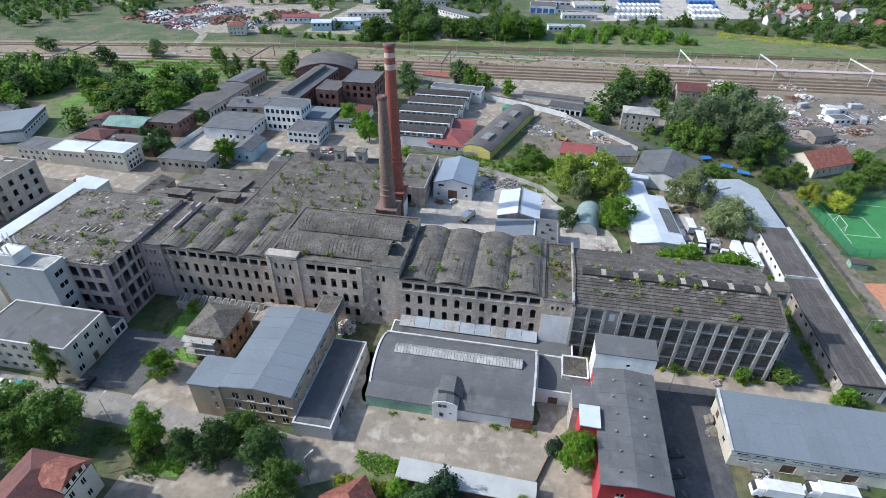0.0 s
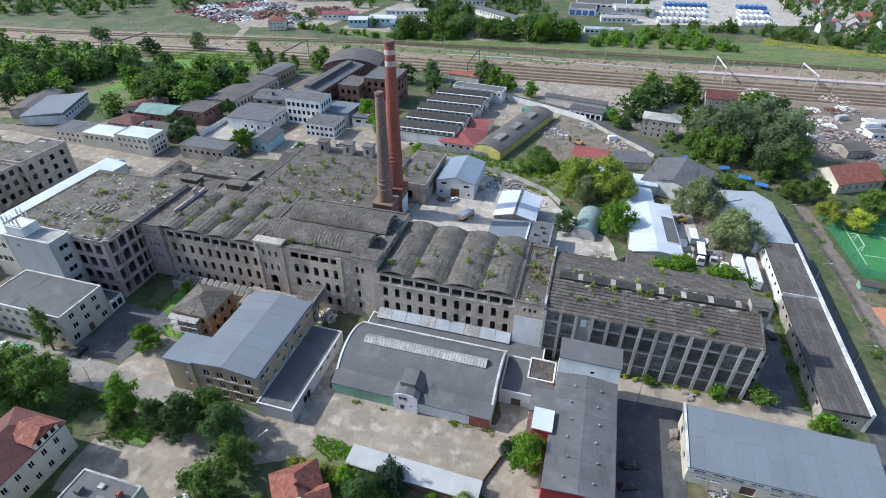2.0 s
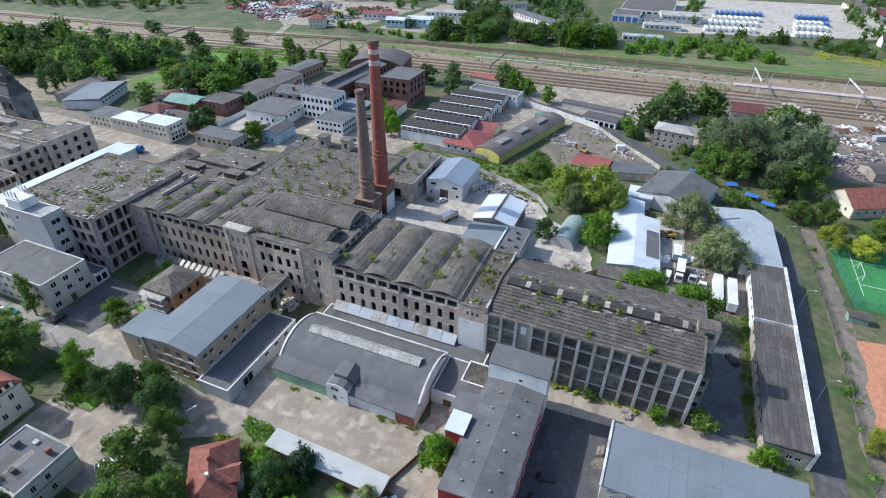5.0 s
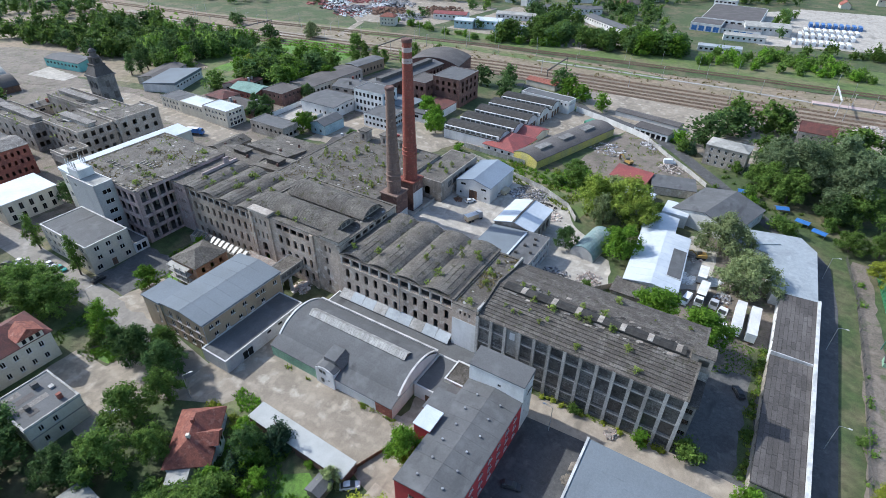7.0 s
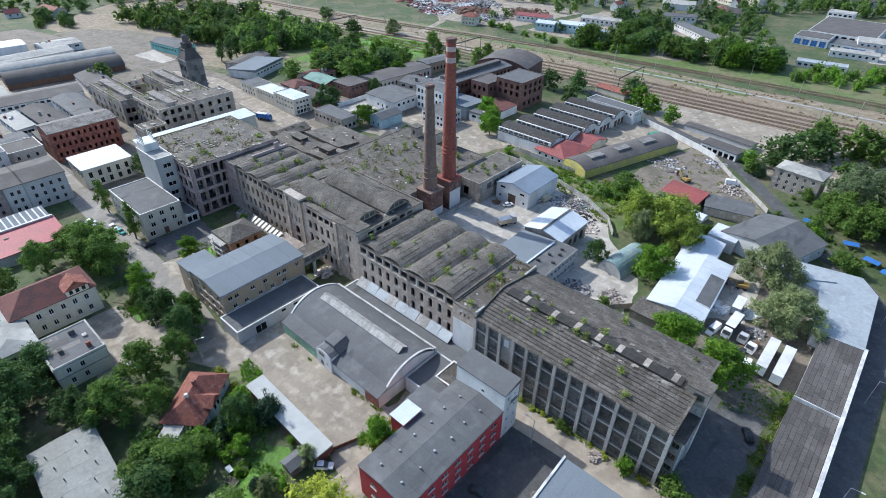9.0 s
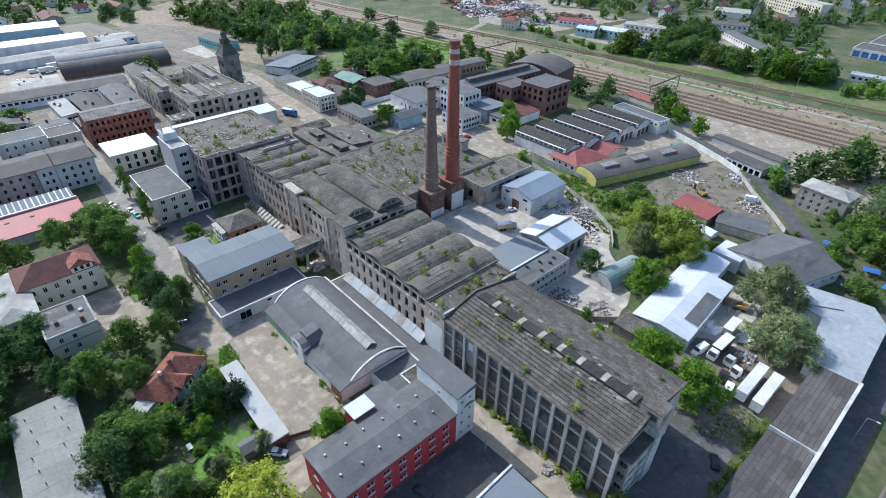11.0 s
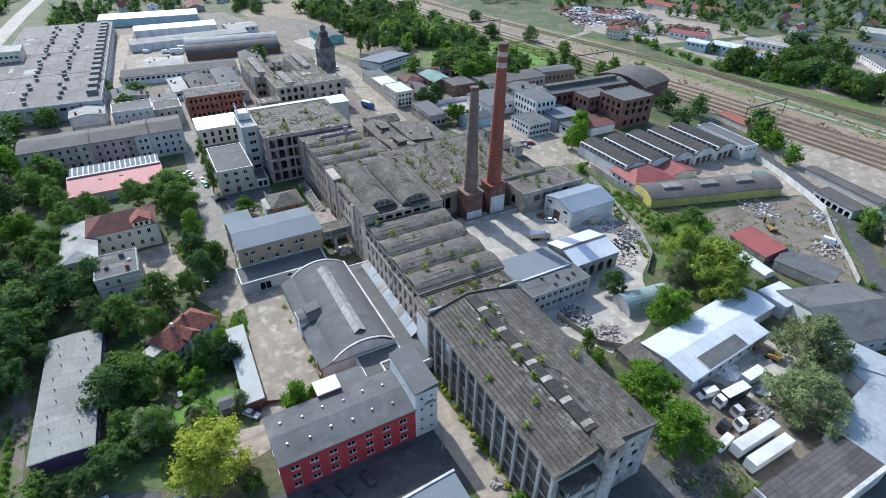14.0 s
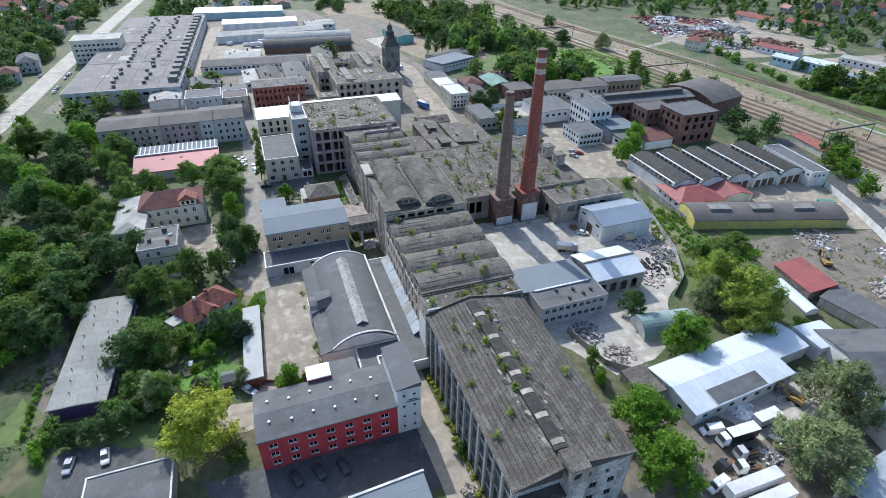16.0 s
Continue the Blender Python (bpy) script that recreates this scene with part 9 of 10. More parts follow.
park(lorry, ("white", "black", "white lorry tractor without a load", 4.0, 0), [(66.8, 161.8, -100)])
park(lorry, ("silver", "black", "grey lorry tractor without a load", 4.0, 0), [(63.8, 164.4, -95)])
park(lorry, ("black", "black", "dark lorry tractor without a load", 3.4, 0), [(64.4, 157.6, -80)])
park(lorry, ("white", "silver", "old box trailer with a grey roof", 6.6, 2.3, False), [(58.2, 174, 92)])
park(lorry, ("blue", "blue", "blue tarpaulin lorry in the inner street", 6.0, 2.2), [(-174, 163, 25)])
park(lorry, ("silver", "beige", "old beige tank lorry", 5.0, 1.6), [(-20.8, 166, 65)])
# the vehicle park beyond the railway
_bus = [(62 + 4.6 * i + (26 if i > 8 else 0) + 3 * j, 533 + 0.9 * i + 24 * j + (j % 2) * 3, 96) for j in range(4) for i in range(15)]
park(coach, ("white", "white coach in a large vehicle park"), _bus[:44])
park(coach, ("blue", "blue coach in a large vehicle park"), _bus[44:])

# ---- fences, walls and rails ----


def panel_wall(name, label, pts, h, mat, pitch=3.0, posts=True, z=0.0, mesh=False):
    """A wall of separate panels between posts, along a line."""
    ob = thing(name, label, "wall", *pts[0], z)
    base = Vector((*pts[0], 0))
    cache = {}
    for (ax, ay), (bx, by) in zip(pts, pts[1:]):
        a, b = Vector((ax, ay, 0)), Vector((bx, by, 0))
        n = max(1, round((b - a).length / pitch))
        step = (b - a) / n
        rz = math.atan2(step.y, step.x)
        key = round(step.length, 1)
        if key not in cache:
            if mesh:
                L = step.length
                pan = wall_mesh((0, 0, 0), X, L, h, [(round(L * i / 9 + 0.03, 3), round(L * (i + 1) / 9 - 0.03, 3), round(h * j / 6 + 0.03, 3), round(h * (j + 1) / 6 - 0.03, 3)) for i in range(9) for j in range(6)], 0.03)
                bmesh.ops.remove_doubles(pan, verts=pan.verts[:], dist=0.002)
            else:
                pan = boxes((0.06, step.length - 0.06, -0.05, 0.05, 0, h))
            cache[key] = mesh_of("panel", pan, M[mat]), mesh_of("post", boxes((-0.1, 0.1, -0.1, 0.1, 0, h + 0.15)), M[mat])
        for i in range(n):
            loc = a - base + step * i
            shared("panel", cache[key][0], ob, loc, rz)
            if posts:
                shared("post", cache[key][1], ob, loc, rz)
    return ob


panel_wall("concrete_fence", "grey concrete panel fence behind the yard", [(-48, 214), (-30, 209), (-8, 202), (6, 194), (12, 186)], 2.2, "concrete")
panel_wall("concrete_fence", "weathered concrete fence in front of the garages", [(-56, 222), (-44, 221), (-24, 220)], 2.2, "concrete")
panel_wall("white_wall", "long white garden wall beside the lane", [(-28, 296), (-10, 289), (6, 281.5), (16, 276)], 2.8, "white_wall", 4)
panel_wall("concrete_fence", "pale concrete wall along the lane", [(16, 276), (28, 262), (40, 250), (48, 241)], 2.0, "concrete", 3)
panel_wall("lot_wall", "whitewashed wall round a storage lot", [(-142, 191), (-159, 199), (-159, 223), (-153.4, 223)], 2.6, "white_wall", 4)
panel_wall("lot_wall", "whitewashed wall beside a storage lot", [(-137, 214), (-137, 205), (-140, 196)], 2.4, "white_wall", 4)
panel_wall("yard_wall", "low concrete wall round the chimneys", [(-44, 146), (-40.5, 148), (-40.5, 172)], 1.2, "concrete", 4)
panel_wall("yard_wall", "rough stone wall between yards", [(16, 146), (30, 149), (38, 158)], 2.0, "plaster_grey", 4)
panel_wall("picket_fence", "old board fence beside the shell-roofed wing", [(-40, 135), (-28, 139), (-14, 141.5)], 1.6, "wood_grey", 2.0)
panel_wall("chain_gate", "low rusty gate in the front yard", [(7.4, 63.7), (10.9, 73)], 1.1, "rust", 1.2)
panel_wall("wire_fence", "dark wire mesh fence beside the sports ground", [(101.4, 96), (101.6, 150), (100.2, 190), (97.4, 212)], 1.6, "frame_dark", 6, mesh=True)
for pts in ([(105.5, 168), (150, 172)], [(106, 206), (109, 168)], [(106, 206), (150, 216)]):
    net = panel_wall("ball_fence", "tall green ball-stop net on posts", pts, 3.2, "paint_green", 4.5, mesh=True)
PL = thing("pitch_markings", "white painted lines on the football pitch", "marking", 120, 190)
for bx in ((-8.5, 28, 16.0, 16.15, 0.10, 0.115), (-7.6, -7.45, -14, 12, 0.10, 0.115), (-7.4, 4, 6, 6.15, 0.10, 0.115), (-7.4, 4, -8, -7.85, 0.10, 0.115), (4, 4.15, -8, 6.15, 0.10, 0.115)):
    part("line", boxes(bx), M["frame_white"], PL)
G = thing("football_goal", "white football goal frame", "goal", 113.4, 188, 0.1)
part("crossbar", tube(bmesh.new(), (0, -3.6, 2.4), (0, 3.6, 2.4), 0.08), M["frame_white"], G)
for y in (-3.6, 3.6):
    part("goal_post", tube(bmesh.new(), (0, y, 0), (0, y, 2.4), 0.08), M["frame_white"], G)
    part("stay", tube(bmesh.new(), (0, y, 2.4), (-1.6, y, 0), 0.05), M["frame_white"], G)
block("dugout", "small shelter with a curved roof beside the court", "shelter", 105.5, 110.5, 160.5, 163.2, 1.8, "green_wall", "felt_brown", "barrel_x", 0.6)

# railway: rails, platform, masts
def along(x, off):
    """A point on the railway's line: its y at x, plus an offset across."""
    return (334 + 0.06 * x if x > -100 else 328 + 0.13 * (x + 100)) + off


for k, off in enumerate((4, 10, 16, 23, 30)):
    pts = [(x, along(x, off)) for x in (-600, -400, -250, -100, 0, 120, 260, 420)]
    tr = thing("railway_track", "straight railway track with worn rails on a dark bed", "track", pts[0][0], pts[0][1], 0.06, group="railway tracks", kind="structure")
    for dy in (-0.75, 0.75):
        bm = bmesh.new()
        for (ax, ay), (bx, by) in zip(pts, pts[1:]):
            prism(bm, [(ax - pts[0][0], ay - pts[0][1] + dy - 0.06, 0.1), (ax - pts[0][0], ay - pts[0][1] + dy + 0.06, 0.1), (bx - pts[0][0], by - pts[0][1] + dy + 0.06, 0.1), (bx - pts[0][0], by - pts[0][1] + dy - 0.06, 0.1)], (0, 0, 0.16))
        part("rail", bm, M["rust"], tr)
    bm = bmesh.new()
    for (ax, ay), (bx, by) in zip(pts, pts[1:]):
        prism(bm, [(ax - pts[0][0], ay - pts[0][1] - 1.5, 0.0), (ax - pts[0][0], ay - pts[0][1] + 1.5, 0.0), (bx - pts[0][0], by - pts[0][1] + 1.5, 0.0), (bx - pts[0][0], by - pts[0][1] - 1.5, 0.0)], (0, 0, 0.12))
    part("track_bed", bm, M["track_bed"], tr)
FAR_LINE = ((-620, 318), (-399, 342), (-300, 359), (-192, 381), (-131, 393), (-35, 405), (37, 413), (200, 424), (420, 438))
for off in (-2.4, 2.6):
    tr = thing("railway_track", "single railway track along the far side of the line", "track", *FAR_LINE[0], 0.12, group="railway tracks", kind="structure")
    for name, lo, hi, z1, mat in (("track_bed", -1.5, 1.5, 0.1, "track_bed"), ("rail", -0.81, -0.69, 0.26, "rust"), ("rail", 0.69, 0.81, 0.26, "rust")):
        bm = bmesh.new()
        for (ax, ay), (bx, by) in zip(FAR_LINE, FAR_LINE[1:]):
            prism(bm, [(x - FAR_LINE[0][0], y - FAR_LINE[0][1] + off + d, 0) for x, y, d in ((ax, ay, lo), (ax, ay, hi), (bx, by, hi), (bx, by, lo))], (0, 0, z1))
        part(name, bm, M[mat], tr)
PF = thing("platform", "long railway platform with pale pink paving", "platform", 81, 383, rz=4)
part("deck", boxes((0, 190, -2.6, 2.6, 0, 0.9)), paint("platform_pink", (0.52, 0.40, 0.38), 0.9), PF)
part("edge", boxes((0, 190, -2.75, -2.61, 0, 1.0)), M["concrete"], PF)


def mast(x, y, h, label="grey steel catenary mast with an arm"):
    ob = thing("catenary_mast", label, "mast", x, y, 0.06, group="catenary masts")
    part("pole", tube(bmesh.new(), (0, 0, 0), (0, 0, h), 0.16, 0.09, 6), M["metal_grey"], ob)
    part("arm", tube(bmesh.new(), (0, 0, h - 1.2), (0, 3.2, h - 0.6), 0.06, 0.05, 5), M["metal_grey"], ob)
    return ob


_m = mast(-560, along(-560, 21), 9)
for x in range(-520, 400, 56):
    copy_thing(_m, pose(x, along(x, 21), 0.06))
    copy_thing(_m, pose(x + 14, along(x + 14, 45), 0.06))
for k, (x, y) in enumerate((p for a, b in zip(FAR_LINE, FAR_LINE[1:]) for p in ((a[0] + (b[0] - a[0]) * f, a[1] + (b[1] - a[1]) * f) for f in (0.0, 0.34, 0.67)))):
    copy_thing(_m, pose(x, y + 6.5, 0.06, 0, 0, 180))
    if k % 2:
        copy_thing(_m, pose(x + 8, y - 12, 0.06))
for x in (100, 128, 160, 188):
    pl = thing("platform_lamp", "slim pale lamp post on the platform", "lamp", x, 384.3 + 0.07 * (x - 81), 0.9, group="platform lamps")
    part("pole", tube(bmesh.new(), (0, 0, 0), (0, 0, 7), 0.14, 0.1, 6), M["coping"], pl)
    part("lamp_head", boxes((-0.5, 0.5, -0.2, 0.2, 7, 7.2)), M["coping"], pl)
for x in (-520, -300, -180, -60):
    g = thing("signal_gantry", "dark steel portal gantry over the tracks", "gantry", x, along(x, 3), 0.06)
    for y in (-3, 30):
        part("leg", tube(bmesh.new(), (0, y, 0), (0, y, 8.5), 0.25, 0.2, 6), M["frame_dark"], g)
    part("beam", boxes((-0.3, 0.3, -3.4, 30.4, 8.2, 8.8)), M["frame_dark"], g)
for x in (92, 142, 196, 248):
    g = thing("signal_gantry", "pale steel portal gantry over the tracks", "gantry", x, 372, 0.06, 4)
    for y in (-7, 20):
        part("leg", tube(bmesh.new(), (0, y, 0), (0, y, 9), 0.25, 0.2, 6), M["coping"], g)
    part("beam", boxes((-0.3, 0.3, -7.4, 20.4, 8.6, 9.3)), M["coping"], g)
# street lamps and poles
def lamp(x, y, rz, h=8):
    ob = thing("street_lamp", "grey steel street lamp with a curved arm", "lamp", x, y, 0.05, rz, "street lamps")
    part("pole", tube(bmesh.new(), (0, 0, 0), (0, 0, h), 0.1, 0.06, 7), M["metal_grey"], ob)
    part("arm", tube(bmesh.new(), (0, 0, h), (1.8, 0, h + 0.3), 0.05, 0.05, 5), M["metal_grey"], ob)
    part("lamp_head", boxes((1.6, 2.3, -0.15, 0.15, h + 0.2, h + 0.36)), M["coping"], ob)
    return ob


_p = lamp(92.8, 159.9, 0)
for x, y, rz in ((93.2, 124, 0), (91, 196, 10), (39, 95.5, 180), (-150, 64.5, 90), (-88, 63.5, 90), (-38, 58, 60)):
    copy_thing(_p, pose(x, y, 0.05, 0, 0, rz))

# ---- heaps, debris and small things ----


def heap(name, label, cat, x, y, r, h, n, mat, seed, size=(0.3, 1.1)):
    """A pile of separate broken pieces, too many to tell apart."""
    rng = random.Random(seed)
    bm = bmesh.new()
    for i in range(n):
        a, d = rng.uniform(0, 6.283), r * rng.random() ** 0.6
        px, py = d * math.cos(a), d * math.sin(a)
        top = h * (1 - d / r) * rng.uniform(0.3, 1.0)
        s = rng.uniform(*size)
        m = Matrix.Translation((px, py, max(top, 0.1))) @ Euler((rng.uniform(-0.5, 0.5), rng.uniform(-0.5, 0.5), rng.uniform(0, 3.14))).to_matrix().to_4x4() @ Matrix.Diagonal((s, s * rng.uniform(0.3, 0.9), s * rng.uniform(0.12, 0.5), 1))
        c = [m @ Vector(v) for v in ((-1, -1, -1), (1, -1, -1), (1, 1, -1), (-1, 1, -1), (-0.9, -0.8, 1), (0.8, -0.9, 1), (0.9, 0.8, 1), (-0.8, 0.9, 1))]
        v = [bm.verts.new((q.x, q.y, max(q.z, 0.0))) for q in c]
        for f in ((0, 3, 2, 1), (4, 5, 6, 7), (0, 1, 5, 4), (1, 2, 6, 5), (2, 3, 7, 6), (3, 0, 4, 7)):
            bm.faces.new([v[k] for k in f])
    ob = new(name, mesh_of(name, bm, M[mat]))
    ob.location = (x, y, ground_z(x, y))
    return tagged(ob, label, cat, kind="stuff")


for i, (x, y, r, h, n, mat, lab) in enumerate((
        (18, 151, 5, 1.2, 120, "scrap", "heap of scrap metal in a yard"), (28, 155, 4, 1.0, 90, "rubble", "heap of pale rubble in a yard"), (53.6, 172, 3.2, 0.6, 110, "frame_white", "white broken boards beside a workshop"), (53, 186, 3.4, 0.8, 90, "rubble", "white stone debris in the yard"), (62.6, 175, 2.4, 0.6, 50, "frame_white", "white packaging beside the lorries"),
        (-7, 197, 5, 0.7, 140, "scrap", "stacked building parts along a fence"), (-15, 194, 4, 0.7, 110, "scrap", "stacked concrete parts in the yard"), (-2, 188, 5.5, 0.35, 90, "bitumen", "scattered dark scrap in the yard"), (3, 184, 4, 0.3, 60, "rubble", "scattered rubble in the yard"), (-12, 198, 6, 0.4, 90, "wood_grey", "boards and parts strewn along a fence"), (-45.5, 103.6, 3, 1.4, 90, "rubble", "rubble beside the ruined bridge"), (51.4, 102, 1.4, 0.7, 24, "rubble", "small rubble heap beside the lane"),
        (136, 314, 8, 1.4, 240, "rubble", "heap of pale sorted waste"), (136, 296, 8, 1.6, 220, "junk", "heap of red and dark scrap parts"), (150, 288, 8, 1.8, 200, "junk", "mixed scrap metal heap"), (124, 276, 7, 1.4, 180, "junk", "heap of mixed coloured waste"), (168, 306, 8, 1.6, 160, "scrap", "scrap metal heap"), (142, 270, 6, 1.2, 120, "junk", "scattered scrap parts"), (32, 252, 6, 0.7, 110, "rubble", "white packaged goods in a yard"), (2, 256, 8, 0.6, 90, "scrap", "scattered machine parts in the lot"), (18, 272, 5, 0.7, 80, "scrap", "scrap along the lane wall"), (-33, 177, 2, 0.8, 24, "rust", "small heap of rusty parts"),
        (47.4, 86, 1.4, 0.8, 40, "wood_grey", "stacked timber beside the shed"), (56, 76.6, 2.4, 0.7, 60, "scrap", "junk in front of the shed"), (66, 77, 1.8, 0.7, 40, "wood_grey", "stacked pallets in front of the shed"), (-60, 102, 6, 0.5, 120, "wood_grey", "broken boards and glass in the ruined annex"), (66, 168, 2.6, 0.7, 40, "scrap", "dismantled lorry parts"), (61, 148, 1.2, 0.5, 18, "rubble", "small stone heap"),
        (110, 348, 9, 0.9, 90, "rubble", "pale rubble beside the tracks"), (150, 352, 8, 0.9, 80, "rubble", "pale rubble beside the tracks"), (-300, 440, 20, 2.0, 260, "scrap", "scrap car yard heap"), (-270, 450, 20, 2.0, 260, "rust", "rusty scrap car heap"), (-240, 440, 16, 1.8, 220, "scrap", "scrap car yard heap"), (-285, 480, 24, 2.0, 260, "scrap", "scrap car yard heap"), (-230, 480, 22, 1.8, 240, "rust", "rusty scrap heap"), (-138, 198, 5, 1.6, 60, "frame_white", "white packed goods in a walled lot"))):
    heap("heap", lab, "heap", x, y, r, h, n, mat, 40 + i, (0.2, 0.75) if r < 9 else (0.6, 1.8))
_yr = random.Random(61)
for i in range(46):
    x, y = _yr.uniform(119, 186), _yr.uniform(262, 338)
    if not in_poly(x, y, [(117, 262), (150, 256), (186, 290), (190, 344), (156, 338), (122, 327), (120, 300)]) or not free(x, y, 2):
        continue
    mat, lab = _yr.choice((("frame_white", "heap of white broken sheets"), ("junk", "heap of mixed coloured waste"), ("scrap", "heap of grey scrap metal"), ("rubble", "heap of pale rubble"), ("rust", "heap of rusty scrap"), ("junk", "heap of dark scrap parts")))
    heap("heap", lab + " in the scrap yard", "heap", x, y, _yr.uniform(2.5, 5.5), _yr.uniform(0.6, 1.8), 70, mat, 200 + i, (0.25, 0.9))
for x, y in ((-300, 440), (-284, 462), (-330, 470), (-310, 492), (-340, 452), (-288, 430), (-320, 436)):
    for mat, lab in (("frame_white", "white bodies of scrapped cars"), ("red_metal", "red bodies of scrapped cars"), ("bitumen", "dark bodies of scrapped cars")):
        heap("heap", lab, "heap", x + _yr.uniform(-8, 8), y + _yr.uniform(-8, 8), 14, 1.8, 60, mat, int(x * 3 + y) + len(mat), (0.7, 1.7))
block("scrap_hut", "low hut with a dark roof in the scrap yard", "hut", 129, 140, 267, 277, 3.6, "plaster_grey", "felt_brown", "gable_x", 1.6, rz=24)
block("scrap_hut", "white cabin with a dark flat roof in the scrap yard", "hut", 149, 159, 294, 301, 3.2, "white_wall", "felt", coping=None, rz=14, sides={"s": [("dark", 3, 1.4, 1.2, 1.2, 0.6, 0.6)]})
block("scrap_hut", "white container cabin in the scrap yard", "hut", 154, 163, 310, 315, 2.8, "white_wall", "roof_light", "mono_n", 0.2, coping=None, rz=10, sides={"s": [("dark", 3, 1.2, 1.2, 1.0, 0.6, 0.6)]})
for x, y, r in ((76, 236, 20), (83.5, 229, -15), (89, 224, -20), (62, 243, 10)):
    t = thing("tarpaulin_shelter", "blue tarpaulin over garden stakes", "shelter", x, y, 0, r, "blue tarpaulins")
    part("sheet", prism(bmesh.new(), [(-2.4, -1.7, 1.7), (-2.4, 0, 2.3), (-2.4, 1.7, 1.6), (-2.4, 1.7, 1.55), (-2.4, 0, 2.25), (-2.4, -1.7, 1.65)], (4.8, 0, 0)), M["paint_tarp"], t)
    for px in (-2.2, 2.2):
        for py in (-1.6, 1.6):
            part("stake", tube(bmesh.new(), (px, py, 0), (px, py, 1.7), 0.05, 0.05, 5), M["wood_grey"], t)
TP = thing("trampoline", "round garden trampoline with a dark mat", "trampoline", -2, 214, 0)
part("mat", ring_stack(bmesh.new(), 0, 0, [(0.75, 1.7), (0.8, 1.7)], 20), M["frame_dark"], TP)
part("rim", ring_stack(bmesh.new(), 0, 0, [(0.7, 2.0), (0.74, 2.0)], 20), M["paint_navy"], TP)
for k in range(4):
    part("leg", tube(bmesh.new(), (1.8 * math.cos(k * 1.57), 1.8 * math.sin(k * 1.57), 0), (1.8 * math.cos(k * 1.57), 1.8 * math.sin(k * 1.57), 0.72), 0.05, 0.05, 5), M["metal_grey"], TP)

# ---- the far town ----
_walls = ("white_wall", "cream_wall", "grey_wall", "beige_wall", "plaster_grey", "white_wall")
_roofs = ("roof_tile", "roof_tile_dark", "felt", "red_metal", "felt_brown", "roof_tile")


def cottage(x, y, lx, ly, h, rise, wall, roof, rz, label="small far house with a pitched roof among trees"):
    """A small gabled house: walls with gables, two-sided roof with eaves, a stack and windows."""
    FOOT.append((x - lx / 2, x + lx / 2, y - ly / 2, y + ly / 2))
    ob = thing("house", label, "house", x, y, ground_z(x, y), rz, "houses of the far town")
    a, b = lx / 2, ly / 2
    part("wall", prism(bmesh.new(), [(-a, -b, 0), (-a, b, 0), (-a, b, h), (-a, 0, h + rise), (-a, -b, h)], (lx, 0, 0)), M[wall], ob)
    k = 0.5 * rise / b
    part("roof", prism(bmesh.new(), [(-a - 0.4, -b - 0.5, h - k), (-a - 0.4, 0, h + rise), (-a - 0.4, b + 0.5, h - k), (-a - 0.4, b + 0.5, h - k + 0.3), (-a - 0.4, 0, h + rise + 0.3), (-a - 0.4, -b - 0.5, h - k + 0.3)], (lx + 0.8, 0, 0)), M[roof], ob)
    part("chimney_stub", boxes((a * 0.3, a * 0.3 + 0.7, -0.35, 0.35, h + rise - 0.4, h + rise + 1.0)), M["red_brick"], ob)
    for c in (-0.5, 0.5):
        shared("window", window_joined("dark", 1.2, 1.4), ob, (c * a, -b - 0.09, max(0.6, h - 2.2)))
    shared("window", window_joined("dark", 1.2, 1.4), ob, (a + 0.09, 0, max(0.6, h - 2.2)), math.pi / 2)
    return ob


def town(poly, n, seed, big=0.15):
    rng = random.Random(seed)
    xs, ys = [p[0] for p in poly], [p[1] for p in poly]
    for k in range(n):
        x, y = rng.uniform(min(xs), max(xs)), rng.uniform(min(ys), max(ys))
        lx, ly = (rng.uniform(9, 13), rng.uniform(7, 9)) if rng.random() > big else (rng.uniform(22, 40), rng.uniform(11, 15))
        rz = rng.choice((0, 90)) + rng.uniform(-15, 15)
        if in_poly(x, y, poly) and free(x, y, max(lx, ly) * 0.62):
            cottage(x, y, lx, ly, rng.uniform(3.2, 6.5), rng.uniform(2.2, 3.8), rng.choice(_walls), rng.choice(_roofs), rz)


for _x, _y, _rz, _r in ((201, 545, 80, "roof_tile"), (191, 533, 10, "felt_brown"), (212, 535, 70, "roof_tile_dark"), (240, 553, 20, "felt"), (255, 557, 100, "felt_pale"), (276, 575, 15, "felt_pale"), (300, 656, 5, "red_metal"), (222, 566, 60, "roof_tile"), (262, 592, 30, "roof_tile_dark")):
    cottage(_x, _y, 11, 8.5, 5, 3.4, "white_wall", _r, _rz, "white gabled house beside gardens beyond the railway")
town([(190, 560), (250, 500), (440, 560), (440, 780), (200, 780)], 60, 1, 0.08)
town([(-340, 520), (-60, 560), (-60, 800), (-330, 800)], 60, 2, 0.45)
town([(-620, -140), (-300, -130), (-290, -78), (-620, -60)], 60, 3, 0.15)
town([(-680, 20), (-500, 20), (-490, 120), (-530, 200), (-680, 330)], 40, 4, 0.4)
town([(-60, 700), (180, 720), (180, 860), (-60, 860)], 26, 5, 0.3)


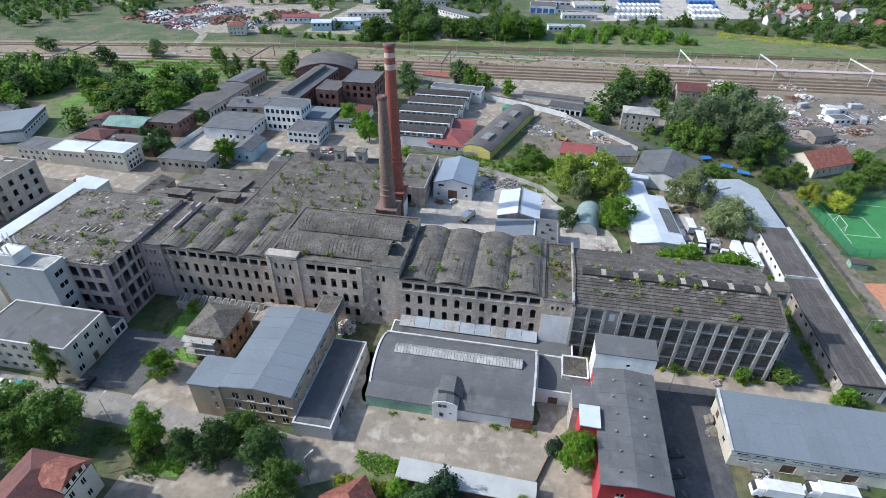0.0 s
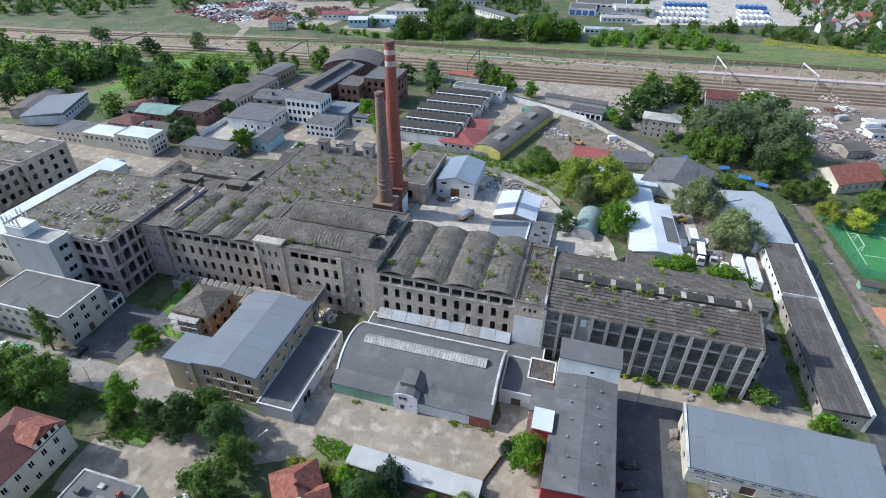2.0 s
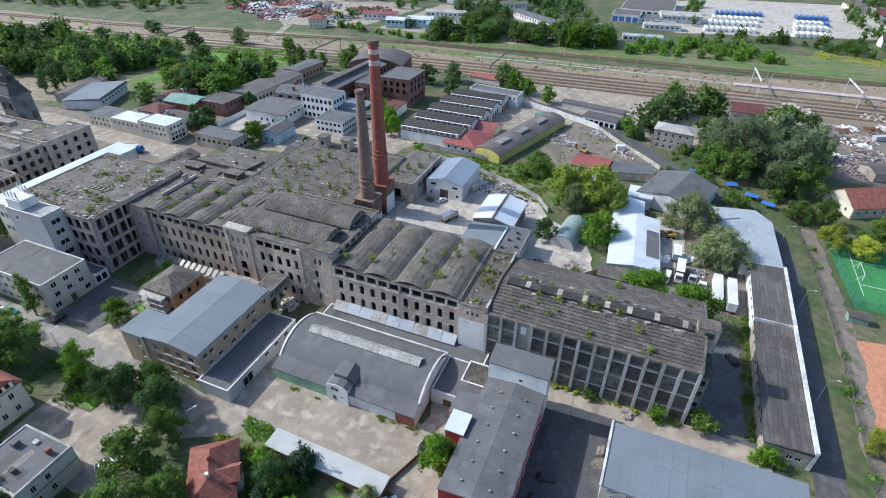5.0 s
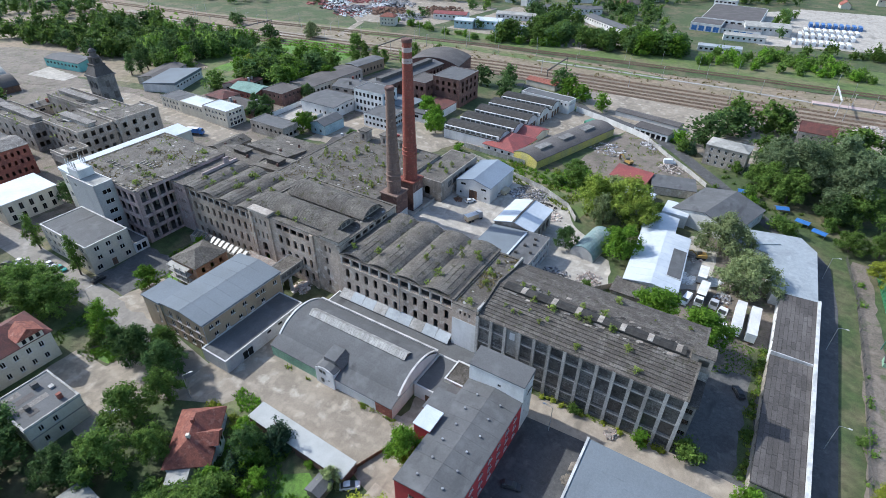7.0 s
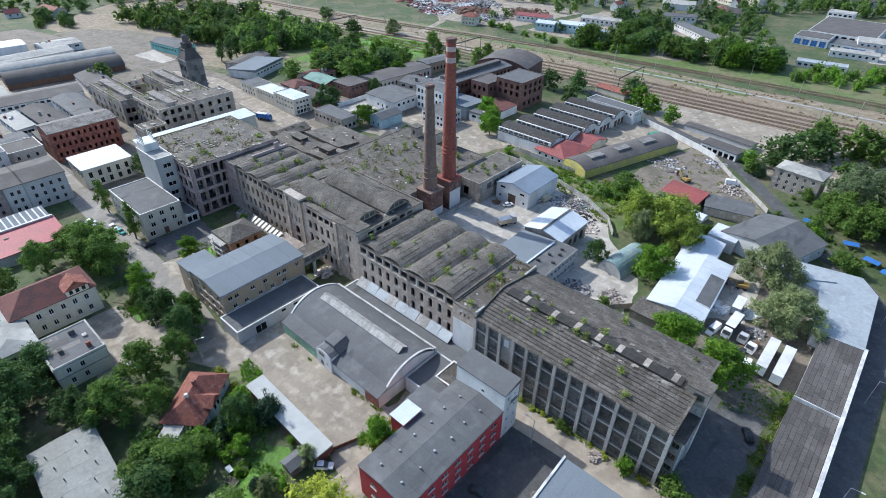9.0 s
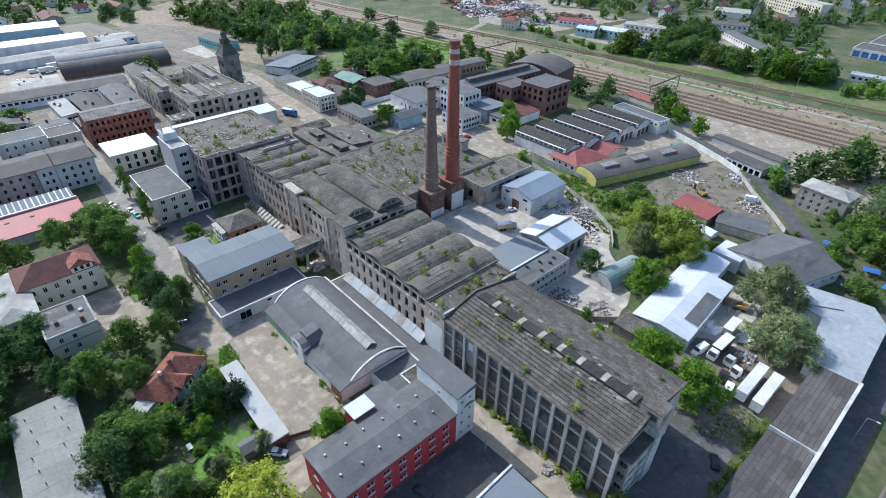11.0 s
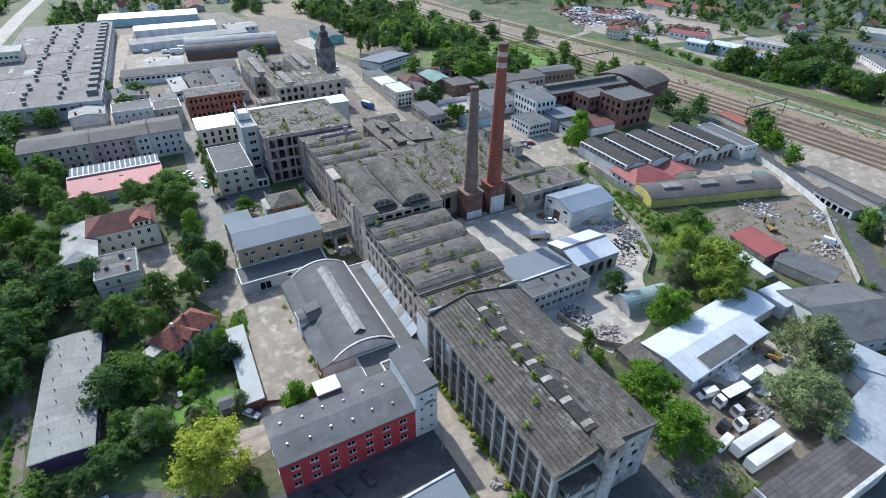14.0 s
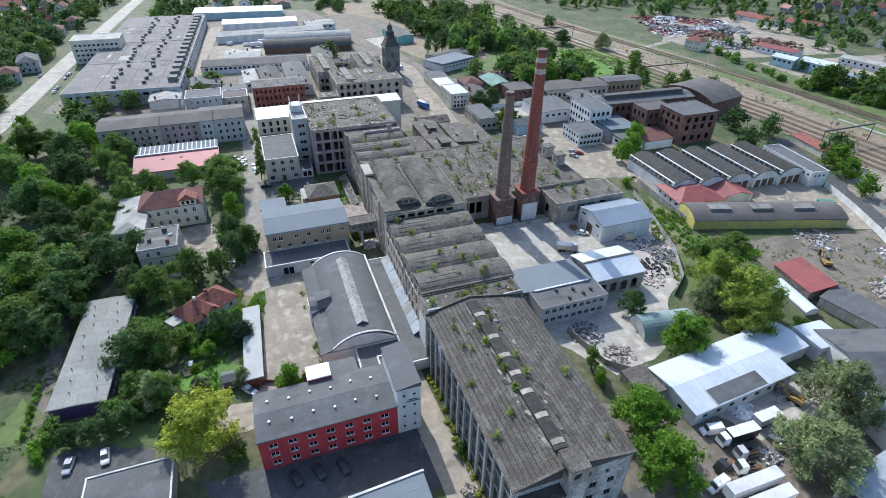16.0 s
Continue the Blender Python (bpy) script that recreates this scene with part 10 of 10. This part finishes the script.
def far_woods(poly, n, seed, mat="leaf_dark", lo=3.0, hi=5.5):
    """A distant wood as one mass of leaf clumps, keeping off the buildings."""
    rng = np.random.default_rng(seed)
    xs, ys = [p[0] for p in poly], [p[1] for p in poly]
    lumps, k = [], 0
    while k < n:
        k += 1
        x, y, r = rng.uniform(min(xs), max(xs)), rng.uniform(min(ys), max(ys)), rng.uniform(lo, hi)
        if in_poly(x, y, poly) and free(x, y, r * 0.7):
            for j in range(3):
                lumps.append((x + rng.uniform(-0.5, 0.5) * r, y + rng.uniform(-0.5, 0.5) * r, r * (0.7 + 0.55 * j), r * rng.uniform(0.55, 0.85)))
    vs, fs = leaf_cloud(rng, lumps, len(lumps) * 40, 0.75, 0.7, nu=5, nv=3)
    me = bpy.data.meshes.new("woodland")
    me.from_pydata(vs, [], fs)
    me.materials.append(M[mat])
    tagged(new("woodland", me), "distant belt of green woodland", "woods", kind="stuff")


for _k, _m in enumerate(("leaf_dark", "leaf")):
    far_woods([(-436, 382), (-414, 389), (-400, 404), (-395, 431), (-398, 470), (-353, 440), (-351, 468), (-364, 504), (-380, 640), (-760, 640), (-760, 330)], 420, 40 + _k, _m)
    far_woods([(-350, 500), (-240, 520), (-160, 560), (-60, 560), (-60, 760), (-380, 760)], 170, 50 + _k, _m)
    far_woods([(-40, 530), (-70, 535), (-110, 570), (-20, 668), (60, 700), (60, 860), (-60, 860), (-60, 620)], 230, 60 + _k, _m)
    far_woods([(-100, 474), (-24, 470), (-22, 528), (-66, 534), (-100, 560)], 26, 64 + _k, _m, 2.0, 4.0)
    far_woods([(-250, 430), (-160, 416), (-150, 440), (-200, 480), (-300, 560), (-240, 600), (-180, 520)], 40, 66 + _k, _m, 2.0, 4.2)
    far_woods([(40, 560), (52, 520), (58, 640), (44, 660)], 14, 68 + _k, _m, 2.0, 3.6)
    far_woods([(180, 500), (262, 470), (460, 480), (460, 800), (190, 800), (176, 560)], 300, 70 + _k, _m)
    far_woods([(-800, -190), (-250, -150), (-250, -70), (-420, -52), (-800, -24)], 420, 80 + _k, _m)
    far_woods([(-800, 20), (-500, 26), (-492, 120), (-530, 150), (-500, 220), (-470, 300), (-800, 330)], 260, 90 + _k, _m)
    far_woods([(-560, 8), (-442, -2), (-440, 26), (-474, 34), (-500, 40)], 30, 95 + _k, _m)
